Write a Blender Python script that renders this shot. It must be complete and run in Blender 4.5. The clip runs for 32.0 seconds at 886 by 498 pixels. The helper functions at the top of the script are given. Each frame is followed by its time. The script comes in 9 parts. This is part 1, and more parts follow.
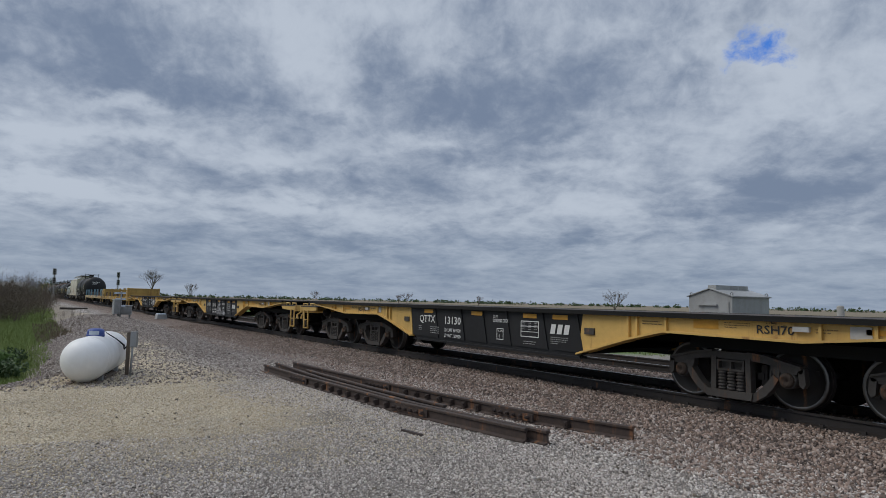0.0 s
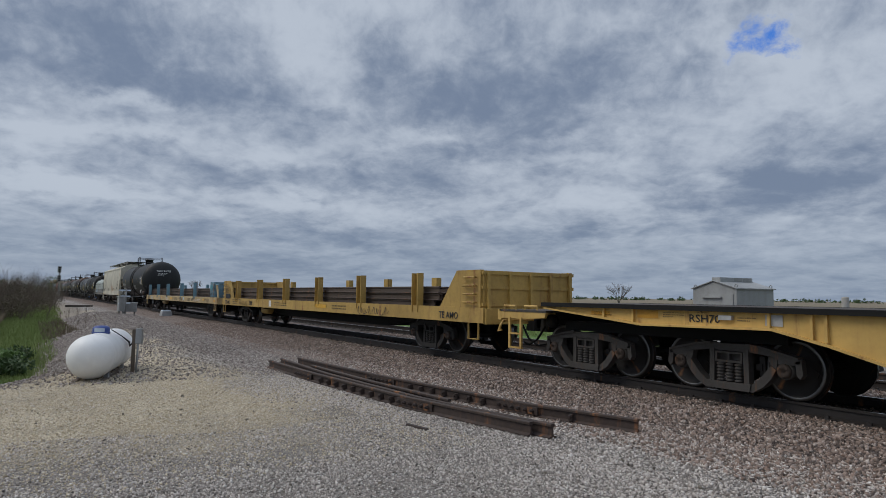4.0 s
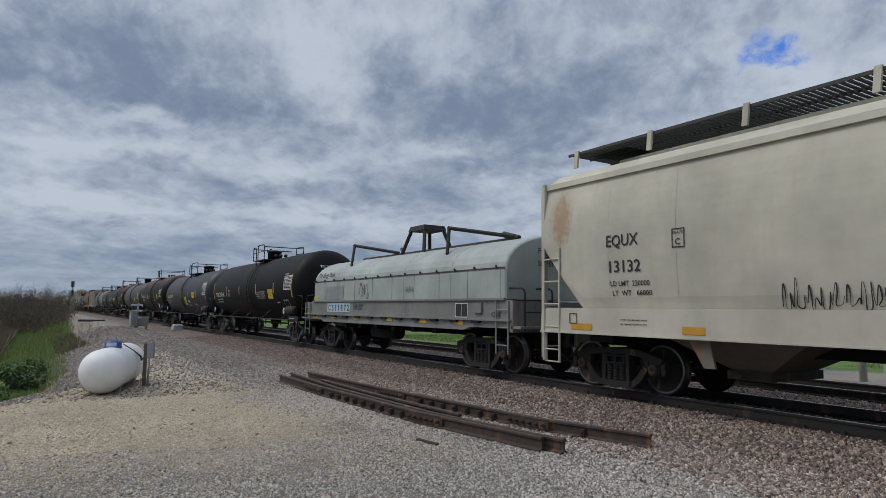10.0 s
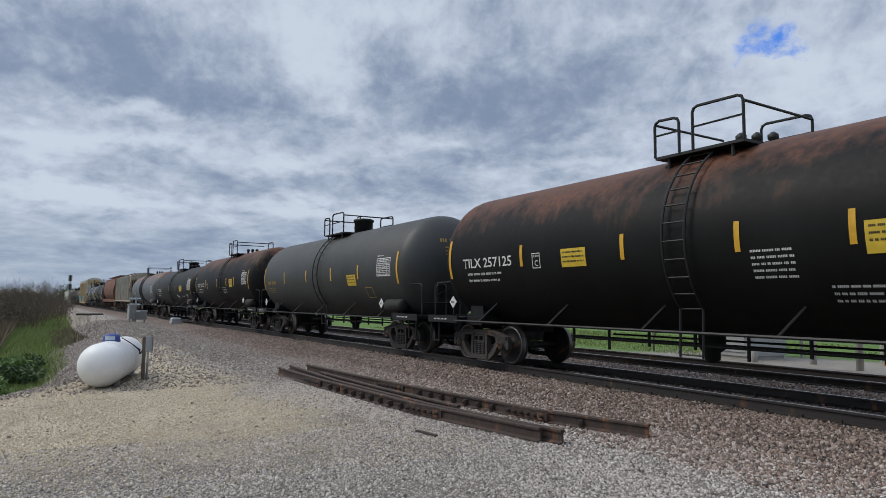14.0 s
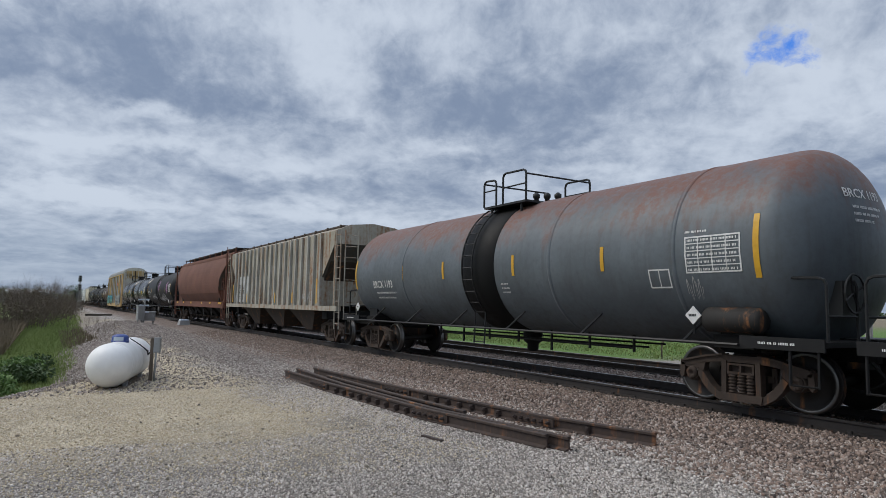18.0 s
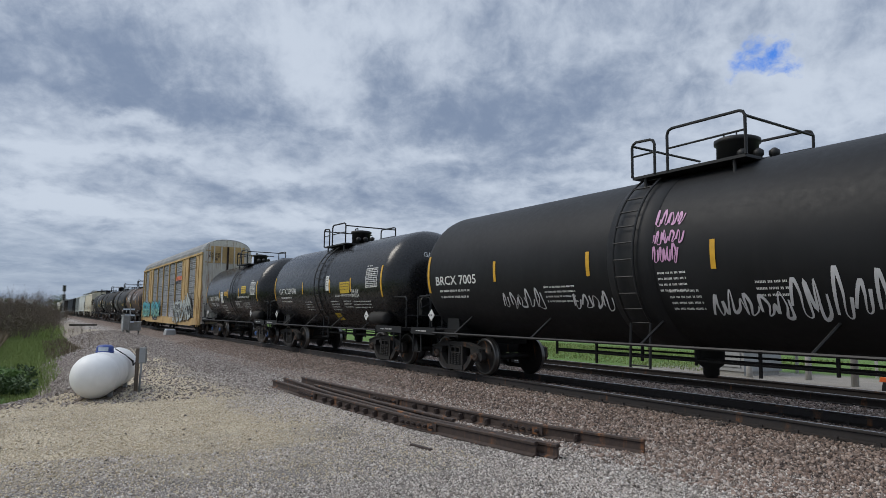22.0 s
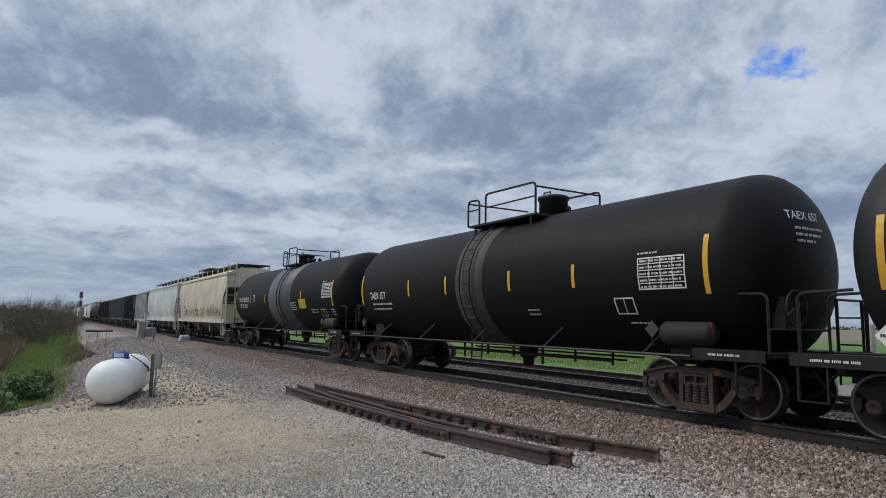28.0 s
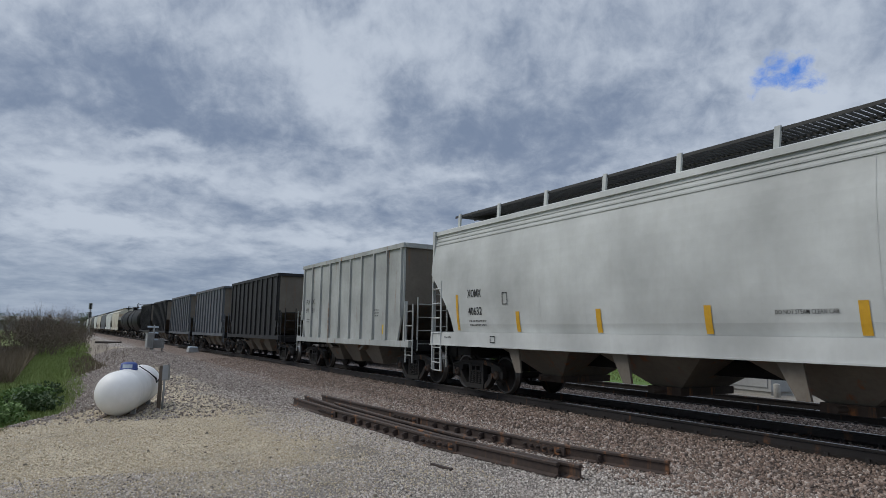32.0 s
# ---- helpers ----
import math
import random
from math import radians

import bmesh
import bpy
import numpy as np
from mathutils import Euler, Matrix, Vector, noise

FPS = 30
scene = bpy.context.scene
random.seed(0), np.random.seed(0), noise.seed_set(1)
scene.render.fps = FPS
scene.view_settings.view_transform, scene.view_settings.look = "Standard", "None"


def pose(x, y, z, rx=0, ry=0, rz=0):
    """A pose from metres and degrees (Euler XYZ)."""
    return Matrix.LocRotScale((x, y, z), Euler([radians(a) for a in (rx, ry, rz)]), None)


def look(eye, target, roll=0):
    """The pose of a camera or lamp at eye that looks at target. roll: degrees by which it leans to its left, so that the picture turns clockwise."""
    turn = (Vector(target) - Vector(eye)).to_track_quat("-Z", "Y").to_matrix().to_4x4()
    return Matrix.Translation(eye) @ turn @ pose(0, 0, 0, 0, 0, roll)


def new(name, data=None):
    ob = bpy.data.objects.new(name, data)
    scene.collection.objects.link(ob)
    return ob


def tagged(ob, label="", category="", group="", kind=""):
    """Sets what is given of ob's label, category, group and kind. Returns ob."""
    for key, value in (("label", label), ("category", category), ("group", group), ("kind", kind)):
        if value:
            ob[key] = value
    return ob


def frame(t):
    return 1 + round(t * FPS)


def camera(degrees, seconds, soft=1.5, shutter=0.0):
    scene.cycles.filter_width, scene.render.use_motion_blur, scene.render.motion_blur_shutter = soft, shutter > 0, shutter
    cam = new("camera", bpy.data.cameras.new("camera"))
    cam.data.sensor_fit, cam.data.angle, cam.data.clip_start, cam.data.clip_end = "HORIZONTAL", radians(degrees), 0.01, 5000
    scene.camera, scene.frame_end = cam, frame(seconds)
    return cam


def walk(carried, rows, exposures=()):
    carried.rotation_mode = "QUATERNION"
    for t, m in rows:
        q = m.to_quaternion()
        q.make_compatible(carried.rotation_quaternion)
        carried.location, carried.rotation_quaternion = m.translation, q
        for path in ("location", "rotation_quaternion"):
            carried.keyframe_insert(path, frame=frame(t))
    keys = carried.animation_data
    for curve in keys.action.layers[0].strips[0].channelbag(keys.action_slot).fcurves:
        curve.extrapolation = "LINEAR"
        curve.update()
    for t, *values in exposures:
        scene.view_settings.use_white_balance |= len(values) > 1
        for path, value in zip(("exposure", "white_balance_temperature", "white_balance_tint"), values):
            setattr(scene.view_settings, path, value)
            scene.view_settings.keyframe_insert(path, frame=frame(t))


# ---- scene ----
import itertools

# ---------------------------------------------------------------- camera
EYE = Vector((0, 0, 1.49))        # height over the rail head of the near track
cam = camera(69.04, 32.0, soft=0.75, shutter=0.0)


def aim(yaw, pitch, roll):
    a, p = radians(yaw), radians(pitch)
    way = Vector((math.cos(p) * math.cos(a), math.cos(p) * math.sin(a), math.sin(p)))
    return look(EYE, EYE + way, roll)


walk(cam, [(t, aim(a, b, c)) for t, a, b, c in (
    (0, 146.857, 4.643, 1.280), (0.5, 147.031, 4.700, 1.293), (1, 147.163, 4.767, 1.266), (1.5, 147.286, 4.806, 1.313),
    (2, 147.330, 4.785, 1.132), (2.5, 147.253, 4.667, 1.041), (3, 147.166, 4.508, 1.017), (3.5, 147.088, 4.291, 0.920),
    (5.5, 147.571, 4.015, 0.490), (6, 147.693, 4.134, 0.582), (6.5, 147.750, 4.408, 0.638), (7, 147.742, 4.554, 0.642),
    (7.5, 147.742, 4.626, 0.637), (8, 147.824, 4.703, 0.576), (8.5, 147.968, 4.899, 0.614), (9, 148.053, 5.130, 0.750),
    (9.5, 148.101, 5.289, 0.750), (10, 148.059, 5.370, 0.702), (10.5, 147.986, 5.423, 0.610), (11, 147.897, 5.425, 0.509),
    (11.5, 147.701, 5.367, 0.493), (12, 147.598, 5.226, 0.502), (12.5, 147.511, 5.005, 0.584), (13, 147.521, 4.793, 0.541),
    (13.5, 147.670, 4.669, 0.427), (14, 147.866, 4.664, 0.396), (14.5, 148.041, 4.748, 0.413), (16.5, 148.354, 4.981, 0.906),
    (17, 148.485, 5.081, 0.980), (17.5, 148.591, 5.133, 1.051), (18, 148.573, 5.076, 1.086), (18.5, 148.353, 5.036, 1.008),
    (19, 148.140, 5.145, 0.902), (19.5, 148.093, 5.248, 0.830), (20, 148.160, 5.376, 0.806), (20.5, 148.038, 5.523, 0.804),
    (21, 147.696, 5.663, 0.788), (21.5, 147.473, 5.741, 0.794), (22, 147.527, 5.810, 0.781), (22.5, 147.668, 5.911, 0.844),
    (23, 147.756, 6.011, 0.893), (23.5, 147.922, 6.134, 0.963), (24, 148.139, 6.213, 0.967), (24.5, 148.485, 6.174, 1.053),
    (25, 148.674, 6.151, 0.992), (25.5, 148.814, 6.132, 0.956), (27.5, 148.636, 6.284, 0.960), (28, 148.690, 6.425, 0.939),
    (28.5, 148.801, 6.580, 0.823), (29, 148.915, 6.702, 0.911), (29.5, 149.046, 6.670, 1.000), (30, 149.152, 6.649, 1.073),
    (30.5, 149.222, 6.733, 1.118), (31, 149.293, 6.977, 1.023), (31.5, 149.360, 7.220, 0.958), (32, 149.368, 7.371, 0.890),)],
     exposures=[(0, 0.10), (6, 0.08), (7, 0.10), (8, 0.27), (9, 0.35), (10, 0.14), (11, 0.17), (12, 0.36), (13, 0.40), (25, 0.36), (28, 0.37), (29, 0.37), (30, 0.40), (31, 0.17), (32, 0.18)])

# ---------------------------------------------------------------- light
SUN_EL, SUN_AZ = 48.0, 235.0      # degrees; the sun stands behind the cloud, at the camera's back
world = bpy.data.worlds.new("overcast_sky")
scene.world = world
world.use_nodes = True
wt = world.node_tree
wt.nodes.clear()


def wn(kind, **kw):
    n = wt.nodes.new(kind)
    for k, v in kw.items():
        n.inputs[k].default_value = v
    return n


def wmath(op, a, b=0.0, clamp=False):
    n = wt.nodes.new("ShaderNodeMath")
    n.operation, n.use_clamp = op, clamp
    for i, v in enumerate((a, b)):
        if isinstance(v, (int, float)):
            n.inputs[i].default_value = v
        else:
            wt.links.new(v, n.inputs[i])
    return n.outputs[0]


def wrange(v, a, b, c=0.0, d=1.0):
    n = wt.nodes.new("ShaderNodeMapRange")
    n.interpolation_type = "SMOOTHSTEP"
    n.inputs["From Min"].default_value, n.inputs["From Max"].default_value = a, b
    n.inputs["To Min"].default_value, n.inputs["To Max"].default_value = c, d
    wt.links.new(v, n.inputs["Value"])
    return n.outputs[0]


def wmix(f, a, b):
    n = wt.nodes.new("ShaderNodeMix")
    n.data_type = "RGBA"
    for sock, v in ((n.inputs[0], f), (n.inputs[6], a), (n.inputs[7], b)):
        if isinstance(v, tuple):
            sock.default_value = (*v, 1)
        elif isinstance(v, (int, float)):
            sock.default_value = v
        else:
            wt.links.new(v, sock)
    return n.outputs[2]


sky = wn("ShaderNodeTexSky")
sky.sky_type, sky.sun_disc = "NISHITA", False
sky.sun_elevation, sky.sun_rotation = radians(SUN_EL), radians(90 - SUN_AZ)
sky.air_density, sky.dust_density = 1.0, 0.6
way = wt.nodes.new("ShaderNodeTexCoord").outputs["Generated"]
sep = wt.nodes.new("ShaderNodeSeparateXYZ")
wt.links.new(way, sep.inputs[0])
# cloud coordinates: angle round the horizon, and height drawn together towards it
ATX, ATY = math.cos(radians(148)), math.sin(radians(148))
ahead = wmath("ADD", wmath("MULTIPLY", sep.outputs["X"], ATX), wmath("MULTIPLY", sep.outputs["Y"], ATY))
aside = wmath("SUBTRACT", wmath("MULTIPLY", sep.outputs["X"], ATY), wmath("MULTIPLY", sep.outputs["Y"], ATX))
deck = wt.nodes.new("ShaderNodeCombineXYZ")
wt.links.new(wmath("MULTIPLY", wmath("ARCTAN2", aside, ahead), 5.0), deck.inputs[0])
wt.links.new(wmath("MULTIPLY", wmath("LOGARITHM", wmath("ADD", wmath("MAXIMUM", sep.outputs["Z"], 0.0), 0.085), math.e), 2.7), deck.inputs[1])


def cloud(scale, detail, rough, shift, warp=0.0, out="Fac"):
    mp = wt.nodes.new("ShaderNodeMapping")
    mp.inputs["Location"].default_value = shift
    wt.links.new(deck.outputs[0], mp.inputs["Vector"])
    n = wn("ShaderNodeTexNoise", Scale=scale, Detail=detail, Roughness=rough, Distortion=warp)
    wt.links.new(mp.outputs["Vector"], n.inputs["Vector"])
    return n.outputs[out]


def shifted(base, field, amount):
    """A direction, pushed about by a noise field to give cloud edges their ragged shape."""
    c = wt.nodes.new("ShaderNodeVectorMath")
    c.operation = "SUBTRACT"
    c.inputs[1].default_value = (0.5, 0.5, 0.5)
    wt.links.new(field, c.inputs[0])
    m_ = wt.nodes.new("ShaderNodeVectorMath")
    m_.operation = "MULTIPLY_ADD"
    m_.inputs[1].default_value = amount
    wt.links.new(c.outputs[0], m_.inputs[0])
    wt.links.new(base, m_.inputs[2])
    return m_.outputs[0]


ragged = shifted(shifted(way, cloud(1.5, 3, 0.5, (2.0, 7.0, 0), 0, "Color"), (0.11, 0.11, 0.05)), cloud(5.5, 4, 0.55, (5.0, 1.0, 0), 0, "Color"), (0.05, 0.05, 0.035))


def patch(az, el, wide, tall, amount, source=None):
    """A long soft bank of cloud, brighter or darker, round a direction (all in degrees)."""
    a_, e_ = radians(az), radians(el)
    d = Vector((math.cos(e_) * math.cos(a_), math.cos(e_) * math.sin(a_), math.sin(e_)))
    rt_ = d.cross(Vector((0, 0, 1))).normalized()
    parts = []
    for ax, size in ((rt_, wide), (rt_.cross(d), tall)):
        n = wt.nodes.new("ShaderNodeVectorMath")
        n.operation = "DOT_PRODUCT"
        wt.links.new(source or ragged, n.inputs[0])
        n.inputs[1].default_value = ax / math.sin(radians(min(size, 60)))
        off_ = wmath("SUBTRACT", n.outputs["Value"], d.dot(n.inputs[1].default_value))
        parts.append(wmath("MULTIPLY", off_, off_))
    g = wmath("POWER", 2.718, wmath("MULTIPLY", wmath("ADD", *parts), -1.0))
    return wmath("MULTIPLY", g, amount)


big = cloud(0.55, 4, 0.5, (3.1, 1.7, 0), 0.4)
mid = cloud(1.9, 6, 0.55, (0.4, 5.2, 0), 0.5)
fine = cloud(7.0, 6, 0.62, (7.7, 2.2, 0), 0.3)
tone = wmath("ADD", wmath("MULTIPLY", big, 0.20), wmath("ADD", wmath("MULTIPLY", mid, 0.62), wmath("MULTIPLY", fine, 0.30)))
tone = wmath("ADD", wmath("MULTIPLY", tone, 1.15), -0.135)
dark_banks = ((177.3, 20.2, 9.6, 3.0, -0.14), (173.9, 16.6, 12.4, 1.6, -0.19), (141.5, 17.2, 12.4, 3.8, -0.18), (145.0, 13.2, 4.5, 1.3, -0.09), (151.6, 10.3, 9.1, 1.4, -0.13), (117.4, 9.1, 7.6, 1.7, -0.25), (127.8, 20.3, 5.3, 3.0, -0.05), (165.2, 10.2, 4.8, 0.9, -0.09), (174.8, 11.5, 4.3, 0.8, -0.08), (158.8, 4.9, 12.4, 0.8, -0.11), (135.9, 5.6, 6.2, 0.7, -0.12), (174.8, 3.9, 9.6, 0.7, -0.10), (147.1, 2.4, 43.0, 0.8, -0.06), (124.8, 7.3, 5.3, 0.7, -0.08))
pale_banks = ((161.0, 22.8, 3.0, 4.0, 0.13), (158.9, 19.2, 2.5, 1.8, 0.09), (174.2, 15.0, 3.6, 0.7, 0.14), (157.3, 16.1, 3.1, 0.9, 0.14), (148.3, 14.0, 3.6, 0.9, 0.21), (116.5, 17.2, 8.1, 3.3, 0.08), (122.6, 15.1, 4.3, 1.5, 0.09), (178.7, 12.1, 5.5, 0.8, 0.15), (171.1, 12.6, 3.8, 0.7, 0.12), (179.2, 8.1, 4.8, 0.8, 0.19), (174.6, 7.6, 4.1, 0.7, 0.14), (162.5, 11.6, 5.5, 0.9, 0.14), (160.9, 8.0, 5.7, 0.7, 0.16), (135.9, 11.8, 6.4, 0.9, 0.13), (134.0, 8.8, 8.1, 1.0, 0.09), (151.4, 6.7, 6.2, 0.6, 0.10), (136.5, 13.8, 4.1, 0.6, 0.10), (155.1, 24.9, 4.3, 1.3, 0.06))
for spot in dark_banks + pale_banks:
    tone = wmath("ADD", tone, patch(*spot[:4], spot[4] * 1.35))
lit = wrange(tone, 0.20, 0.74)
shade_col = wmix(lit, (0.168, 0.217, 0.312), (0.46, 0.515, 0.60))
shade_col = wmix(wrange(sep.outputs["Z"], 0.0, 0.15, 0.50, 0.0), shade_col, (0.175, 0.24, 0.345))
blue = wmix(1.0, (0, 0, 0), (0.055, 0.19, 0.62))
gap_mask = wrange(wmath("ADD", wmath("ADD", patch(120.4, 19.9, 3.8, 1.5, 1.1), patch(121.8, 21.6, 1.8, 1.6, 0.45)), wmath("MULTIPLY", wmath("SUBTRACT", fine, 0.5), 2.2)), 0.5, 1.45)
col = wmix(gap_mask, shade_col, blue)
nish = wt.nodes.new("ShaderNodeBackground")
wt.links.new(sky.outputs[0], nish.inputs["Color"])
nish.inputs["Strength"].default_value = 0.05
bg = wt.nodes.new("ShaderNodeBackground")
wt.links.new(col, bg.inputs["Color"])
wt.links.new(wrange(sep.outputs["Z"], 0.45, 0.95, 1.0, 1.7), bg.inputs["Strength"])     # an overcast sky is brightest overhead
add = wt.nodes.new("ShaderNodeMixShader")
add.inputs[0].default_value = 0.94
wt.links.new(nish.outputs[0], add.inputs[1])
wt.links.new(bg.outputs[0], add.inputs[2])
outw = wt.nodes.new("ShaderNodeOutputWorld")
wt.links.new(add.outputs[0], outw.inputs["Surface"])

sun_data = bpy.data.lights.new("sun", "SUN")
sun_data.energy, sun_data.angle, sun_data.color = 1.35, radians(30), (1.0, 0.94, 0.85)
sun = new("sun", sun_data)
sun.matrix_basis = look((0, 0, 30), Vector((0, 0, 30)) - Vector((math.cos(radians(SUN_EL)) * math.cos(radians(SUN_AZ)), math.cos(radians(SUN_EL)) * math.sin(radians(SUN_AZ)), math.sin(radians(SUN_EL)))))



# ---------------------------------------------------------------- materials
def nodes_of(name):
    m = bpy.data.materials.new(name)
    m.use_nodes = True
    nt = m.node_tree
    b = nt.nodes["Principled BSDF"]
    return m, nt, b


def nd(nt, kind, **kw):
    n = nt.nodes.new(kind)
    for k, v in kw.items():
        if k in n.inputs:
            n.inputs[k].default_value = v
    return n


def noise_tex(nt, vec, scale, detail=4.0, rough=0.55):
    n = nd(nt, "ShaderNodeTexNoise", Scale=scale, Detail=detail, Roughness=rough)
    nt.links.new(vec, n.inputs["Vector"])
    return n.outputs["Fac"]


def ramp(nt, fac, lo, hi):
    n = nd(nt, "ShaderNodeMapRange")
    n.inputs["From Min"].default_value, n.inputs["From Max"].default_value = lo, hi
    n.clamp = True
    nt.links.new(fac, n.inputs["Value"])
    return n.outputs["Result"]


def mixc(nt, fac, a, b):
    n = nt.nodes.new("ShaderNodeMix")
    n.data_type = "RGBA"
    for sock, v in ((n.inputs[0], fac), (n.inputs[6], a), (n.inputs[7], b)):
        if isinstance(v, (tuple, list)):
            sock.default_value = (*v[:3], 1)
        elif isinstance(v, (int, float)):
            sock.default_value = v
        else:
            nt.links.new(v, sock)
    return n.outputs[2]


def math2(nt, op, a, b):
    n = nt.nodes.new("ShaderNodeMath")
    n.operation = op
    for i, v in enumerate((a, b)):
        if isinstance(v, (int, float)):
            n.inputs[i].default_value = v
        else:
            nt.links.new(v, n.inputs[i])
    return n.outputs[0]


def coords(nt, scale=(1, 1, 1)):
    t = nt.nodes.new("ShaderNodeTexCoord")
    m = nt.nodes.new("ShaderNodeMapping")
    m.inputs["Scale"].default_value = scale
    nt.links.new(t.outputs["Object"], m.inputs["Vector"])
    return m.outputs["Vector"]


def bump(nt, b, height, strength, dist=0.02):
    n = nd(nt, "ShaderNodeBump", Strength=strength, Distance=dist)
    nt.links.new(height, n.inputs["Height"])
    nt.links.new(n.outputs["Normal"], b.inputs["Normal"])


RUST = (0.16, 0.062, 0.026)


def paint(name, base, rough=0.5, rust=0.0, dirt=0.25, dirt_col=(0.10, 0.085, 0.07), streak=0.3, metal=0.0,
          top_rust=None, top_col=(0.17, 0.075, 0.045), seed=0.0, spec=0.5, spots=(), grain=0.12, dent=0.0):
    """Weathered paint: mottled tone, run-down streaks, dirt and rust patches."""
    m, nt, b = nodes_of(name)
    v = coords(nt)
    off = nt.nodes.new("ShaderNodeVectorMath")
    off.inputs[1].default_value = (seed * 7.3, seed * 3.1, seed)
    nt.links.new(v, off.inputs[0])
    v = off.outputs[0]
    sm = nt.nodes.new("ShaderNodeMapping")
    sm.inputs["Scale"].default_value = (5, 5, 0.35)
    nt.links.new(v, sm.inputs["Vector"])
    big = noise_tex(nt, v, 0.7, 5)
    fine = noise_tex(nt, v, 9, 6, 0.7)
    run = noise_tex(nt, sm.outputs["Vector"], 1.0, 5, 0.6)
    dark = tuple(c * 0.72 for c in base)
    lite = tuple(min(1, c * 1.14 + 0.004) for c in base)
    col = mixc(nt, ramp(nt, big, 0.3, 0.7), dark, lite)
    col = mixc(nt, math2(nt, "MULTIPLY", ramp(nt, run, 0.5, 0.75), streak), col, dirt_col)
    col = mixc(nt, math2(nt, "MULTIPLY", ramp(nt, fine, 0.45, 0.75), dirt), col, dirt_col)
    if top_rust is not None:
        sep = nt.nodes.new("ShaderNodeSeparateXYZ")
        nt.links.new(v, sep.inputs[0])
        h = math2(nt, "ADD", sep.outputs["Z"], math2(nt, "MULTIPLY", math2(nt, "SUBTRACT", big, 0.5), 2.4))
        h = math2(nt, "ADD", h, math2(nt, "MULTIPLY", math2(nt, "SUBTRACT", run, 0.5), 1.2))
        msk = ramp(nt, h, top_rust + seed, top_rust + seed + 0.7)
        col = mixc(nt, math2(nt, "MULTIPLY", msk, ramp(nt, fine, 0.2, 0.55)), col, top_col)
    for sx, sz, rx, rz, strength in spots:           # rust stains, each with its own place on the car
        sp_ = nt.nodes.new("ShaderNodeSeparateXYZ")
        nt.links.new(coords(nt), sp_.inputs[0])
        dx_ = math2(nt, "MULTIPLY", math2(nt, "SUBTRACT", sp_.outputs["X"], sx), 1 / rx)
        dz_ = math2(nt, "MULTIPLY", math2(nt, "SUBTRACT", sp_.outputs["Z"], sz), 1 / rz)
        rr_ = math2(nt, "ADD", math2(nt, "MULTIPLY", dx_, dx_), math2(nt, "MULTIPLY", dz_, dz_))
        rr_ = math2(nt, "ADD", rr_, math2(nt, "MULTIPLY", math2(nt, "SUBTRACT", fine, 0.5), 2.2))
        rr_ = math2(nt, "ADD", rr_, math2(nt, "MULTIPLY", math2(nt, "SUBTRACT", run, 0.5), 2.0))
        col = mixc(nt, math2(nt, "MULTIPLY", ramp(nt, rr_, 1.1, 0.2), strength), col, mixc(nt, fine, (0.22, 0.09, 0.03), (0.42, 0.22, 0.08)))
    if rust > 0:
        patch = math2(nt, "MULTIPLY", ramp(nt, run, 0.62 - 0.22 * rust, 0.72 - 0.15 * rust), ramp(nt, fine, 0.35, 0.6))
        col = mixc(nt, patch, col, mixc(nt, fine, RUST, (0.30, 0.13, 0.045)))
    nt.links.new(col, b.inputs["Base Color"])
    r = nd(nt, "ShaderNodeMapRange")
    r.inputs["To Min"].default_value, r.inputs["To Max"].default_value = max(0.05, rough - 0.1), min(1, rough + 0.2)
    nt.links.new(fine, r.inputs["Value"])
    nt.links.new(r.outputs["Result"], b.inputs["Roughness"])
    b.inputs["Metallic"].default_value = metal
    b.inputs["Specular IOR Level"].default_value = spec
    bump(nt, b, math2(nt, "ADD", math2(nt, "MULTIPLY", fine, 0.22), math2(nt, "MULTIPLY", big, dent)) if dent else fine, grain, 0.006)
    return m


def plain(name, base, rough=0.6, metal=0.0):
    m, nt, b = nodes_of(name)
    v = coords(nt)
    f = noise_tex(nt, v, 6, 5, 0.65)
    nt.links.new(mixc(nt, ramp(nt, f, 0.3, 0.75), tuple(c * 0.75 for c in base), base), b.inputs["Base Color"])
    b.inputs["Roughness"].default_value, b.inputs["Metallic"].default_value = rough, metal
    return m


def perforated(name, base):
    """Galvanised sheet with columns of small punched holes."""
    m = paint(name, base, 0.55, 0.03, 0.3, (0.14, 0.135, 0.13), 0.4)
    nt = m.node_tree
    b = nt.nodes["Principled BSDF"]
    sp_ = nt.nodes.new("ShaderNodeSeparateXYZ")
    nt.links.new(coords(nt), sp_.inputs[0])
    hole = None
    for ax, pitch, share in (("X", 0.075, 0.40), ("Z", 0.055, 0.5)):
        f = math2(nt, "FRACT", math2(nt, "DIVIDE", sp_.outputs[ax], pitch), 0.0)
        one = math2(nt, "LESS_THAN", f, share)
        hole = one if hole is None else math2(nt, "MULTIPLY", hole, one)
    grp = math2(nt, "LESS_THAN", math2(nt, "FRACT", math2(nt, "DIVIDE", sp_.outputs["X"], 0.30), 0.0), 0.72)
    hole = math2(nt, "MULTIPLY", math2(nt, "MULTIPLY", hole, grp), 0.8)
    old = b.inputs["Base Color"].links[0].from_socket
    nt.links.new(mixc(nt, hole, old, (0.03, 0.03, 0.03)), b.inputs["Base Color"])
    return m


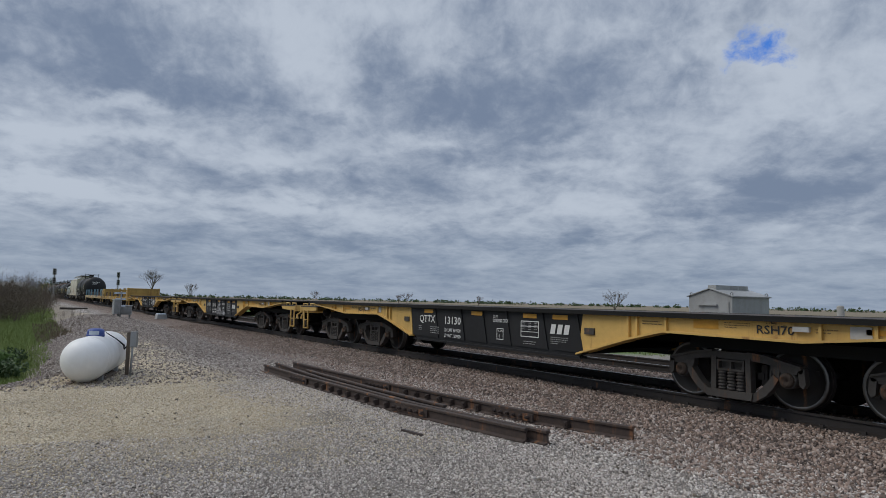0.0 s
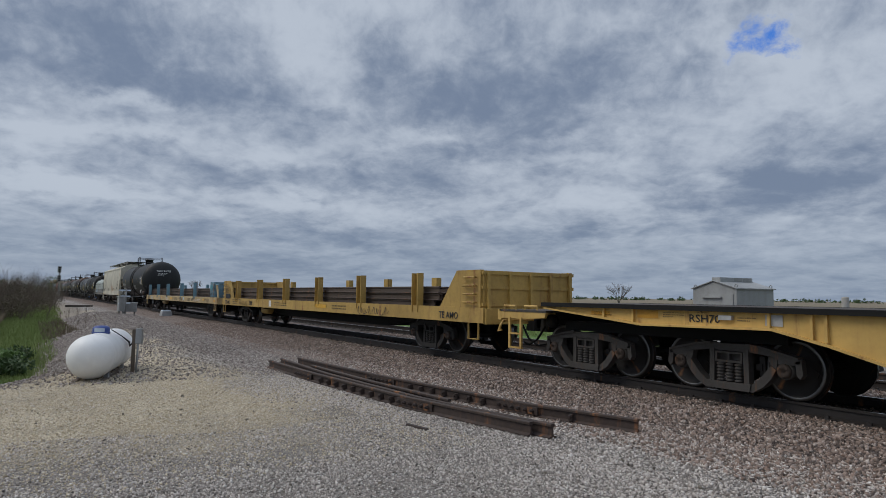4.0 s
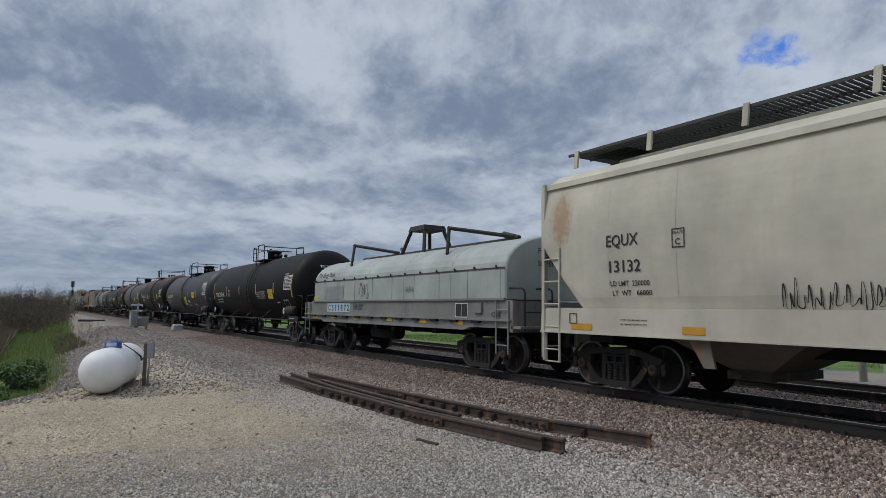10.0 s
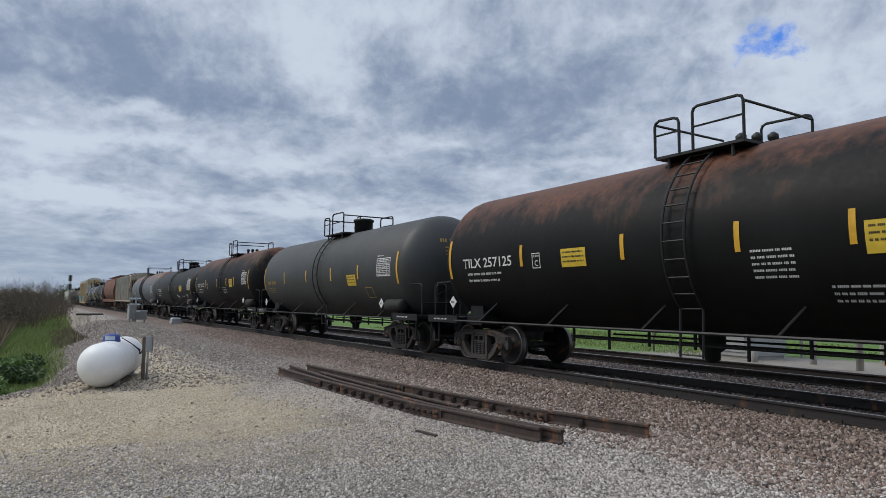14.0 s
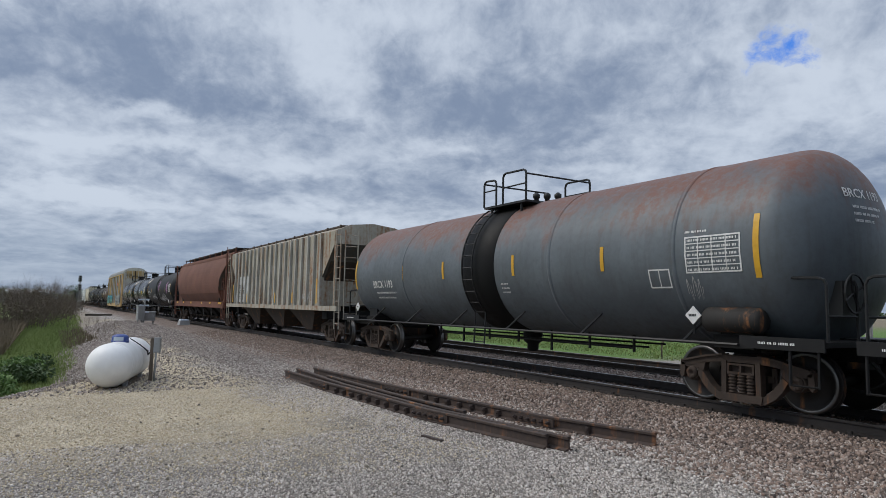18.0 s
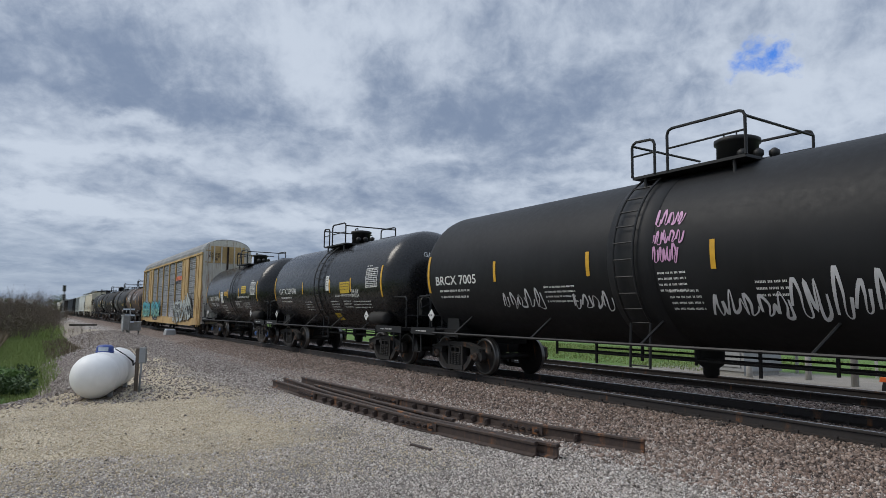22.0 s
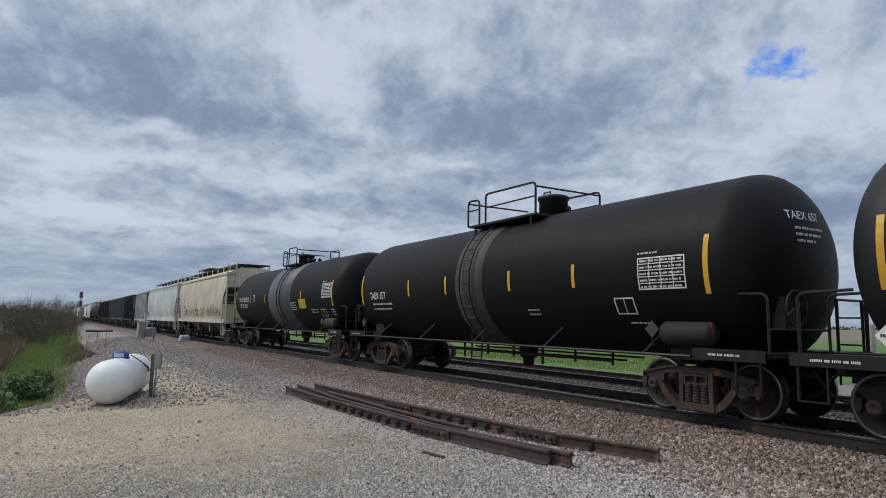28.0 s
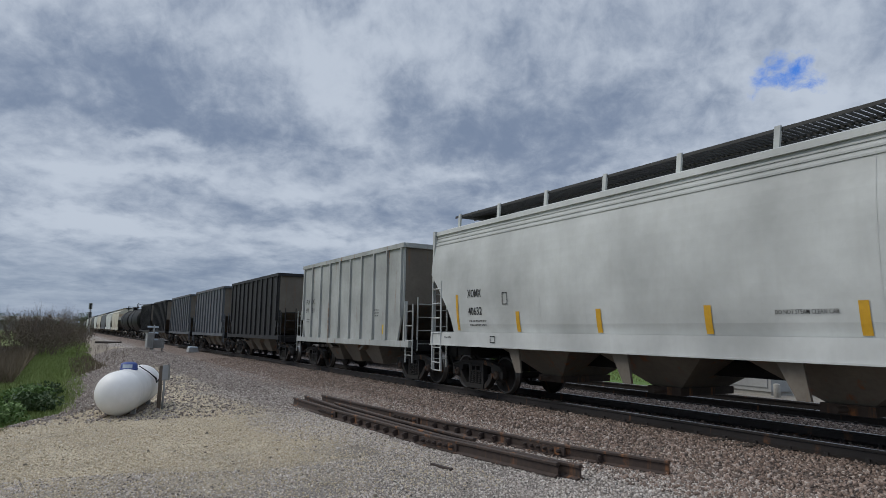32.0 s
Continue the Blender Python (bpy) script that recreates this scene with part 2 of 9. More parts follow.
M = {
    "iron": paint("truck_iron", (0.013, 0.012, 0.011), 0.72, 0.12, 0.4, (0.035, 0.028, 0.022)),
    "iron_grey": paint("truck_grey", (0.052, 0.047, 0.043), 0.72, 0.2, 0.5, (0.035, 0.028, 0.022)),
    "iron_brown": paint("truck_brown", (0.052, 0.036, 0.027), 0.8, 0.25, 0.5, (0.032, 0.023, 0.018)),
    "wheel": paint("wheel_steel", (0.013, 0.011, 0.010), 0.6, 0.1, 0.4, (0.028, 0.02, 0.015), metal=0.2),
    "walk_grey": plain("roof_walk_grating", (0.045, 0.044, 0.043), 0.7),
    "tread": plain("tread_worn_steel", (0.17, 0.165, 0.16), 0.4, 1.0),
    # underframe black, lowered further to put the shade below the cars into it
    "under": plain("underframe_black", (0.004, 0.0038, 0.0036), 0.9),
    "black": paint("black_paint", (0.007, 0.007, 0.0075), 0.5, 0, 0.25, (0.03, 0.027, 0.025), 0.25, spec=0.35),
    "railing": plain("black_railing", (0.007, 0.007, 0.0075), 0.55),
    "yellow_mark": plain("reflective_yellow", (0.72, 0.40, 0.03), 0.4),
    "white": plain("stencil_white", (0.78, 0.78, 0.76), 0.6),
    "pale": plain("stencil_grey", (0.45, 0.45, 0.44), 0.6),
    "ink": plain("stencil_black", (0.02, 0.02, 0.022), 0.6),
    "gold": plain("stencil_gold", (0.40, 0.27, 0.07), 0.6),
    "sign_yellow": plain("placard_yellow", (0.70, 0.48, 0.04), 0.5),
    "red": plain("placard_red", (0.45, 0.03, 0.03), 0.5),
    "blue_cap": plain("bearing_blue", (0.05, 0.14, 0.38), 0.5),
    "teal": plain("spray_teal", (0.07, 0.42, 0.50), 0.5),
    "mint": plain("spray_mint", (0.30, 0.58, 0.45), 0.5),
    "spray_white": plain("spray_white", (0.66, 0.66, 0.68), 0.55),
    "spray_grey": plain("spray_grey_white", (0.46, 0.50, 0.48), 0.6),
    "pink": plain("spray_pink", (0.62, 0.33, 0.55), 0.55),
    "orange": plain("logo_orange", (0.75, 0.13, 0.02), 0.5),
    "galv": paint("galvanised_steel", (0.36, 0.37, 0.37), 0.45, 0, 0.35, (0.16, 0.15, 0.14), 0.3, metal=0.5),
}

# ---------------------------------------------------------------- mesh tools
def bx(bm, x0, x1, y0, y1, z0, z1, taper=0.0):
    """A box; its top may be drawn in by taper."""
    v = [bm.verts.new(p) for p in ((x0, y0, z0), (x1, y0, z0), (x1, y1, z0), (x0, y1, z0),
                                   (x0 + taper, y0 + taper, z1), (x1 - taper, y0 + taper, z1),
                                   (x1 - taper, y1 - taper, z1), (x0 + taper, y1 - taper, z1))]
    for f in ((3, 2, 1, 0), (4, 5, 6, 7), (0, 1, 5, 4), (1, 2, 6, 5), (2, 3, 7, 6), (3, 0, 4, 7)):
        bm.faces.new([v[i] for i in f])
    return bm


def rod(bm, a, b, r, n=6, r2=None, caps=True):
    """A round bar from a to b."""
    a, b = Vector(a), Vector(b)
    q = (b - a).to_track_quat("Z", "Y")
    rings = []
    for p, rr in ((a, r), (b, r if r2 is None else r2)):
        rings.append([bm.verts.new(p + q @ Vector((rr * math.cos(i * math.tau / n), rr * math.sin(i * math.tau / n), 0))) for i in range(n)])
    for i in range(n):
        f = bm.faces.new((rings[0][i], rings[0][(i + 1) % n], rings[1][(i + 1) % n], rings[1][i]))
        f.smooth = n > 7
    if caps:
        bm.faces.new(rings[0][::-1])
        bm.faces.new(rings[1])
    return bm


def tube(bm, pts, r, n=6):
    """A bent round bar, one skin through all its points."""
    pts = [Vector(p) for p in pts]
    rings, side = [], None
    for i, p in enumerate(pts):
        d = (pts[min(i + 1, len(pts) - 1)] - pts[max(i - 1, 0)]).normalized()
        if side is None:
            side = d.orthogonal().normalized()
        side = (side - d * side.dot(d))
        side = side.normalized() if side.length > 1e-4 else d.orthogonal().normalized()
        up_ = d.cross(side)
        k = r
        if 0 < i < len(pts) - 1:
            k = r / max(0.5, math.cos(0.5 * (pts[i] - pts[i - 1]).angle(pts[i + 1] - pts[i])))
        rings.append([bm.verts.new(p + (side * math.cos(j * math.tau / n) + up_ * math.sin(j * math.tau / n)) * k) for j in range(n)])
    for a, b in zip(rings, rings[1:]):
        for j in range(n):
            bm.faces.new((a[j], a[(j + 1) % n], b[(j + 1) % n], b[j]))
    bm.faces.new(rings[0][::-1])
    bm.faces.new(rings[-1])
    return bm


def turned(bm, profile, axis="x", n=32, centre=(0, 0, 0)):
    """A turned body: (along, radius) pairs round an axis."""
    rings = []
    for u, r in profile:
        ring = []
        for i in range(n):
            a = i * math.tau / n
            c, s = r * math.cos(a), r * math.sin(a)
            p = (u, c, s) if axis == "x" else (s, u, c) if axis == "y" else (c, s, u)
            ring.append(bm.verts.new((p[0] + centre[0], p[1] + centre[1], p[2] + centre[2])))
        rings.append(ring)
    for a, b in zip(rings, rings[1:]):
        for i in range(n):
            f = bm.faces.new((a[i], a[(i + 1) % n], b[(i + 1) % n], b[i]))
            f.smooth = True
    bm.faces.new(rings[0][::-1])
    bm.faces.new(rings[-1])
    return bm


def prism(bm, pts, y0, y1):
    """An outline in x and z, drawn out in y."""
    a = [bm.verts.new((x, y0, z)) for x, z in pts]
    b = [bm.verts.new((x, y1, z)) for x, z in pts]
    n = len(pts)
    bm.faces.new(a)
    bm.faces.new(b[::-1])
    for i in range(n):
        bm.faces.new((a[i], b[i], b[(i + 1) % n], a[(i + 1) % n]))
    return bm


def loft(bm, stations, close=True, smooth=False):
    """Sections of equally many points, skinned in turn."""
    rows = [[bm.verts.new(p) for p in s] for s in stations]
    n = len(rows[0])
    for a, b in zip(rows, rows[1:]):
        for i in range(n if close else n - 1):
            f = bm.faces.new((a[i], a[(i + 1) % n], b[(i + 1) % n], b[i]))
            f.smooth = smooth
    bm.faces.new(rows[0][::-1])
    bm.faces.new(rows[-1])
    return bm


MESHES = {}


def mesh_of(name, bm, material):
    bmesh.ops.recalc_face_normals(bm, faces=bm.faces)
    me = bpy.data.meshes.new(name)
    bm.to_mesh(me)
    bm.free()
    me.materials.append(material)
    return me


def part(name, bm, material, parent, label="", at=None):
    """Links a bmesh, or a shared mesh, as one mesh object under a thing or a part."""
    me = bm if isinstance(bm, bpy.types.Mesh) else mesh_of(name, bm, material)
    ob = new(name, me)
    ob.parent = parent
    if at is not None:
        ob.matrix_basis = at
    if label:
        ob["label"] = label
    if name == "stencil" or name.startswith("graffiti"):
        ob["kind"] = "stuff"
    return ob


def B():
    return bmesh.new()


def shared(key, make, material):
    """A mesh that several alike parts use."""
    k = (key, material.name)
    if k not in MESHES:
        MESHES[k] = mesh_of(key, make(), material)
    return MESHES[k]


def thing(name, label, category, group="", kind="", at=None):
    ob = tagged(new(name), label, category, group, kind)
    if at is not None:
        ob.matrix_basis = at
    return ob


# ---------------------------------------------------------------- lettering
def flat_side(half, lean=0.0, z0=0.0):
    return lambda u, v, off=0.006: (u, -(half - lean * (v - z0)) - off, v)


def round_side(radius, zc):
    def f(u, v, off=0.008):
        a = math.asin(max(-1, min(1, (v - zc) / radius)))
        return (u, -(radius + off) * math.cos(a), zc + (radius + off) * math.sin(a))
    return f


def end_side(x, sign=1):
    """A surface across the car's end: u runs along y, seen from outside."""
    return lambda u, v, off=0.006: (x + sign * off, u, v)


def on(surface, flat, off=None):
    """Lays a flat bmesh (x across, y up) on a surface."""
    for v in flat.verts:
        v.co = surface(v.co.x, v.co.y) if off is None else surface(v.co.x, v.co.y, off + v.co.z)
    return flat


def words(text, size, x, z, align="LEFT", wide=1.0, fit=None):
    """Letters as a flat bmesh in x and y, from Blender's own font."""
    c = bpy.data.curves.new("letters", "FONT")
    c.body, c.size, c.align_x, c.resolution_u = text, size, align, 2
    c.space_line = 0.85
    c.offset = size * 0.012
    o = bpy.data.objects.new("letters", c)
    scene.collection.objects.link(o)
    bpy.context.view_layer.update()
    me = bpy.data.meshes.new_from_object(o.evaluated_get(bpy.context.evaluated_depsgraph_get()))
    bpy.data.objects.remove(o)
    bpy.data.curves.remove(c)
    bm = B()
    bm.from_mesh(me)
    bpy.data.meshes.remove(me)
    if fit:
        wide = fit / max(0.01, max(v.co.x for v in bm.verts))
    for v in bm.verts:
        v.co = (v.co.x * wide + x, v.co.y + z, 0)
    return bm


def slab(bm, x0, x1, z0, z1, n=1):
    for i in range(n):
        a, b = z0 + (z1 - z0) * i / n, z0 + (z1 - z0) * (i + 1) / n
        bm.faces.new([bm.verts.new(p) for p in ((x0, a, 0), (x1, a, 0), (x1, b, 0), (x0, b, 0))])
    return bm


def bars(x, z, widths, h=0.05, gap=0.045, rnd=None):
    """Lines of writing too small to read, as rows of short bars."""
    bm = B()
    rnd = rnd or random.Random(int(x * 100 + z * 10))
    pitch, h = h + gap, h * 0.78
    for i, w in enumerate(widths):
        zz, u = z - i * pitch, x
        while u < x + w:
            for k in range(rnd.randint(2, 7)):              # short upright bars in groups
                if u + h * 0.5 > x + w:
                    break
                slab(bm, u, u + h * 0.42, zz - h, zz - h * 0.12)
                u += h * 0.62
            u += h * 0.6
    return bm


def frame_box(x0, x1, z0, z1, t=0.02, cols=0, rows_=0):
    bm = B()
    slab(bm, x0, x1, z0, z0 + t), slab(bm, x0, x1, z1 - t, z1)
    slab(bm, x0, x0 + t, z0 + t, z1 - t, 2), slab(bm, x1 - t, x1, z0 + t, z1 - t, 2)
    for i in range(1, cols):
        u = x0 + (x1 - x0) * i / cols
        slab(bm, u - t / 3, u + t / 3, z0 + t, z1 - t, 2)
    for i in range(1, rows_):
        w = z0 + (z1 - z0) * i / rows_
        slab(bm, x0 + t, x1 - t, w - t / 3, w + t / 3)
    return bm


def scribble(x, z, w, h, seed, t=0.03, letters=5):
    """A loose sprayed tag: running loops and strokes that spell nothing."""
    rnd, bm = random.Random(seed), B()
    step = w / letters
    runs, pts = [], []
    for k in range(letters):
        cx, tall = x + step * (k + 0.5), rnd.uniform(0.7, 1.0)
        for px, pz in ((-0.42, 0.15), (-0.18, 0.95), (0.02, 0.55), (-0.12, 0.05), (0.30, rnd.choice((0.0, 0.2))), (0.42, rnd.choice((0.55, 0.85)))):
            pts.append(Vector((cx + (px + rnd.uniform(-0.14, 0.14)) * step, z + (pz * tall + rnd.uniform(-0.10, 0.10)) * h, 0)))
        if rnd.random() < 0.4 or k == letters - 1:
            runs.append(pts)
            pts = []
    for pts in runs:
        line, n = [], len(pts)
        for i in range(n - 1):
            p0, p1, p2, p3 = pts[max(i - 1, 0)], pts[i], pts[i + 1], pts[min(i + 2, n - 1)]
            for j in range(5):
                q = j / 5
                line.append(0.5 * (2 * p1 + (p2 - p0) * q + (2 * p0 - 5 * p1 + 4 * p2 - p3) * q * q + (3 * p1 - p0 - 3 * p2 + p3) * q ** 3))
        prev = None
        for i, p in enumerate(line):
            d = (line[min(i + 1, len(line) - 1)] - line[max(i - 1, 0)])
            d = Vector((-d.y, d.x, 0)).normalized() * t * 0.36 * (0.8 + 0.4 * math.sin(i * 0.3))
            cur = (bm.verts.new(p + d), bm.verts.new(p - d))
            if prev:
                bm.faces.new((prev[0], prev[1], cur[1], cur[0]))
            prev = cur
    return bm


STROKES = (((0.1, 0, 0.1, 1), (0.1, 0.5, 0.95, 1.05), (0.3, 0.55, 1.0, -0.05)), ((0.0, 0.95, 1.0, 0.9), (0.55, 0.95, 0.45, -0.1)), ((0.1, 0, 0.15, 1), (0.85, 0, 0.8, 1.05), (0.1, 0.5, 0.85, 0.55)),
           ((0.1, 0.05, 0.1, 0.95), (0.1, 0.95, 0.8, 0.75), (0.8, 0.75, 0.85, 0.2), (0.85, 0.2, 0.1, 0.02)), ((0.9, 0.95, 0.15, 0.8), (0.15, 0.8, 0.85, 0.4), (0.85, 0.4, 0.05, 0.0)), ((0.1, 1.0, 0.1, 0.0), (0.1, 0.0, 0.9, 0.1), (0.1, 0.5, 0.7, 0.5), (0.1, 1.0, 0.85, 0.95)))


def burner(x, z, w, h, seed, letters, fat=0.22):
    """Big sprayed block shapes: the filling and, behind it, the dark outline."""
    rnd, fill, line = random.Random(seed), B(), B()
    step = w / letters
    for k in range(letters):
        lean, wild = rnd.uniform(-0.25, 0.35), 0.06 if fat > 0.18 else 0.17
        for x0, z0, x1, z1 in STROKES[rnd.randrange(len(STROKES))]:
            a = Vector((x + step * (k + x0 * 1.05 + lean * z0 + rnd.uniform(-wild, wild)), z + h * (z0 + rnd.uniform(-wild, wild)), 0))
            b = Vector((x + step * (k + x1 * 1.05 + lean * z1 + rnd.uniform(-wild, wild)), z + h * (z1 + rnd.uniform(-wild, wild)), 0))
            d = (b - a).normalized()
            n = Vector((-d.y, d.x, 0))
            t0, t1 = h * fat * rnd.uniform(0.35, 0.6), h * fat * rnd.uniform(0.45, 0.8)
            for bm, g in ((line, 0.035), (fill, 0.0)):
                pts = (a - d * (0.04 + g) - n * (t0 + g), b + d * g - n * (t1 * 0.9 + g), b + d * (0.10 + g) + n * t1 * 0.1, b + d * g + n * (t1 + g), a - d * (0.02 + g) + n * (t0 + g))
                bm.faces.new([bm.verts.new(p) for p in pts])
    for bm in (line, fill):
        for i, f in enumerate(bm.faces):                # overlapping strokes lie a hair apart
            for v in f.verts:
                v.co.z = i * 0.0004
    return fill, line


# ---------------------------------------------------------------- ground
def sstep(a, b, x):
    t = np.clip((x - a) / (b - a), 0, 1)
    return t * t * (3 - 2 * t)


def lin(a, b, x):
    return np.clip((x - a) / (b - a), 0, 1)


def crest(x):
    """Where the gravel top ends and the bank falls towards the ditch."""
    return -0.75 - 5.2 * lin(-14, -12, x) + 1.75 * lin(-14, -17.5, x) + 0.45 * lin(-17.5, -23, x) + 0.9 * lin(-23, -28, x) + 2.0 * lin(-28, -46, x) + 1.8 * lin(-46, -100, x)


def bank_width(x):
    return 0.95 + 1.1 * lin(-19, -28, x) + 1.25 * lin(-28, -37, x) + 0.4 * lin(-37, -56, x)


def ground_z(x, y):
    """Height of the ground: gravel pad, ballast bed of two tracks, ditch, flat fields."""
    x, y = np.asarray(x, float), np.asarray(y, float)
    z = np.full(x.shape, -0.33)
    bed = sstep(7.0, 8.9, y) * (1 - sstep(16.3, 18.2, y))
    away = sstep(-14.2, -19.5, x)
    drop = sstep(0, 1, (crest(x) - y) / bank_width(x))            # beyond the pad's lip the bank drops to the ditch
    z = z - 0.90 * drop - 0.22 * sstep(1.0, 4.0, (crest(x) - y) / bank_width(x))
    z = z + 0.05 * np.exp(-((crest(x) + 0.5 - y) / 0.45) ** 2) * away * (0.5 + 0.5 * np.sin(x * 0.8)) + bed * 0.14
    z = np.where(y > 9.0, np.maximum(z, -0.19 - 0.14 * sstep(16.3, 18.2, y) - 0.30 * sstep(26, 40, y)), z)
    back = sstep(-6, -30, y) * (1 - away)
    z = z - 0.35 * back - 0.3 * sstep(60, 300, np.hypot(x, y)) * sstep(3, -2, y)
    pile = 0.10 * np.exp(-((x + 40) / 14) ** 2 - ((y - 5.6) / 1.1) ** 2) + 0.25 * np.exp(-((x + 52) / 5) ** 2 - ((y - 5.0) / 1.5) ** 2)
    return z + pile


def axis(lo, hi, fine_lo, fine_hi, step, grow=1.22):
    v = list(np.arange(fine_lo, fine_hi, step))
    for sgn, start, end in ((-1, fine_lo, lo), (1, fine_hi, hi)):
        s, p = step, start
        while (p - end) * sgn < 0:
            p += sgn * s
            s *= grow
            v.append(p)
    return np.array(sorted(v))


def sheet(name, gx, gy, zf, material):
    X, Y = np.meshgrid(gx, gy)
    Z = zf(X, Y)
    co = np.stack([X, Y, Z], -1).reshape(-1, 3)
    ny, nx = X.shape
    i = np.arange((ny - 1) * nx).reshape(ny - 1, nx)[:, :-1].reshape(-1)
    faces = np.stack([i, i + 1, i + nx + 1, i + nx], -1)
    me = bpy.data.meshes.new(name)
    me.vertices.add(len(co)), me.loops.add(faces.size), me.polygons.add(len(faces))
    me.vertices.foreach_set("co", co.ravel())
    me.loops.foreach_set("vertex_index", faces.ravel())
    me.polygons.foreach_set("loop_start", np.arange(0, faces.size, 4))
    me.polygons.foreach_set("use_smooth", np.ones(len(faces), bool))
    me.update(calc_edges=True)
    me.materials.append(material)
    return new(name, me)


def ground_material():
    m, nt, b = nodes_of("gravel_grass_ground")
    v = coords(nt)
    sp = nt.nodes.new("ShaderNodeSeparateXYZ")
    nt.links.new(v, sp.inputs[0])
    X, Y = sp.outputs["X"], sp.outputs["Y"]
    wob = noise_tex(nt, v, 0.35, 4)
    wob2 = noise_tex(nt, v, 1.6, 5, 0.65)
    w = math2(nt, "MULTIPLY", math2(nt, "SUBTRACT", wob, 0.5), 5.0)
    w = math2(nt, "ADD", w, math2(nt, "MULTIPLY", math2(nt, "SUBTRACT", wob2, 0.5), 1.6))
    Yw, Xw = math2(nt, "ADD", Y, w), math2(nt, "ADD", X, w)

    def stones(scale, pal):
        vo = nd(nt, "ShaderNodeTexVoronoi", Scale=scale)
        nt.links.new(v, vo.inputs["Vector"])
        cr = nt.nodes.new("ShaderNodeValToRGB")
        cr.color_ramp.interpolation = "LINEAR"
        while len(cr.color_ramp.elements) < len(pal):
            cr.color_ramp.elements.new(0.5)
        for i, c in enumerate(pal):
            cr.color_ramp.elements[i].position = i / (len(pal) - 1)
            cr.color_ramp.elements[i].color = (*c, 1)
        sx = nt.nodes.new("ShaderNodeSeparateColor")
        nt.links.new(vo.outputs["Color"], sx.inputs[0])
        nt.links.new(sx.outputs[0], cr.inputs[0])
        return cr.outputs[0], vo.outputs["Distance"]

    grey, dg = stones(44, [(0.10, 0.09, 0.082), (0.33, 0.295, 0.265), (0.46, 0.42, 0.385), (0.22, 0.195, 0.172), (0.56, 0.525, 0.49), (0.30, 0.268, 0.238)])
    tan_, dt = stones(52, [(0.36, 0.295, 0.19), (0.55, 0.465, 0.325), (0.63, 0.54, 0.395), (0.48, 0.40, 0.275), (0.68, 0.61, 0.49)])
    bal, db = stones(19, [(0.07, 0.052, 0.045), (0.25, 0.175, 0.14), (0.33, 0.245, 0.20), (0.42, 0.345, 0.295), (0.14, 0.10, 0.083)])
    bal = mixc(nt, math2(nt, "ADD", math2(nt, "MULTIPLY", ramp(nt, X, -34, -22), 0.30), 0.42), bal, (0.045, 0.036, 0.03))       # dark fines under the loose stone, with the shade of its gaps painted in
    # grey stone darkened likewise, painting in the shade between loose pieces
    grey = mixc(nt, math2(nt, "MULTIPLY", ramp(nt, X, -22, -12), 0.45), grey, (0.12, 0.10, 0.08))
    # packed tan dust in patches, pale crushed stone round it
    blot = noise_tex(nt, v, 0.55, 6, 0.62)
    pad = math2(nt, "MULTIPLY", ramp(nt, Yw, 5.2, 3.6), ramp(nt, Xw, -7.6, -9.8))
    pad = math2(nt, "MULTIPLY", pad, ramp(nt, blot, 0.26, 0.42))
    col = mixc(nt, pad, grey, tan_)
    col = mixc(nt, math2(nt, "MULTIPLY", ramp(nt, wob2, 0.54, 0.74), 0.55), col, (0.13, 0.11, 0.085))
    # cell edges darkened: dirt between stones plus painted gap shade
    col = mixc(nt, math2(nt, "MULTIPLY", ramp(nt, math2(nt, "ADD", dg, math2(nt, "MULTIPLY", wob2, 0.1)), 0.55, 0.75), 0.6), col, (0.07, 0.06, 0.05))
    col = mixc(nt, ramp(nt, math2(nt, "ADD", Y, math2(nt, "MULTIPLY", w, 0.45)), 6.0, 7.7), col, bal)
    # grass in the ditch, in the verge and in the fields
    gn = noise_tex(nt, v, 7, 6, 0.7)
    grass = mixc(nt, ramp(nt, gn, 0.3, 0.7), (0.10, 0.15, 0.035), (0.22, 0.28, 0.085))
    grass = mixc(nt, ramp(nt, wob2, 0.55, 0.80), grass, (0.22, 0.185, 0.105))
    brown = mixc(nt, ramp(nt, gn, 0.3, 0.7), (0.11, 0.09, 0.055), (0.19, 0.155, 0.10))
    line = None
    for c, a, e in ((-5.2, -14, -12), (1.75, -14, -17.5), (0.45, -17.5, -23), (0.9, -23, -28), (2.0, -28, -46), (1.8, -46, -100)):
        piece = math2(nt, "MULTIPLY", ramp(nt, X, a, e), c)
        line = piece if line is None else math2(nt, "ADD", line, piece)
    below = math2(nt, "SUBTRACT", math2(nt, "ADD", line, -0.75), math2(nt, "ADD", Y, math2(nt, "MULTIPLY", w, 0.12)))
    wide_ = math2(nt, "ADD", math2(nt, "MULTIPLY", ramp(nt, X, -19, -28), 1.1), math2(nt, "ADD", math2(nt, "MULTIPLY", ramp(nt, X, -28, -37), 1.25), math2(nt, "ADD", math2(nt, "MULTIPLY", ramp(nt, X, -37, -56), 0.4), 0.95)))
    below = math2(nt, "DIVIDE", below, wide_)
    slope_ = mixc(nt, ramp(nt, wob2, 0.35, 0.65), (0.16, 0.14, 0.12), (0.26, 0.225, 0.185))
    col = mixc(nt, math2(nt, "MULTIPLY", ramp(nt, below, 0.05, 0.25), 0.75), col, slope_)
    dit = ramp(nt, below, 0.72, 1.0)
    col = mixc(nt, dit, col, grass)
    far = math2(nt, "MULTIPLY", ramp(nt, math2(nt, "ADD", Y, math2(nt, "MULTIPLY", w, 0.2)), 18.3, 19.0), 1.0)
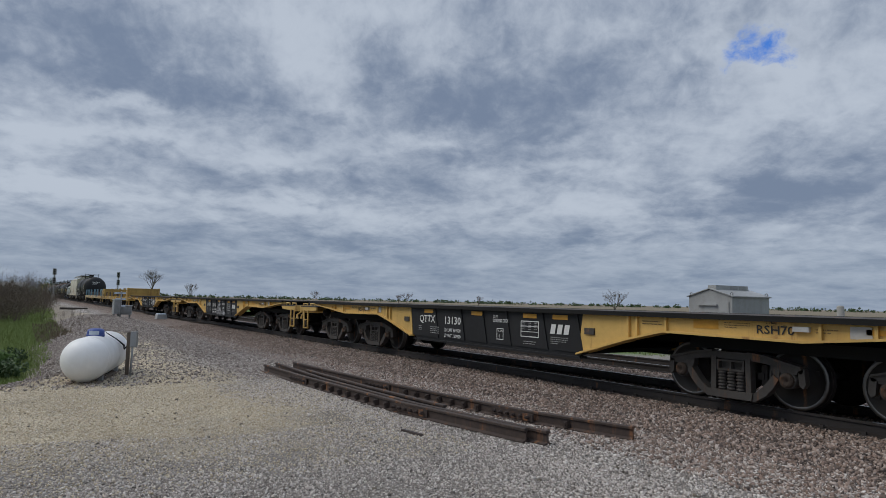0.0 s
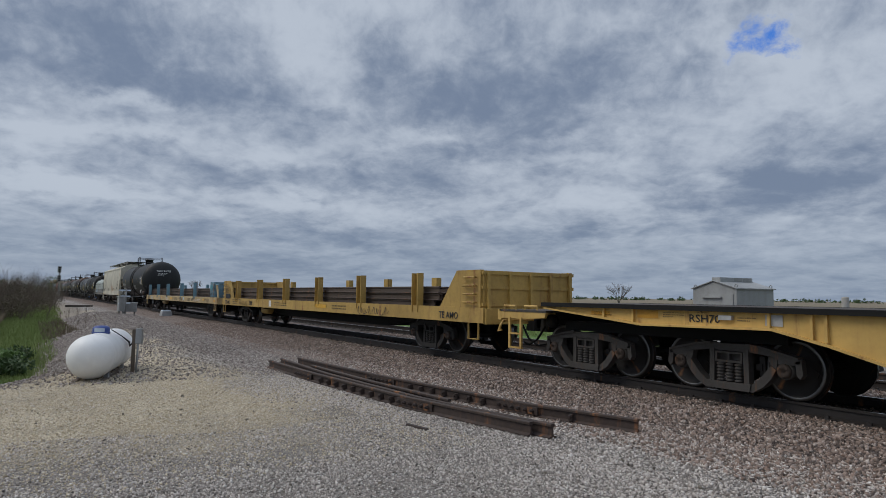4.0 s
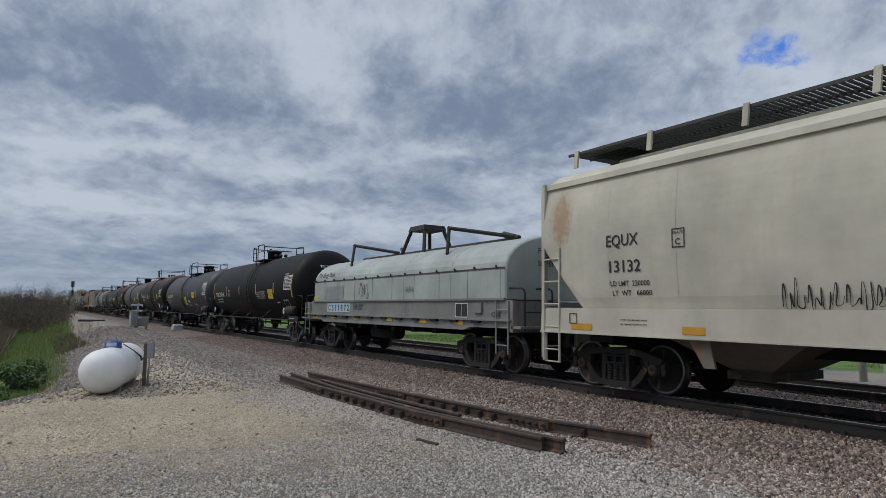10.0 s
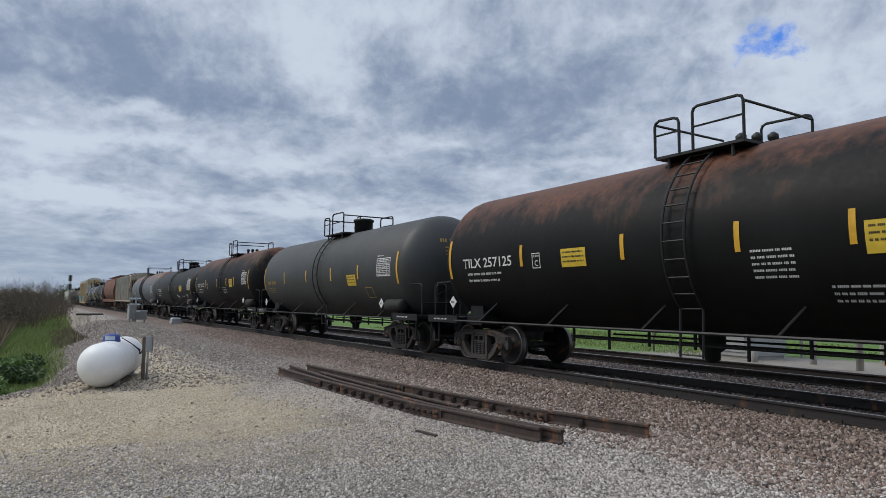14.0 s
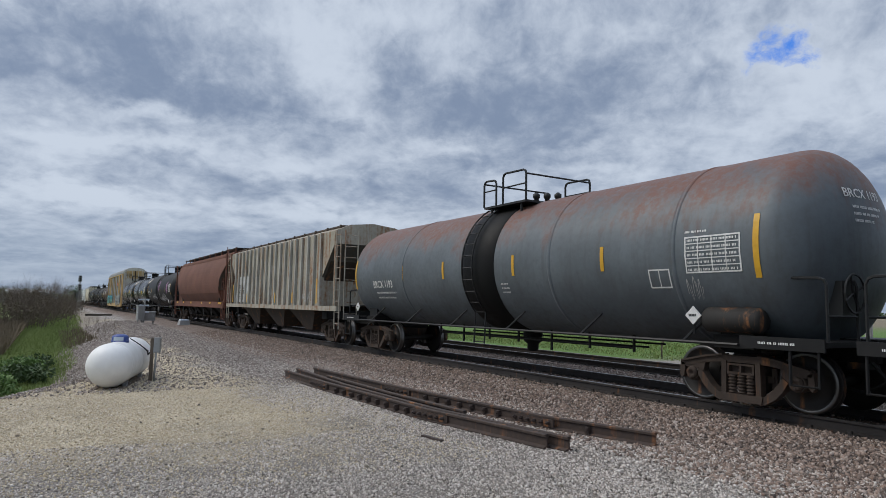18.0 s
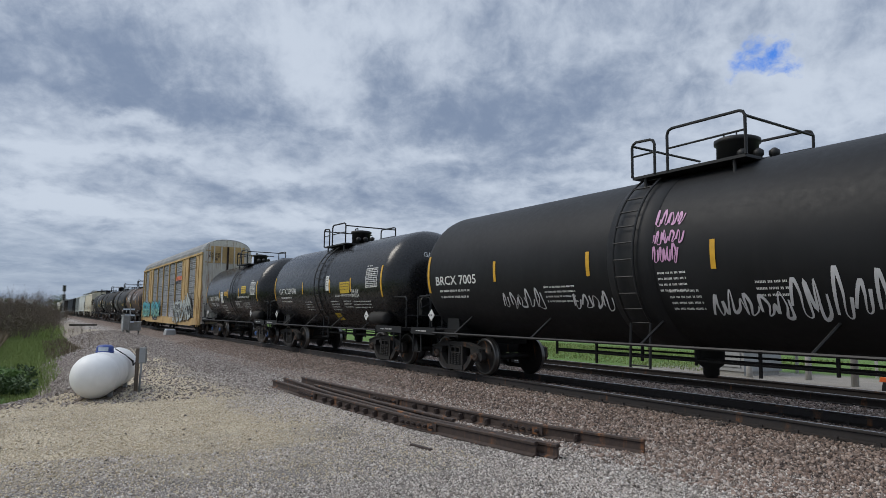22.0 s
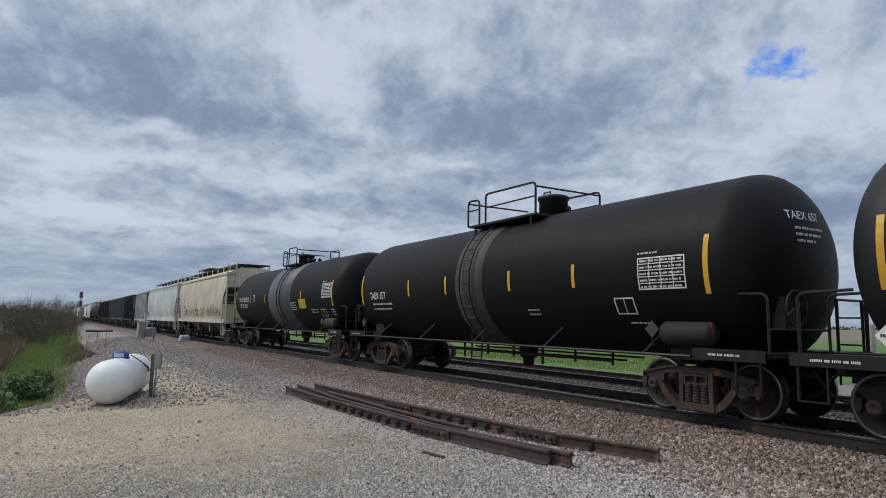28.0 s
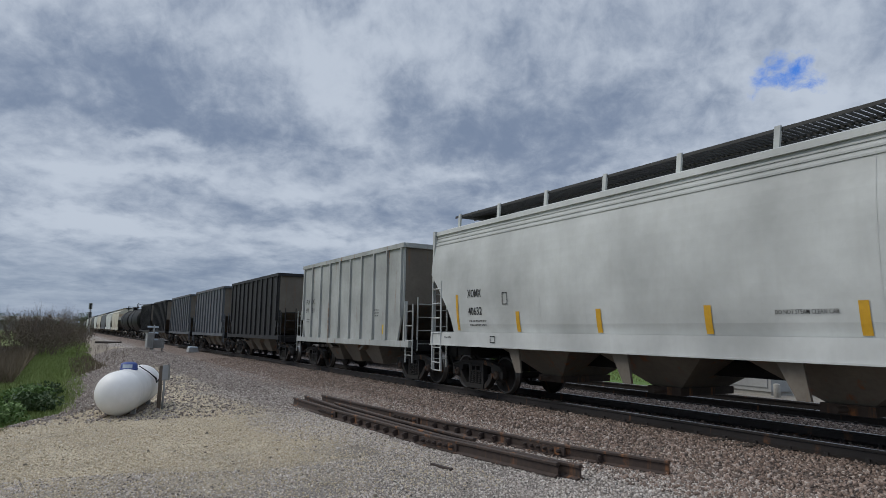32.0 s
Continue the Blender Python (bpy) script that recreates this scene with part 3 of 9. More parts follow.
    lawn = mixc(nt, ramp(nt, gn, 0.3, 0.7), (0.065, 0.13, 0.022), (0.14, 0.24, 0.05))
    lawn = mixc(nt, ramp(nt, Y, 70, 110), lawn, (0.20, 0.165, 0.11))
    yard = math2(nt, "MULTIPLY", ramp(nt, Xw, -17.5, -15.5), ramp(nt, Yw, 23.0, 21.5))
    lawn = mixc(nt, yard, lawn, mixc(nt, wob2, (0.20, 0.18, 0.155), (0.34, 0.315, 0.275)))
    col = mixc(nt, far, col, lawn)
    col = mixc(nt, math2(nt, "MULTIPLY", ramp(nt, Y, -8, -16), 1.0), col, grass)
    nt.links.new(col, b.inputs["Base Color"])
    b.inputs["Roughness"].default_value = 0.95
    hgt = math2(nt, "ADD", math2(nt, "MULTIPLY", dg, 0.5), math2(nt, "ADD", math2(nt, "MULTIPLY", db, 0.8), math2(nt, "MULTIPLY", gn, 0.3)))
    bump(nt, b, hgt, 0.9, 0.035)
    return m


M["ground"] = ground_material()
ground = sheet("ground", axis(-2600, 2600, -34, 4, 0.5), axis(-2600, 2600, -3, 20, 0.4), ground_z, M["ground"])
tagged(ground, "grey crushed gravel, tan pad, ballast and grassy verge", "ground", kind="structure")


# ---------------------------------------------------------------- tracks
M["rail_old"] = paint("rail_web_rust", (0.026, 0.021, 0.019), 0.65, 0.08, 0.4, (0.03, 0.024, 0.02))
M["rail_head"] = plain("rail_head_polished", (0.42, 0.41, 0.40), 0.28, 1.0)
M["tie"] = paint("tie_creosote", (0.050, 0.041, 0.034), 0.9, 0, 0.5, (0.12, 0.10, 0.085))


def tie_mesh():
    return bx(B(), -0.11, 0.11, -1.30, 1.30, -0.36, -0.175, 0.008)


def plate_mesh():
    bm = B()
    for s in (-1, 1):
        bx(bm, -0.10, 0.10, s * 0.75 - 0.18, s * 0.75 + 0.18, -0.180, -0.165)
        for q in (-0.11, 0.11):
            bx(bm, -0.03, 0.03, s * 0.75 + q - 0.02, s * 0.75 + q + 0.02, -0.17, -0.125)
    return bm


def railway(name, yc, label, ties):
    tr = thing(name, label, "track", kind="structure", at=pose(0, yc, 0))
    for s in (-1, 1):
        bm = B()
        sec = [(-0.074, -0.181), (0.074, -0.181), (0.074, -0.166), (0.012, -0.148), (0.010, -0.045), (0.037, -0.036), (0.037, -0.010), (0.026, -0.0005),
               (-0.026, -0.0005), (-0.037, -0.010), (-0.037, -0.036), (-0.010, -0.045), (-0.012, -0.148), (-0.074, -0.166)]
        loft(bm, [[(x, s * 0.755 + y, z) for y, z in sec] for x in (-1500, -200, -60, -20, 0, 200, 900)])
        part("rail", bm, M["rail_old"], tr)
        hd = B()
        bx(hd, -900, 400, s * 0.755 - 0.024, s * 0.755 + 0.024, -0.004, 0.0)
        part("rail_head", hd, M["rail_head"], tr, "polished running surface")
    for i in range(ties):
        part("tie", shared("tie", tie_mesh, M["tie"]), None, tr, at=pose(-62 + i * 0.55, random.uniform(-0.04, 0.04), random.uniform(-0.01, 0.01), 0, 0, random.uniform(-1, 1)))
        part("tie_plate", shared("tie_plate", plate_mesh, M["rail_old"]), None, tr, at=pose(-62 + i * 0.55, 0, 0))
    return tr


railway("track_near", 10.45, "main track with polished rails on dark ties", 122)
railway("track_far", 14.5, "second track with dark rails in ballast", 122)


# ---------------------------------------------------------------- loose stone
def stone_cloud(name, label, regions, material, seed, small=False):
    """Crushed stone: many small faceted pieces lying on the ground."""
    rs = np.random.RandomState(seed)
    bm = B()
    if small:
        q_ = [bm.verts.new(c) for c in ((1, 0, 0), (-1, 0, 0), (0, 1, 0), (0, -1, 0), (0, 0, 1), (0, 0, -1))]
        for a_, b_, c_ in itertools.product((0, 1), (2, 3), (4, 5)):
            bm.faces.new((q_[a_], q_[b_], q_[c_]) if (a_ + b_ + c_) % 2 == 0 else (q_[a_], q_[c_], q_[b_]))
        bm.verts.index_update()
    else:
        bmesh.ops.create_icosphere(bm, subdivisions=1, radius=1.0)
    base = np.array([v.co[:] for v in bm.verts])
    tri = np.array([[v.index for v in f.verts] for f in bm.faces])
    bm.free()
    pos, size = [], []
    for x0, x1, y0, y1, n, s0, s1, keep in regions:
        x, y = rs.uniform(x0, x1, n), rs.uniform(y0, y1, n)
        k = keep(x, y, rs.uniform(0, 1, n)) if keep else np.ones(n, bool)
        x, y = x[k], y[k]
        pos.append(np.stack([x, y, ground_z(x, y)], -1))
        size.append(rs.uniform(s0, s1, len(x)) * rs.uniform(0.6, 1.0, len(x)))
    pos, size = np.concatenate(pos), np.concatenate(size)
    n, nv = len(pos), len(base)
    co = base[None] * (1 + rs.uniform(-0.28, 0.28, (n, nv, 1)))
    co = co * rs.uniform(0.55, 1.3, (n, 1, 3)) * np.array([1, 1, 0.75])
    q = rs.normal(size=(n, 4))
    q /= np.linalg.norm(q, axis=1, keepdims=True)
    w, a, b, c = q.T
    rot_ = np.stack([1 - 2 * (b * b + c * c), 2 * (a * b - c * w), 2 * (a * c + b * w), 2 * (a * b + c * w), 1 - 2 * (a * a + c * c), 2 * (b * c - a * w),
                     2 * (a * c - b * w), 2 * (b * c + a * w), 1 - 2 * (a * a + b * b)], -1).reshape(n, 3, 3)
    co = np.einsum("nij,nvj->nvi", rot_, co) * size[:, None, None] + pos[:, None, :] + np.array([0, 0, 0.25]) * size[:, None, None]
    idx = (tri[None] + (np.arange(n) * nv)[:, None, None]).reshape(-1)
    me = bpy.data.meshes.new(name)
    me.vertices.add(n * nv), me.loops.add(len(idx)), me.polygons.add(len(idx) // 3)
    me.vertices.foreach_set("co", co.ravel())
    me.loops.foreach_set("vertex_index", idx)
    me.polygons.foreach_set("loop_start", np.arange(0, len(idx), 3))
    me.update(calc_edges=True)
    me.materials.append(material)
    return tagged(new(name, me), label, "gravel", kind="stuff")


def stone_material(name, pal):
    m, nt, b = nodes_of(name)
    g = nt.nodes.new("ShaderNodeNewGeometry")
    cr = nt.nodes.new("ShaderNodeValToRGB")
    while len(cr.color_ramp.elements) < len(pal):
        cr.color_ramp.elements.new(0.5)
    for i, c in enumerate(pal):
        cr.color_ramp.elements[i].position, cr.color_ramp.elements[i].color = i / (len(pal) - 1), (*c, 1)
    nt.links.new(g.outputs["Random Per Island"], cr.inputs[0])
    f = noise_tex(nt, coords(nt), 60, 4, 0.7)
    nt.links.new(mixc(nt, math2(nt, "MULTIPLY", ramp(nt, f, 0.4, 0.7), 0.4), cr.outputs[0], (0.12, 0.10, 0.085)), b.inputs["Base Color"])
    b.inputs["Roughness"].default_value = 0.9
    return m


M["bolt_dirt"] = stone_material("dark_clod", [(0.06, 0.05, 0.04), (0.14, 0.12, 0.095), (0.22, 0.19, 0.15)])
M["ballast"] = stone_material("ballast_stone", [(0.045, 0.034, 0.03), (0.25, 0.175, 0.138), (0.38, 0.292, 0.24), (0.11, 0.078, 0.063), (0.54, 0.465, 0.41), (0.25, 0.168, 0.128), (0.075, 0.06, 0.053), (0.32, 0.232, 0.185)])
M["bank"] = stone_material("bank_stone", [(0.06, 0.05, 0.046), (0.25, 0.21, 0.185), (0.36, 0.31, 0.28), (0.13, 0.105, 0.09), (0.50, 0.455, 0.42), (0.20, 0.16, 0.138)])
M["crushed"] = stone_material("crushed_grey_stone", [(0.085, 0.073, 0.066), (0.47, 0.415, 0.37), (0.66, 0.60, 0.545), (0.21, 0.178, 0.155), (0.78, 0.73, 0.68), (0.51, 0.45, 0.40)])
M["pebble"] = stone_material("tan_pebble", [(0.32, 0.255, 0.16), (0.58, 0.485, 0.335), (0.69, 0.60, 0.465), (0.45, 0.37, 0.25), (0.74, 0.68, 0.59)])

patchy = lambda x, y: np.clip(0.5 + 0.5 * np.sin(x * 1.9 + 2.1 * np.sin(y * 1.3 + 0.5 * x)) * np.sin(y * 2.3 + 1.7 * np.sin(x * 0.7)), 0, 1)
near_more = lambda x, y, r: r < np.clip(9.0 / np.hypot(x, y), 0.28, 1.0) ** 1.2
fall_off = lambda x, y, r, d: r < np.clip(d / np.hypot(x, y), 0.0, 1.0) ** 2
drift = lambda x, y: np.sin(x * 0.9 + 1.3 * np.sin(y * 0.8)) * 0.7 + np.sin(y * 1.7 + x * 0.4) * 0.4
stone_cloud("ballast_stones", "pinkish brown crushed ballast beside the track",
            ((-40, -1.0, 6.2, 9.55, 150000, 0.018, 0.042, lambda x, y, r: near_more(x, y, r) & (r < np.clip((y - 6.0 + 0.4 * drift(x, y)) / 1.4, 0.0, 1))),
             (-24, -1.5, 9.85, 11.1, 12000, 0.024, 0.045, None), (-26, -1.5, 11.75, 13.55, 20000, 0.024, 0.048, None), (-26, -3, 13.95, 15.1, 4500, 0.03, 0.055, None), (-26, -3, 15.6, 17.2, 3500, 0.03, 0.055, None)), M["ballast"], 3, True)
stone_cloud("bank_stones", "grey and brown crushed ballast on the ditch bank",
            ((-34, -14.2, -0.8, 7.0, 52000, 0.020, 0.048, lambda x, y, r: ((crest(x) - y) / bank_width(x) < 0.85) & ((r < 0.25) | (y < crest(x) + 0.3) | (y > 4.5))), (-62, -34, 0.2, 7.0, 22000, 0.03, 0.07, lambda x, y, r: (crest(x) - y) / bank_width(x) < 0.85)), M["bank"], 6, True)
stone_cloud("crushed_stones", "pale grey crushed stone over the gravel yard",
            ((-20, -2.0, 3.2, 7.6, 95000, 0.011, 0.028, lambda x, y, r: near_more(x, y, r) & (r < np.clip((y - 3.6 + 0.8 * drift(x, y)) / 2.2, 0.06, 1))),
             (-14, -1.5, -3.0, 5.5, 190000, 0.008, 0.023, lambda x, y, r: fall_off(x, y, r, 7.4) & (r < 0.10 + 0.8 * patchy(x, y) + 0.25 * (x > -7)) & ((r > 0.93) | (x > -8.9 + 0.7 * drift(y, x)) | (y > 4.4)))), M["crushed"], 4, True)
stone_cloud("pad_pebbles", "fine tan pebbles scattered over the packed pad",
            ((-16, -6.5, -2.5, 5.0, 70000, 0.010, 0.022, lambda x, y, r: fall_off(x, y, r, 10.0) & (r < np.clip((-5.5 - x) / 4, 0, 1)) & (r < 0.25 + 0.9 * patchy(x + 3, y))),), M["pebble"], 5, True)
stone_cloud("dark_clods", "few dark clods and larger stones on the yard",
            ((-14, -3, -1.5, 6.0, 120, 0.012, 0.035, None),), M["bolt_dirt"], 11)

# ---------------------------------------------------------------- loose rails on the ground
M["loose_rail"] = paint("loose_rail_rust", (0.042, 0.028, 0.023), 0.7, 0.25, 0.5, (0.11, 0.075, 0.055), 0.2)
M["bolt"] = plain("rusty_bolt", (0.05, 0.034, 0.028), 0.7)
RAIL_SEC = ((-0.074, 0), (0.074, 0), (0.074, 0.014), (0.014, 0.034), (0.011, 0.135), (0.037, 0.145), (0.037, 0.172), (0.028, 0.181),
            (-0.028, 0.181), (-0.037, 0.172), (-0.037, 0.145), (-0.011, 0.135), (-0.014, 0.034), (-0.074, 0.014))


def bolt_mesh():
    bm = B()
    prism(bm, [(-0.035, 0.03), (0.035, 0.03), (0.03, 0.12), (-0.03, 0.12)], -0.085, -0.012)
    rod(bm, (0, -0.012, 0.09), (0, -0.11, 0.09), 0.022, 6)
    return bm


def nut_mesh():
    bm = B()
    rod(bm, (0, -0.012, 0.09), (0, -0.06, 0.09), 0.026, 6)
    rod(bm, (0, -0.05, 0.09), (0, -0.085, 0.09), 0.014, 6)
    return bm


def loose_rail(pts, label, braces=(), joints=()):
    """A length of rail laid along pts on the ground; braces and joints at fractions of it."""
    base = Vector((*pts[0], float(ground_z(*pts[0]))))
    ob = thing("loose_rail", label, "rail", "spare rails", at=Matrix.Translation(base))
    loc = [Vector((x, y, float(ground_z(x, y)))) - base + Vector((0, 0, 0.012)) for x, y in pts]
    bm, st = B(), []
    for i, p in enumerate(loc):
        d = (loc[min(i + 1, len(loc) - 1)] - loc[max(i - 1, 0)])
        nrm = Vector((-d.y, d.x, 0)).normalized()
        st.append([p + nrm * y + Vector((0, 0, z)) for y, z in RAIL_SEC])
    loft(bm, st)
    part("rail_body", bm, M["loose_rail"], ob)
    lens = [0]
    for a, b in zip(loc, loc[1:]):
        lens.append(lens[-1] + (b - a).length)

    def spot(f):
        s = f * lens[-1]
        for i in range(len(loc) - 1):
            if s <= lens[i + 1] or i == len(loc) - 2:
                d = (loc[i + 1] - loc[i]).normalized()
                return Matrix.Translation(loc[i] + d * (s - lens[i])) @ Matrix.Rotation(math.atan2(d.y, d.x), 4, "Z")
    for f in braces:
        part("rail_brace", shared("rail_brace", bolt_mesh, M["bolt"]), None, ob, at=spot(f))
    for f, n in joints:
        jb = B()
        bx(jb, -0.45, 0.45, -0.046, -0.014, 0.030, 0.140)
        j = part("joint_bar", jb, M["loose_rail"], ob, at=spot(f))
        for k in range(n):
            part("bolt", shared("track_bolt", nut_mesh, M["bolt"]), None, j, at=pose(-0.36 + 0.72 * k / (n - 1), -0.034, 0))
    return ob


loose_rail([(-15.62, 5.10), (-13.2, 5.10), (-9.1, 5.27), (-6.55, 5.64)], "rusty bent rail with braces lying on gravel", [0.36 + 0.038 * i for i in range(9)], [(0.26, 6), (0.735, 6)])
loose_rail([(-15.96, 5.50), (-12.5, 5.33), (-9.0, 5.42), (-6.30, 5.79)], "rusty rail lying close behind another")
loose_rail([(-14.2, 5.62), (-11.0, 5.62), (-8.6, 5.72)], "short rusty rail between two longer ones")
loose_rail([(-15.95, 5.95), (-12.0, 6.15), (-7.7, 6.58), (-5.99, 7.05)], "straight rusty rail with bolted joint on gravel", [0.52 + 0.034 * i for i in range(7)] + [0.90], [(0.42, 6), (0.80, 6)])
chip = thing("steel_scrap", "thin dark steel offcut lying on gravel", "scrap", at=pose(-7.75, 4.62, float(ground_z(-7.75, 4.62)), 0, 0, 8))
part("offcut", bx(B(), -0.22, 0.22, -0.03, 0.03, 0.0, 0.03, 0.004), M["bolt"], chip)

# ---------------------------------------------------------------- propane tank and its post
M["tank_white"] = paint("propane_tank_white", (0.80, 0.80, 0.79), 0.45, 0, 0.08, (0.5, 0.47, 0.42), 0.10)
M["cap_blue"] = plain("cap_blue", (0.045, 0.085, 0.30), 0.5)
M["cap_label"] = plain("cap_label_pale", (0.55, 0.62, 0.70), 0.5)
M["galv_dull"] = paint("galvanised_dull", (0.26, 0.27, 0.27), 0.6, 0, 0.3)
M["timber"] = paint("weathered_timber", (0.16, 0.125, 0.095), 0.9, 0, 0.4, (0.08, 0.065, 0.05), 0.5)
M["hose"] = plain("hose_black", (0.02, 0.02, 0.02), 0.6)
M["concrete"] = paint("pale_concrete", (0.42, 0.41, 0.38), 0.9, 0, 0.4, (0.2, 0.19, 0.16), 0.3)
M["cabinet"] = paint("cabinet_grey", (0.34, 0.35, 0.35), 0.55, 0, 0.25, (0.2, 0.18, 0.15), 0.3)
M["cabinet_dark"] = paint("cabinet_side_grey", (0.27, 0.275, 0.27), 0.6, 0, 0.3, (0.18, 0.16, 0.14), 0.3)

A, Bv = Vector((-15.02, 1.19, 0.145)), Vector((-17.45, 1.86, 0.145))
axis_way = (Bv - A).normalized()
tank = thing("propane_tank", "white horizontal propane tank with a blue cap on gravel", "gas tank", at=Matrix.Translation((A + Bv) / 2) @ Matrix.Rotation(math.atan2(-axis_way.y, -axis_way.x), 4, "Z"))
half = (Bv - A).length / 2
rt = 0.445
prof = [(-half - 0.40 * math.cos(a), rt * math.sin(a) + 0.001) for a in [math.pi / 2 * i / 10 for i in range(11)]]
bm = turned(B(), prof + [(-u, r) for u, r in prof[::-1]], "x", 48)
part("shell", bm, M["tank_white"], tank)
for x in (-half, 0.0, half):
    part("weld_band", turned(B(), [(x - 0.02, rt - 0.002), (x - 0.008, rt + 0.005), (x + 0.008, rt + 0.005), (x + 0.02, rt - 0.002)], "x", 48), M["tank_white"], tank)
bm = turned(B(), [(rt - 0.06, 0.17), (rt + 0.08, 0.17), (rt + 0.12, 0.155), (rt + 0.145, 0.10), (rt + 0.15, 0.02)], "z", 28, (0.35, 0, 0))
dome_cap = part("cap", bm, M["cap_blue"], tank, "blue plastic lid")
part("cap_rim", turned(B(), [(rt - 0.02, 0.178), (rt + 0.0, 0.186), (rt + 0.02, 0.178)], "z", 28, (0.35, 0, 0)), M["cap_blue"], dome_cap)
lab = B()
for i in range(5):
    a0, a1 = math.radians(-38 + 14 * i), math.radians(-38 + 14 * (i + 1))
    lab.faces.new([lab.verts.new((0.35 + 0.174 * math.cos(a), 0.174 * math.sin(a), z)) for a, z in ((a0, rt + 0.0), (a1, rt + 0.0), (a1, rt + 0.10), (a0, rt + 0.10))])
part("label", lab, M["cap_label"], dome_cap)
for x in (-half + 0.35, half - 0.35):
    for s in (-1, 1):
        leg = B()
        prism(leg, [(x - 0.09, -0.50), (x + 0.09, -0.50), (x + 0.06, -0.34), (x - 0.06, -0.34)], s * 0.25 - 0.04, s * 0.25 + 0.04)
        part("foot", leg, M["galv_dull"], tank)
skid = B()
for s in (-1, 1):
    bx(skid, -half - 0.1, half + 0.15, s * 0.25 - 0.05, s * 0.25 + 0.05, -0.49, -0.455)
part("skid", skid, M["timber"], tank)

post_z = float(ground_z(-16.2, 2.13))
post = thing("meter_post", "weathered timber post with a small grey box", "post", at=pose(-16.2, 2.13, post_z, 0, 0, -18))
part("timber_post", bx(B(), -0.035, 0.035, -0.038, 0.038, -0.2, 0.96, 0.004), M["timber"], post)
part("brace_pipe", rod(B(), (0.10, 0.09, -0.1), (0.06, 0.10, 0.72), 0.024, 8), M["galv_dull"], post)
bm = bx(B(), -0.05, 0.09, 0.04, 0.19, 0.64, 0.98, 0.008)
box = part("meter_box", bm, M["galv_dull"], post)
part("box_lid", bx(B(), 0.09, 0.105, 0.05, 0.18, 0.65, 0.97), M["cabinet"], box)
hose = thing("gas_hose", "thin black gas hose from tank cap to post", "hose")
hm = tank.matrix_basis
pts = [hm @ Vector(p) for p in ((0.20, 0.18, rt + 0.05), (0.0, 0.36, rt - 0.10), (-0.4, 0.46, 0.18))] + [Vector((-16.3, 2.06, 0.25)), Vector((-16.2, 2.14, 0.38))]
part("hose_run", tube(B(), pts, 0.012, 6), M["hose"], hose)

# ---------------------------------------------------------------- trackside signal gear, left
gz = float(ground_z(-51.2, 5.6))
gear = thing("switch_cabinet", "pair of grey steel trackside cabinets on legs", "cabinet", at=pose(-51.2, 5.55, gz, 0, 0, 6))
for x0, y0, y1, z0, z1 in ((0.4, -0.05, 0.35, 0.15, 1.15), (-0.3, 0.40, 1.30, 0.10, 0.72)):
    bd = part("cabinet_body", bx(B(), x0 - 0.3, x0 + 0.3, y0, y1, z0, z1, 0.01), M["cabinet"], gear)
    part("door", bx(B(), x0 + 0.3, x0 + 0.325, y0 + 0.05, y1 - 0.05, z0 + 0.08, z1 - 0.08), M["cabinet_dark"], bd)
    part("handle", bx(B(), x0 + 0.325, x0 + 0.35, y1 - 0.16, y1 - 0.12, (z0 + z1) / 2 - 0.1, (z0 + z1) / 2 + 0.1), M["galv"], bd)
    part("lid", bx(B(), x0 - 0.34, x0 + 0.35, y0 - 0.04, y1 + 0.04, z1, z1 + 0.05, 0.01), M["cabinet"], bd)
    for q in (y0 + 0.08, y1 - 0.08):
        part("leg", bx(B(), x0 - 0.05, x0 + 0.05, q - 0.04, q + 0.04, -0.2, z0), M["galv_dull"], gear)
target = thing("switch_stand", "slim steel switch stand with pale target arms", "switch stand", at=pose(-50.6, 6.0, gz))
part("mast", rod(B(), (0, 0, -0.2), (0, 0, 1.75), 0.045, 8), M["galv_dull"], target)
for z, d in ((1.62, 1), (1.20, -1), (0.72, 1)):
    part("target_arm", bx(B(), -0.02, 0.02, min(0, -d * 0.1) - 0.36, 0.30, z - 0.05, z + 0.06, 0.01), M["cap_label"], target)
machine = thing("switch_machine", "low pale grey switch machine by the rail", "switch machine", at=pose(-49.5, 8.5, -0.2))
part("case", bx(B(), -0.5, 0.5, -0.35, 0.35, 0.0, 0.32, 0.05), M["cabinet"], machine)
part("lid", bx(B(), -0.42, 0.42, -0.28, 0.28, 0.32, 0.40, 0.03), M["cap_label"], machine)
part("throw_rod", rod(B(), (0.2, 0.3, 0.1), (0.2, 1.4, 0.05), 0.03, 6), M["iron"], machine)
pal = thing("tie_stack", "small stack of dark old ties beside the track", "ties", at=pose(-84, 5.2, float(ground_z(-84, 5.2)), 0, 0, 70))
for k in range(4):
    part("old_tie", bx(B(), -1.3, 1.3, -0.5 + 0.26 * k, -0.28 + 0.26 * k, 0.0, 0.22, 0.01), M["tie"], pal)


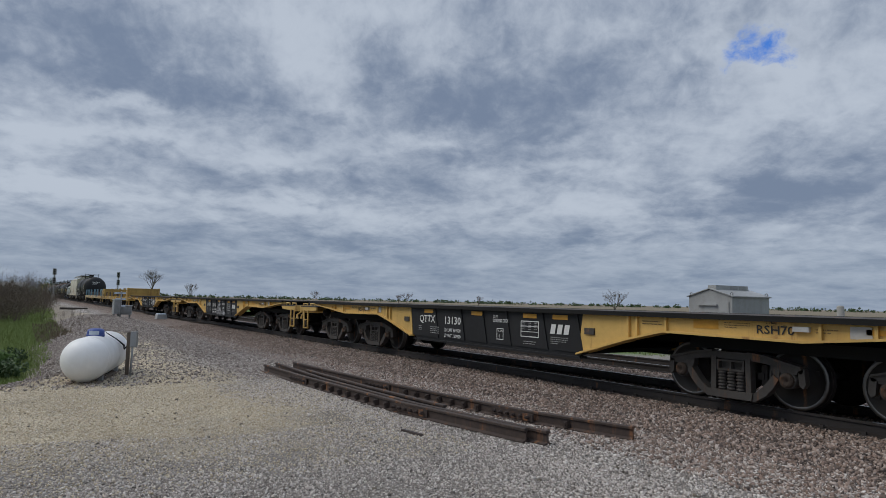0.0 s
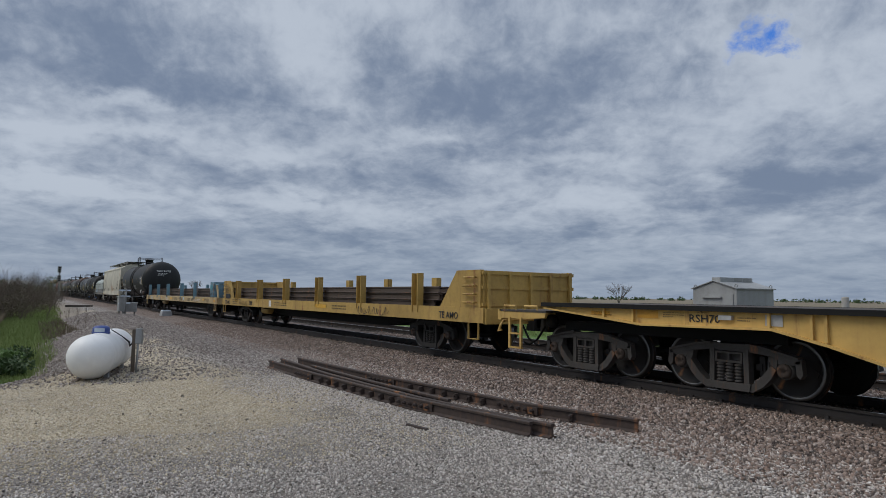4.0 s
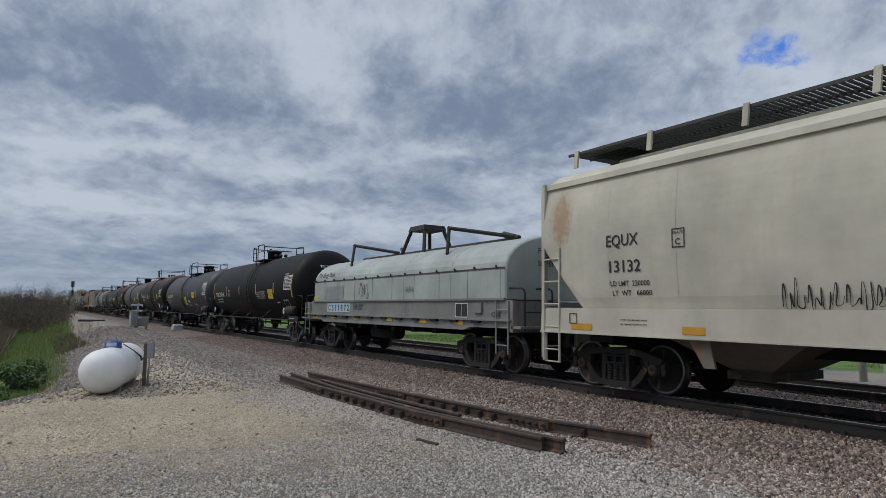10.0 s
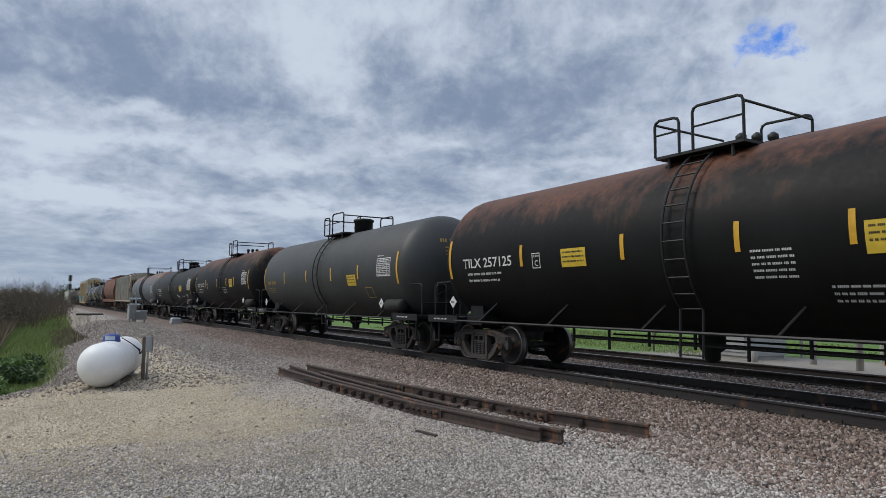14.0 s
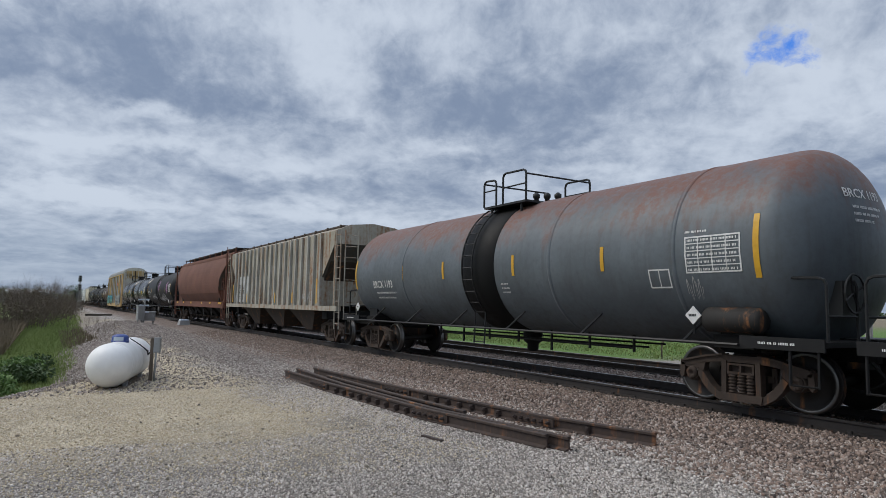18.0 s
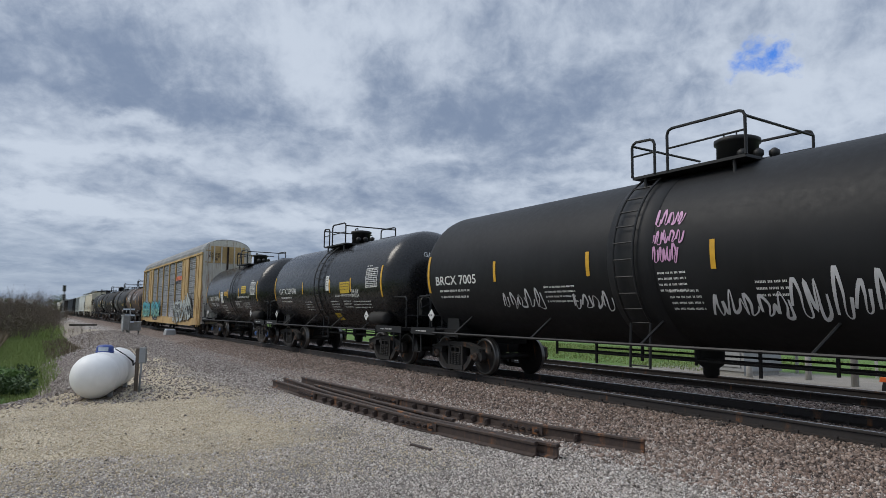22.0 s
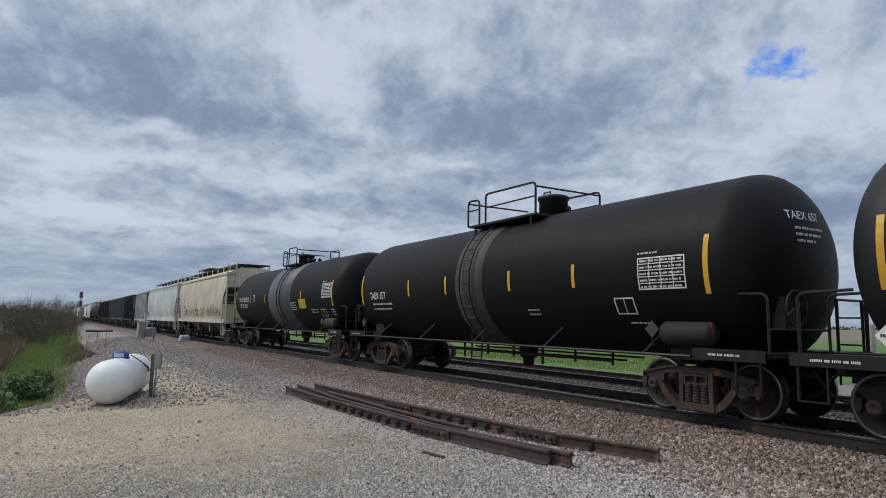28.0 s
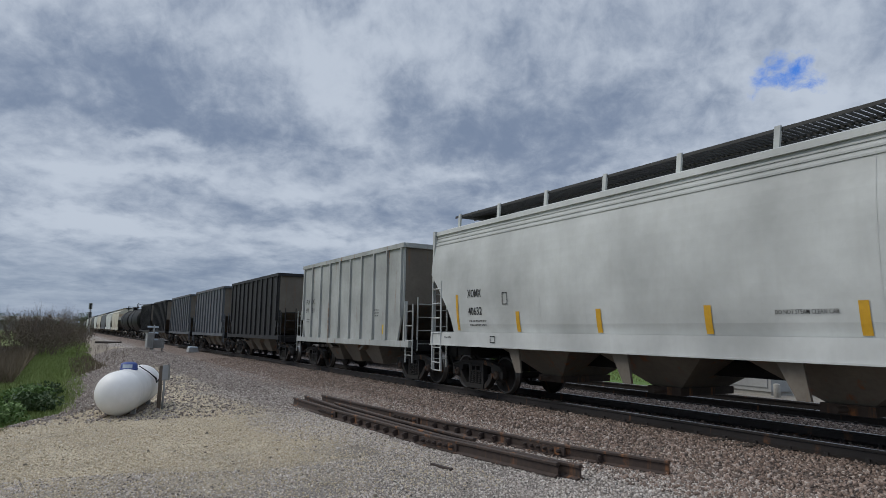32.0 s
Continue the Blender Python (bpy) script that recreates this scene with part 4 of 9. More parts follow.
def signal_mast(x, y, label, h=6.6):
    z = float(ground_z(x, y))
    ob = thing("signal_mast", label, "railway signal", "signals", at=pose(x, y, z))
    part("mast", rod(B(), (0, 0, -0.2), (0, 0, h), 0.11, 10), M["cabinet_dark"], ob)
    part("case", bx(B(), -0.3, 0.3, -0.35, 0.35, 0, 1.5, 0.02), M["cabinet_dark"], ob)
    for zz in (h - 0.7, h - 2.6):
        hd = part("signal_head", bx(B(), 0.1, 0.30, -0.36, 0.36, zz - 0.55, zz + 0.75, 0.02), M["cabinet_dark"], ob)
        for k in range(3):
            part("hood", rod(B(), (0.30, 0, zz - 0.32 + 0.42 * k), (0.55, 0, zz - 0.32 + 0.42 * k), 0.16, 10), M["under"], hd)
    lad = B()
    for s in (-0.2, 0.2):
        rod(lad, (-0.25, s, 0), (-0.25, s, h - 1), 0.02, 5)
    for k in range(14):
        rod(lad, (-0.25, -0.2, 0.4 + 0.38 * k), (-0.25, 0.2, 0.4 + 0.38 * k), 0.015, 5)
    part("ladder", lad, M["galv_dull"], ob)
    return ob


signal_mast(-160, 5.9, "grey signal mast with two heads near the bank", 6.9)
signal_mast(-179, 20.3, "grey signal mast beyond the second track", 7.2)

# ---------------------------------------------------------------- crossing gear beyond the tracks
hz = float(ground_z(-12.8, 19.6))
hut = thing("signal_cabinet", "pale grey gabled steel signal cabinet on a gravel yard", "cabinet", at=pose(-14.2, 19.61, hz, 0, 0, -7.3))
W, D_, E_, R_ = 1.80, 1.76, 2.19, 2.44
body = B()
prism(body, [(0, 0.12), (W, 0.12), (W, E_), (W / 2, R_ - 0.02), (0, E_)], 0, D_)
part("body", body, M["cabinet"], hut)
part("plinth", bx(B(), 0.05, W - 0.05, 0.05, D_ - 0.05, -0.1, 0.14), M["concrete"], hut)
for s in (-1, 1):
    rf = B()
    prism(rf, [(W / 2, R_), (W / 2, R_ + 0.03), (W / 2 + s * (W / 2 + 0.06), E_ + 0.01), (W / 2 + s * (W / 2 + 0.06), E_ - 0.02)], -0.05, D_ + 0.05)
    part("roof_sheet", rf, M["cabinet"], hut)
vent = part("roof_vent", bx(B(), W * 0.40, W * 0.60, 0.10, D_ - 0.1, R_ - 0.06, R_ + 0.13, 0.01), M["cabinet"], hut)
for k in range(2):
    part("louvre", bx(B(), W * 0.60 - 0.004, W * 0.60 + 0.006, 0.75 + 0.45 * k, 1.12 + 0.45 * k, R_ - 0.0, R_ + 0.11), M["cabinet_dark"], vent)
dr = part("door", bx(B(), 0.12, W - 0.12, -0.03, 0.0, 0.25, 2.0), M["cabinet"], hut)
part("door_hood", bx(B(), 0.45, 1.25, -0.12, -0.03, 1.88, 1.92), M["cabinet"], dr)
part("door_handle", bx(B(), W - 0.40, W - 0.28, -0.06, -0.03, 1.62, 1.66), M["galv"], dr)
for x, y in ((0.06, 0.05), (W - 0.06, 0.05), (W - 0.06, D_ - 0.05), (0.06, D_ - 0.05)):
    ring = B()
    tube(ring, [(x + 0.05 * math.cos(a), y, E_ + 0.08 + 0.05 * math.sin(a)) for a in [i * math.tau / 8 for i in range(9)]], 0.014, 5)
    part("lifting_eye", ring, M["galv_dull"], hut)
for x, y, h, r, lab in ((-12.05, 19.1, 0.42, 0.10, "short pale concrete post on the gravel yard"), (-10.74, 20.06, 0.75, 0.09, "pale concrete post in the lawn edge"), (-9.05, 19.25, 1.95, 0.095, "round grey concrete post beside the yard")):
    ob = thing("marker_post", lab, "post", at=pose(x, y, float(ground_z(x, y))))
    bm = turned(B(), [(-0.2, r), (h - 0.05, r), (h - 0.01, r * 0.85), (h, r * 0.4)], "z", 16)
    part("shaft", bm, M["concrete"], ob)
bar = thing("crossing_gate_arm", "lowered red and white striped gate arm on a trestle", "barrier", at=pose(-12.6, 22.2, float(ground_z(-12.6, 22.2)), 0, 0, 14))
for k in range(7):
    part("arm_stripe", bx(B(), k * 0.42, k * 0.42 + 0.42, -0.03, 0.03, 0.62, 0.75), M["red"] if k % 2 else M["white"], bar)
for x in (0.3, 2.6):
    part("trestle_leg", bx(B(), x - 0.04, x + 0.04, -0.05, 0.05, -0.1, 0.62), M["concrete"], bar)
orange = thing("orange_barrier", "low orange plastic barrier on the gravel yard", "barrier", at=pose(-8.3, 18.95, float(ground_z(-8.3, 18.95)), 0, 0, 10))
part("beam", bx(B(), 0, 1.6, -0.06, 0.06, 0.22, 0.34, 0.01), M["orange"], orange)
for x in (0.15, 1.45):
    part("foot", bx(B(), x - 0.08, x + 0.08, -0.2, 0.2, -0.02, 0.22, 0.03), M["under"], orange)

# ---------------------------------------------------------------- plants
M["bark"] = plain("bark_grey_brown", (0.075, 0.058, 0.046), 0.9)
M["twig"] = plain("twig_brown", (0.135, 0.105, 0.082), 0.9)
M["leaf"] = plain("leaf_green", (0.115, 0.20, 0.05), 0.7)
M["leaf_dark"] = plain("leaf_dark_green", (0.05, 0.09, 0.028), 0.7)
M["straw"] = plain("dead_grass", (0.165, 0.13, 0.085), 0.9)
M["blade"] = plain("grass_blade", (0.20, 0.26, 0.075), 0.8)


def grow(bm, p, d, length, r, depth, rnd, kids=3, spread=0.6):
    q = p + d * length
    rod(bm, p, q, r, 5 if depth > 1 else 3, r * 0.62, caps=False)
    if depth == 0:
        return
    for k in range(kids):
        nd_ = (d + Vector((rnd.uniform(-1, 1), rnd.uniform(-1, 1), rnd.uniform(-0.35, 0.7))) * spread).normalized()
        grow(bm, p + d * length * rnd.uniform(0.55, 1.0), nd_, length * rnd.uniform(0.62, 0.82), r * 0.6, depth - 1, rnd, kids, spread)


def bare_tree(x, y, h, seed, label, wide=0.6):
    rnd = random.Random(seed)
    ob = thing("bare_tree", label, "tree", "bare trees", at=pose(x, y, float(ground_z(x, y))))
    tr, cr = B(), B()
    rod(tr, (0, 0, -0.3), (0, 0, h * 0.35), h * 0.022, 8, h * 0.016)
    part("trunk", tr, M["bark"], ob)
    for k in range(6):
        d = Vector((rnd.uniform(-1, 1) * wide, rnd.uniform(-1, 1) * wide, 1)).normalized()
        grow(cr, Vector((0, 0, h * rnd.uniform(0.18, 0.35))), d, h * 0.26, h * 0.010, 4, rnd)
    part("crown", cr, M["twig"], ob)
    return ob


for x, y, h, seed in ((-247, 38.8, 11.5, 1), (-215, 45, 6.5, 2), (-278, 113, 6.0, 3), (-216, 125, 5.6, 4), (-209, 154, 4.8, 5), (-235, 132, 4.8, 6), (-61, 68, 4.2, 7)):
    bare_tree(x, y, h, seed, "bare spring tree standing in the field")
bare_tree(-16.6, 19.9, 1.7, 8, "small bare sapling at the lawn edge")


def leaf_clump(bm, rnd, c, r, n, size):
    for _ in range(n):
        d = Vector((rnd.gauss(0, 1), rnd.gauss(0, 1), rnd.gauss(0, 1))).normalized() * r * rnd.uniform(0.3, 1.0) ** 0.6
        p = Vector(c) + Vector((d.x, d.y, d.z * 0.8))
        u = Vector((rnd.uniform(-1, 1), rnd.uniform(-1, 1), rnd.uniform(-1, 1))).normalized() * size
        w = u.cross(Vector((rnd.uniform(-1, 1), rnd.uniform(-1, 1), rnd.uniform(-1, 1)))).normalized() * size * 0.5
        bm.faces.new([bm.verts.new(p + q) for q in (-u, w, u, -w)])


def thicket(x, y, h, r, seed, label, green=0.0):
    """A bush of many thin stems, with some leaves."""
    rnd = random.Random(seed)
    ob = thing("bush", label, "bush", "hedge along the ditch", at=pose(x, y, float(ground_z(x, y))))
    st = B()
    for k in range(26):
        a, q = rnd.uniform(0, math.tau), r * math.sqrt(rnd.uniform(0, 1))
        p = Vector((q * math.cos(a), q * math.sin(a), -0.1))
        d = Vector((math.cos(a) * 0.4 * q / r, math.sin(a) * 0.4 * q / r, 1)).normalized()
        grow(st, p, d, h * rnd.uniform(0.28, 0.46), 0.025, 3, rnd, 3, 0.55)
    part("stem_tangle", st, M["twig"], ob)
    lf = B()
    for k in range(60):
        a, q = rnd.uniform(0, math.tau), r * math.sqrt(rnd.uniform(0, 1))
        leaf_clump(lf, rnd, (q * math.cos(a), q * math.sin(a), h * rnd.uniform(0.08, 0.88) * (1 - 0.35 * q / r)), r * 0.30, 40, 0.05 + 0.05 * rnd.random())
    part("foliage", lf, M["leaf"] if green else M["bush_brown"], ob)
    return ob


M["bush_brown"] = plain("bush_brown_buds", (0.135, 0.108, 0.075), 0.9)
for i, (x, y, h, r, g) in enumerate(((-68, -2.0, 4.6, 2.3, 0), (-73, -1.0, 4.9, 2.2, 0), (-76, -2.6, 5.0, 2.6, 0), (-86, -0.4, 4.8, 2.8, 0), (-98, 0.8, 3.2, 2.8, 0), (-112, 1.6, 3.2, 3, 0), (-130, 2.2, 3.2, 3.2, 0), (-152, 2.8, 3.4, 3.6, 0), (-62, -4.2, 1.5, 1.8, 0),
                                     (-48, -4.5, 1.2, 1.3, 0), (-42, -4.2, 1.2, 1.3, 0), (-37, -3.9, 1.2, 1.2, 0), (-55, -4.9, 1.4, 1.6, 0), (-180, 3.2, 4, 4.5, 0), (-215, 4.0, 5, 5.5, 1), (-260, 6.0, 7, 7, 1))):
    thicket(x, y, h, r, 20 + i, "brown leafless thicket along the ditch" if not g else "green budding thicket far along the track", g)
for i, (x, y, h, r) in enumerate(((-27.0, -0.7, 0.7, 0.9), (-24.5, -0.5, 0.6, 0.7), (-22.0, -1.1, 0.6, 0.8), (-29.5, -0.4, 0.5, 0.6), (-19.5, -1.3, 0.4, 0.6))):
    rnd = random.Random(60 + i)
    ob = thing("weed_clump", "dark green leafy weeds in the ditch", "weeds", "ditch weeds", at=pose(x, y, float(ground_z(x, y))))
    lf = B()
    for k in range(26):
        a, q = rnd.uniform(0, math.tau), r * math.sqrt(rnd.uniform(0, 1))
        leaf_clump(lf, rnd, (q * math.cos(a), q * math.sin(a), h * rnd.uniform(0.1, 0.8)), 0.28, 45, 0.07)
    part("leaves", lf, M["leaf_dark" if i % 2 else "leaf"], ob)


def tufts(name, label, regions, material, seed, ditch=False):
    rs = np.random.RandomState(seed)
    V, F = [], []
    for x0, x1, y0, y1, n, h0, h1 in regions:
        x, y = rs.uniform(x0, x1, n), rs.uniform(y0, y1, n)
        if ditch:
            k_ = (crest(x) - y) / bank_width(x) > 0.8 + 0.25 * rs.uniform(-1, 1, n)
            x, y = x[k_], y[k_]
            n = len(x)
        z = ground_z(x, y)
        h, a, lean = rs.uniform(h0, h1, n), rs.uniform(0, math.tau, n), rs.uniform(0.1, 0.7, n)
        w = 0.008 + 0.0009 * np.hypot(x, y) * 0.5
        for sgn in (-1, 0, 1):
            V.append(np.stack([x + np.cos(a) * w * sgn * (sgn != 0) + (sgn == 0) * np.sin(a) * lean * h, y + np.sin(a) * w * sgn - (sgn == 0) * np.cos(a) * lean * h, z - 0.02 + (sgn == 0) * h], -1))
    groups_ = [np.stack(V[i:i + 3], 1) for i in range(0, len(V), 3)]
    co = np.concatenate(groups_).reshape(-1, 3)
    idx = np.arange(len(co))
    me = bpy.data.meshes.new(name)
    me.vertices.add(len(co)), me.loops.add(len(idx)), me.polygons.add(len(idx) // 3)
    me.vertices.foreach_set("co", co.ravel())
    me.loops.foreach_set("vertex_index", idx)
    me.polygons.foreach_set("loop_start", np.arange(0, len(idx), 3))
    me.update(calc_edges=True)
    me.materials.append(material)
    return tagged(new(name, me), label, "grass", kind="stuff")


tufts("ditch_grass", "short fresh green grass in the ditch", ((-34, -14.2, -3.2, 1.2, 34000, 0.06, 0.20), (-70, -34, -3.5, 2.6, 34000, 0.10, 0.28), (-130, -70, -2.5, 4.0, 14000, 0.12, 0.35)), M["blade"], 7, True)
tufts("dry_grass", "dry straw-coloured stems on the bank", ((-60, -38, 0.9, 2.4, 1500, 0.12, 0.4), (-75, -36, -6.2, -1.6, 30000, 0.3, 1.1), (-36, -27, -5.5, -2.6, 9000, 0.2, 0.7)), M["straw"], 8)
tufts("lawn_grass", "mown green lawn beyond the tracks", ((-40, -14, 19.5, 30, 22000, 0.05, 0.14), (-12, -2, 24, 34, 9000, 0.05, 0.14)), M["blade"], 9)
bare = B()
rb = random.Random(5)
for k in range(46):
    p = Vector((rb.uniform(-75, -36), rb.uniform(1.6, 4.2), 0))
    p.z = float(ground_z(p.x, p.y))
    grow(bare, p, Vector((rb.uniform(-0.3, 0.3), rb.uniform(-0.3, 0.3), 1)).normalized(), 0.32, 0.008, 2, rb)
brush = tagged(new("dead_brush", mesh_of("dead_brush", bare, M["twig"])), "grey leafless brush on the ballast bank", "brush", kind="stuff")

# ---------------------------------------------------------------- far left: shed, tree line
shed = thing("farm_shed", "long pale metal farm shed far across the field", "building", at=pose(-400, -13.5, -0.9, 0, 0, 12))
prism_b = B()
bx(prism_b, -8, 8, -16, 16, 0, 5.2)
part("wall", prism_b, M["galv_dull"], shed)
rf = B()
prism(rf, [(-8.6, 5.2), (0, 7.4), (8.6, 5.2), (8.6, 4.9), (0, 7.1), (-8.6, 4.9)], -16.5, 16.5)
part("roof", rf, M["cabinet"], shed)
for k in range(3):
    part("door", bx(B(), 8.0, 8.1, -11 + 9 * k, -6 + 9 * k, 0, 4.2), M["cabinet_dark"], shed)
woods = B()
rw = random.Random(12)
for k in range(520):
    t_ = rw.random()
    a = math.radians(100 + 100 * t_)
    dist = rw.uniform(700, 900)
    c = Vector((dist * math.cos(a), dist * math.sin(a), rw.uniform(-0.6, 1.2)))
    leaf_clump(woods, rw, c, rw.uniform(2.5, 4.5), 20, 1.4)
tagged(new("far_woods", mesh_of("far_woods", woods, M["leaf_dark"])), "distant line of trees on the horizon", "woods", kind="stuff")
near_wood = B()
for x, y, h in ((-350, -20, 7.5), (-362, -26, 6), (-345, -30, 6), (-375, -8, 6.5), (-300, 10, 6), (-330, 12, 8), (-420, 14, 8), (-470, 17, 9)):
    for k in range(14):
        leaf_clump(near_wood, rw, (x + rw.gauss(0, 2.6), y + rw.gauss(0, 2.6), h * rw.uniform(0.25, 0.85)), 1.5, 40, 0.35)
    rod(near_wood, (x, y, -1.2), (x, y, h * 0.6), 0.2, 6)
tagged(new("field_trees", mesh_of("field_trees", near_wood, M["leaf_dark"])), "far group of trees by the shed", "trees", kind="stuff")


# ---------------------------------------------------------------- running gear
AXLE, WHEEL_R, GAUGE = 0.889, 0.457, 0.75
MOVING, ROLLING = [], []          # (thing, place in the train) and (wheelset, place in the train, x, z)


def wheelset_mesh():
    bm = B()
    rod(bm, (0, -1.05, 0), (0, 1.05, 0), 0.085, 10)
    for s in (-1, 1):
        prof = [(0.62, 0.10), (0.64, 0.30), (0.655, 0.38), (0.655, 0.482), (0.675, 0.482), (0.69, 0.458), (0.79, 0.452),
                (0.799, 0.446), (0.80, 0.40), (0.765, 0.37), (0.75, 0.28), (0.77, 0.14), (0.80, 0.13), (0.80, 0.05)]
        turned(bm, [(s * u, r) for u, r in prof], "y", 28)
        for k in range(2):                      # chalk marks and cast bosses that show the turning
            a = k * math.pi + 0.4
            bx(bm, 0.3 * math.cos(a) - 0.03, 0.3 * math.cos(a) + 0.03, s * 0.765 - 0.012, s * 0.765 + 0.012, 0.3 * math.sin(a) - 0.03, 0.3 * math.sin(a) + 0.03)
    return bm


def side_frame_mesh():
    """Cast side frames with triangular windows, bolster and brake beams."""
    bm = B()
    for s in (-1, 1):
        y0, y1 = s * 0.95, s * 1.07
        prism(bm, [(-1.10, 0.57), (-1.13, 0.64), (-0.96, 0.70), (-0.56, 0.775), (-0.30, 0.80), (0.30, 0.80), (0.56, 0.775), (0.96, 0.70), (1.13, 0.64), (1.10, 0.57),
                   (0.86, 0.60), (0.56, 0.665), (0.30, 0.69), (-0.30, 0.69), (-0.56, 0.665), (-0.86, 0.60)], y0, y1)
        for d in (-1, 1):
            prism(bm, [(d * 1.04, 0.60), (d * 1.13, 0.63), (d * 1.15, 0.42), (d * 1.11, 0.36), (d * 1.06, 0.40)], y0, y1)
            prism(bm, [(d * 0.64, 0.67), (d * 0.78, 0.62), (d * 0.76, 0.44), (d * 0.69, 0.40), (d * 0.68, 0.50)], y0, y1)
            prism(bm, [(d * 0.77, 0.46), (d * 0.69, 0.52), (d * 0.52, 0.31), (d * 0.37, 0.19), (d * 0.28, 0.09), (d * 0.40, 0.085), (d * 0.57, 0.19), (d * 0.69, 0.32)], y0 - s * 0.01, y1 + s * 0.025)
            prism(bm, [(d * 0.33, 0.72), (d * 0.245, 0.72), (d * 0.255, 0.18), (d * 0.34, 0.18)], y0, y1 + s * 0.015)
            prism(bm, [(d * 1.10, 0.665), (d * 0.58, 0.785), (d * 0.30, 0.82), (d * 0.30, 0.79), (d * 0.58, 0.755), (d * 1.10, 0.635)], y0 - s * 0.02, y1 + s * 0.035)
            bx(bm, d * AXLE - 0.14, d * AXLE + 0.14, min(s * 0.92, s * 1.06), max(s * 0.92, s * 1.06), 0.55, 0.62)      # bearing adapter
            rod(bm, (d * AXLE, s * 0.80, 0.457), (d * AXLE, s * 1.07, 0.457), 0.125, 14)
        prism(bm, [(-0.36, 0.09), (0.36, 0.09), (0.38, 0.205), (-0.38, 0.205)], y0 - s * 0.02, y1 + s * 0.05)
        ya, yb = min(y0, y1) - 0.02, max(y0, y1) + 0.03
        bx(bm, -0.23, 0.23, ya, yb, 0.505, 0.54)                                                                       # bolster end with its pockets
        bx(bm, -0.23, 0.23, ya, yb, 0.645, 0.675)
        for c in (-0.215, 0.0, 0.215):
            bx(bm, c - 0.018, c + 0.018, ya, yb, 0.54, 0.645)
    bx(bm, -0.22, 0.22, -1.0, 1.0, 0.50, 0.80)
    rod(bm, (0, 0, 0.78), (0, 0, 0.92), 0.30, 14)
    for d in (-1, 1):
        bx(bm, d * 0.36 - 0.05, d * 0.36 + 0.05, -0.85, 0.85, 0.40, 0.50)     # brake beams
        for s in (-1, 1):
            bx(bm, d * 0.40 - 0.045, d * 0.40 + 0.045, s * 0.76 - 0.06, s * 0.76 + 0.06, 0.30, 0.62)
    return bm


def spring_mesh(s):
    prof = [(0.20, 0.02)]
    for k in range(6):
        z = 0.210 + k * 0.049
        prof += [(z, 0.050), (z + 0.010, 0.070), (z + 0.028, 0.070), (z + 0.038, 0.050)]
    return turned(B(), prof + [(0.51, 0.02)], "z", 8, (0, s * 1.045, 0))


def cap_mesh():
    bm = B()
    turned(bm, [(-1.075, 0.02), (-1.125, 0.05), (-1.12, 0.085), (-1.10, 0.105), (-1.07, 0.11)], "y", 12)
    for k in range(3):
        a = k * math.tau / 3 + 0.5
        rod(bm, (0.07 * math.cos(a), -1.11, 0.07 * math.sin(a)), (0.07 * math.cos(a), -1.135, 0.07 * math.sin(a)), 0.018, 6)
    return bm


def truck(car, place, x, iron="iron", caps="iron_brown", near=True):
    """A two-axle truck under a car, its wheelsets free to turn."""
    t = part("truck", shared("truck", side_frame_mesh, M[iron]), None, car, at=pose(x, 0, 0))
    if near:
        for cx in (-0.155, 0.0, 0.155):
            part("coil_spring", shared("coil_spring_" + iron, lambda: spring_mesh(-1), M[iron]), None, t, at=pose(cx, 0, 0))
    for d in (-1, 1):
        w = part("wheelset", shared("wheelset", wheelset_mesh, M["wheel"]), None, t, at=pose(d * AXLE, 0, WHEEL_R))
        if len(w.data.materials) == 1:
            w.data.materials.append(M["tread"])
            for f in w.data.polygons:
                c = f.center
                if 0.68 < abs(c.y) < 0.80 and 0.42 < math.hypot(c.x, c.z) < 0.462 or 0.79 < abs(c.y) and 0.44 < math.hypot(c.x, c.z):
                    f.material_index = 1
        if near:
            ROLLING.append((w, place + x, d * AXLE))
            part("bearing_cap", shared("bearing_cap", cap_mesh, M[caps]), None, t, at=pose(d * AXLE, 0, WHEEL_R))
    return t


def ladder(car, x, y, z0, z1, along="x", wide=0.46, mat="black", rungs=None, name="ladder"):
    bm = B()
    n = rungs or max(2, round((z1 - z0) / 0.42))
    dx, dy = (wide / 2, 0) if along == "x" else (0, wide / 2)
    for s in (-1, 1):
        rod(bm, (x + s * dx, y + s * dy, z0), (x + s * dx, y + s * dy, z1), 0.022, 6)
    for i in range(n):
        z = z0 + (z1 - z0) * (i + 0.5) / n
        rod(bm, (x - dx, y - dy, z), (x + dx, y + dy, z), 0.016, 6)
    return part(name, bm, M[mat], car)


def coupler(car, x, d):
    bm = B()
    bx(bm, min(x, x + d * 0.55), max(x, x + d * 0.55), -0.09, 0.09, 0.76, 0.95)
    bx(bm, min(x + d * 0.5, x + d * 0.8), max(x + d * 0.5, x + d * 0.8), -0.20, 0.16, 0.68, 1.02, 0.03)
    part("coupler", bm, M["iron"], car)
    hose = B()
    tube(hose, [(x, -0.3, 0.80), (x + d * 0.25, -0.32, 0.50), (x + d * 0.55, -0.30, 0.36), (x + d * 0.8, -0.26, 0.40)], 0.025, 6)
    part("brake_hose", hose, M["under"], car)


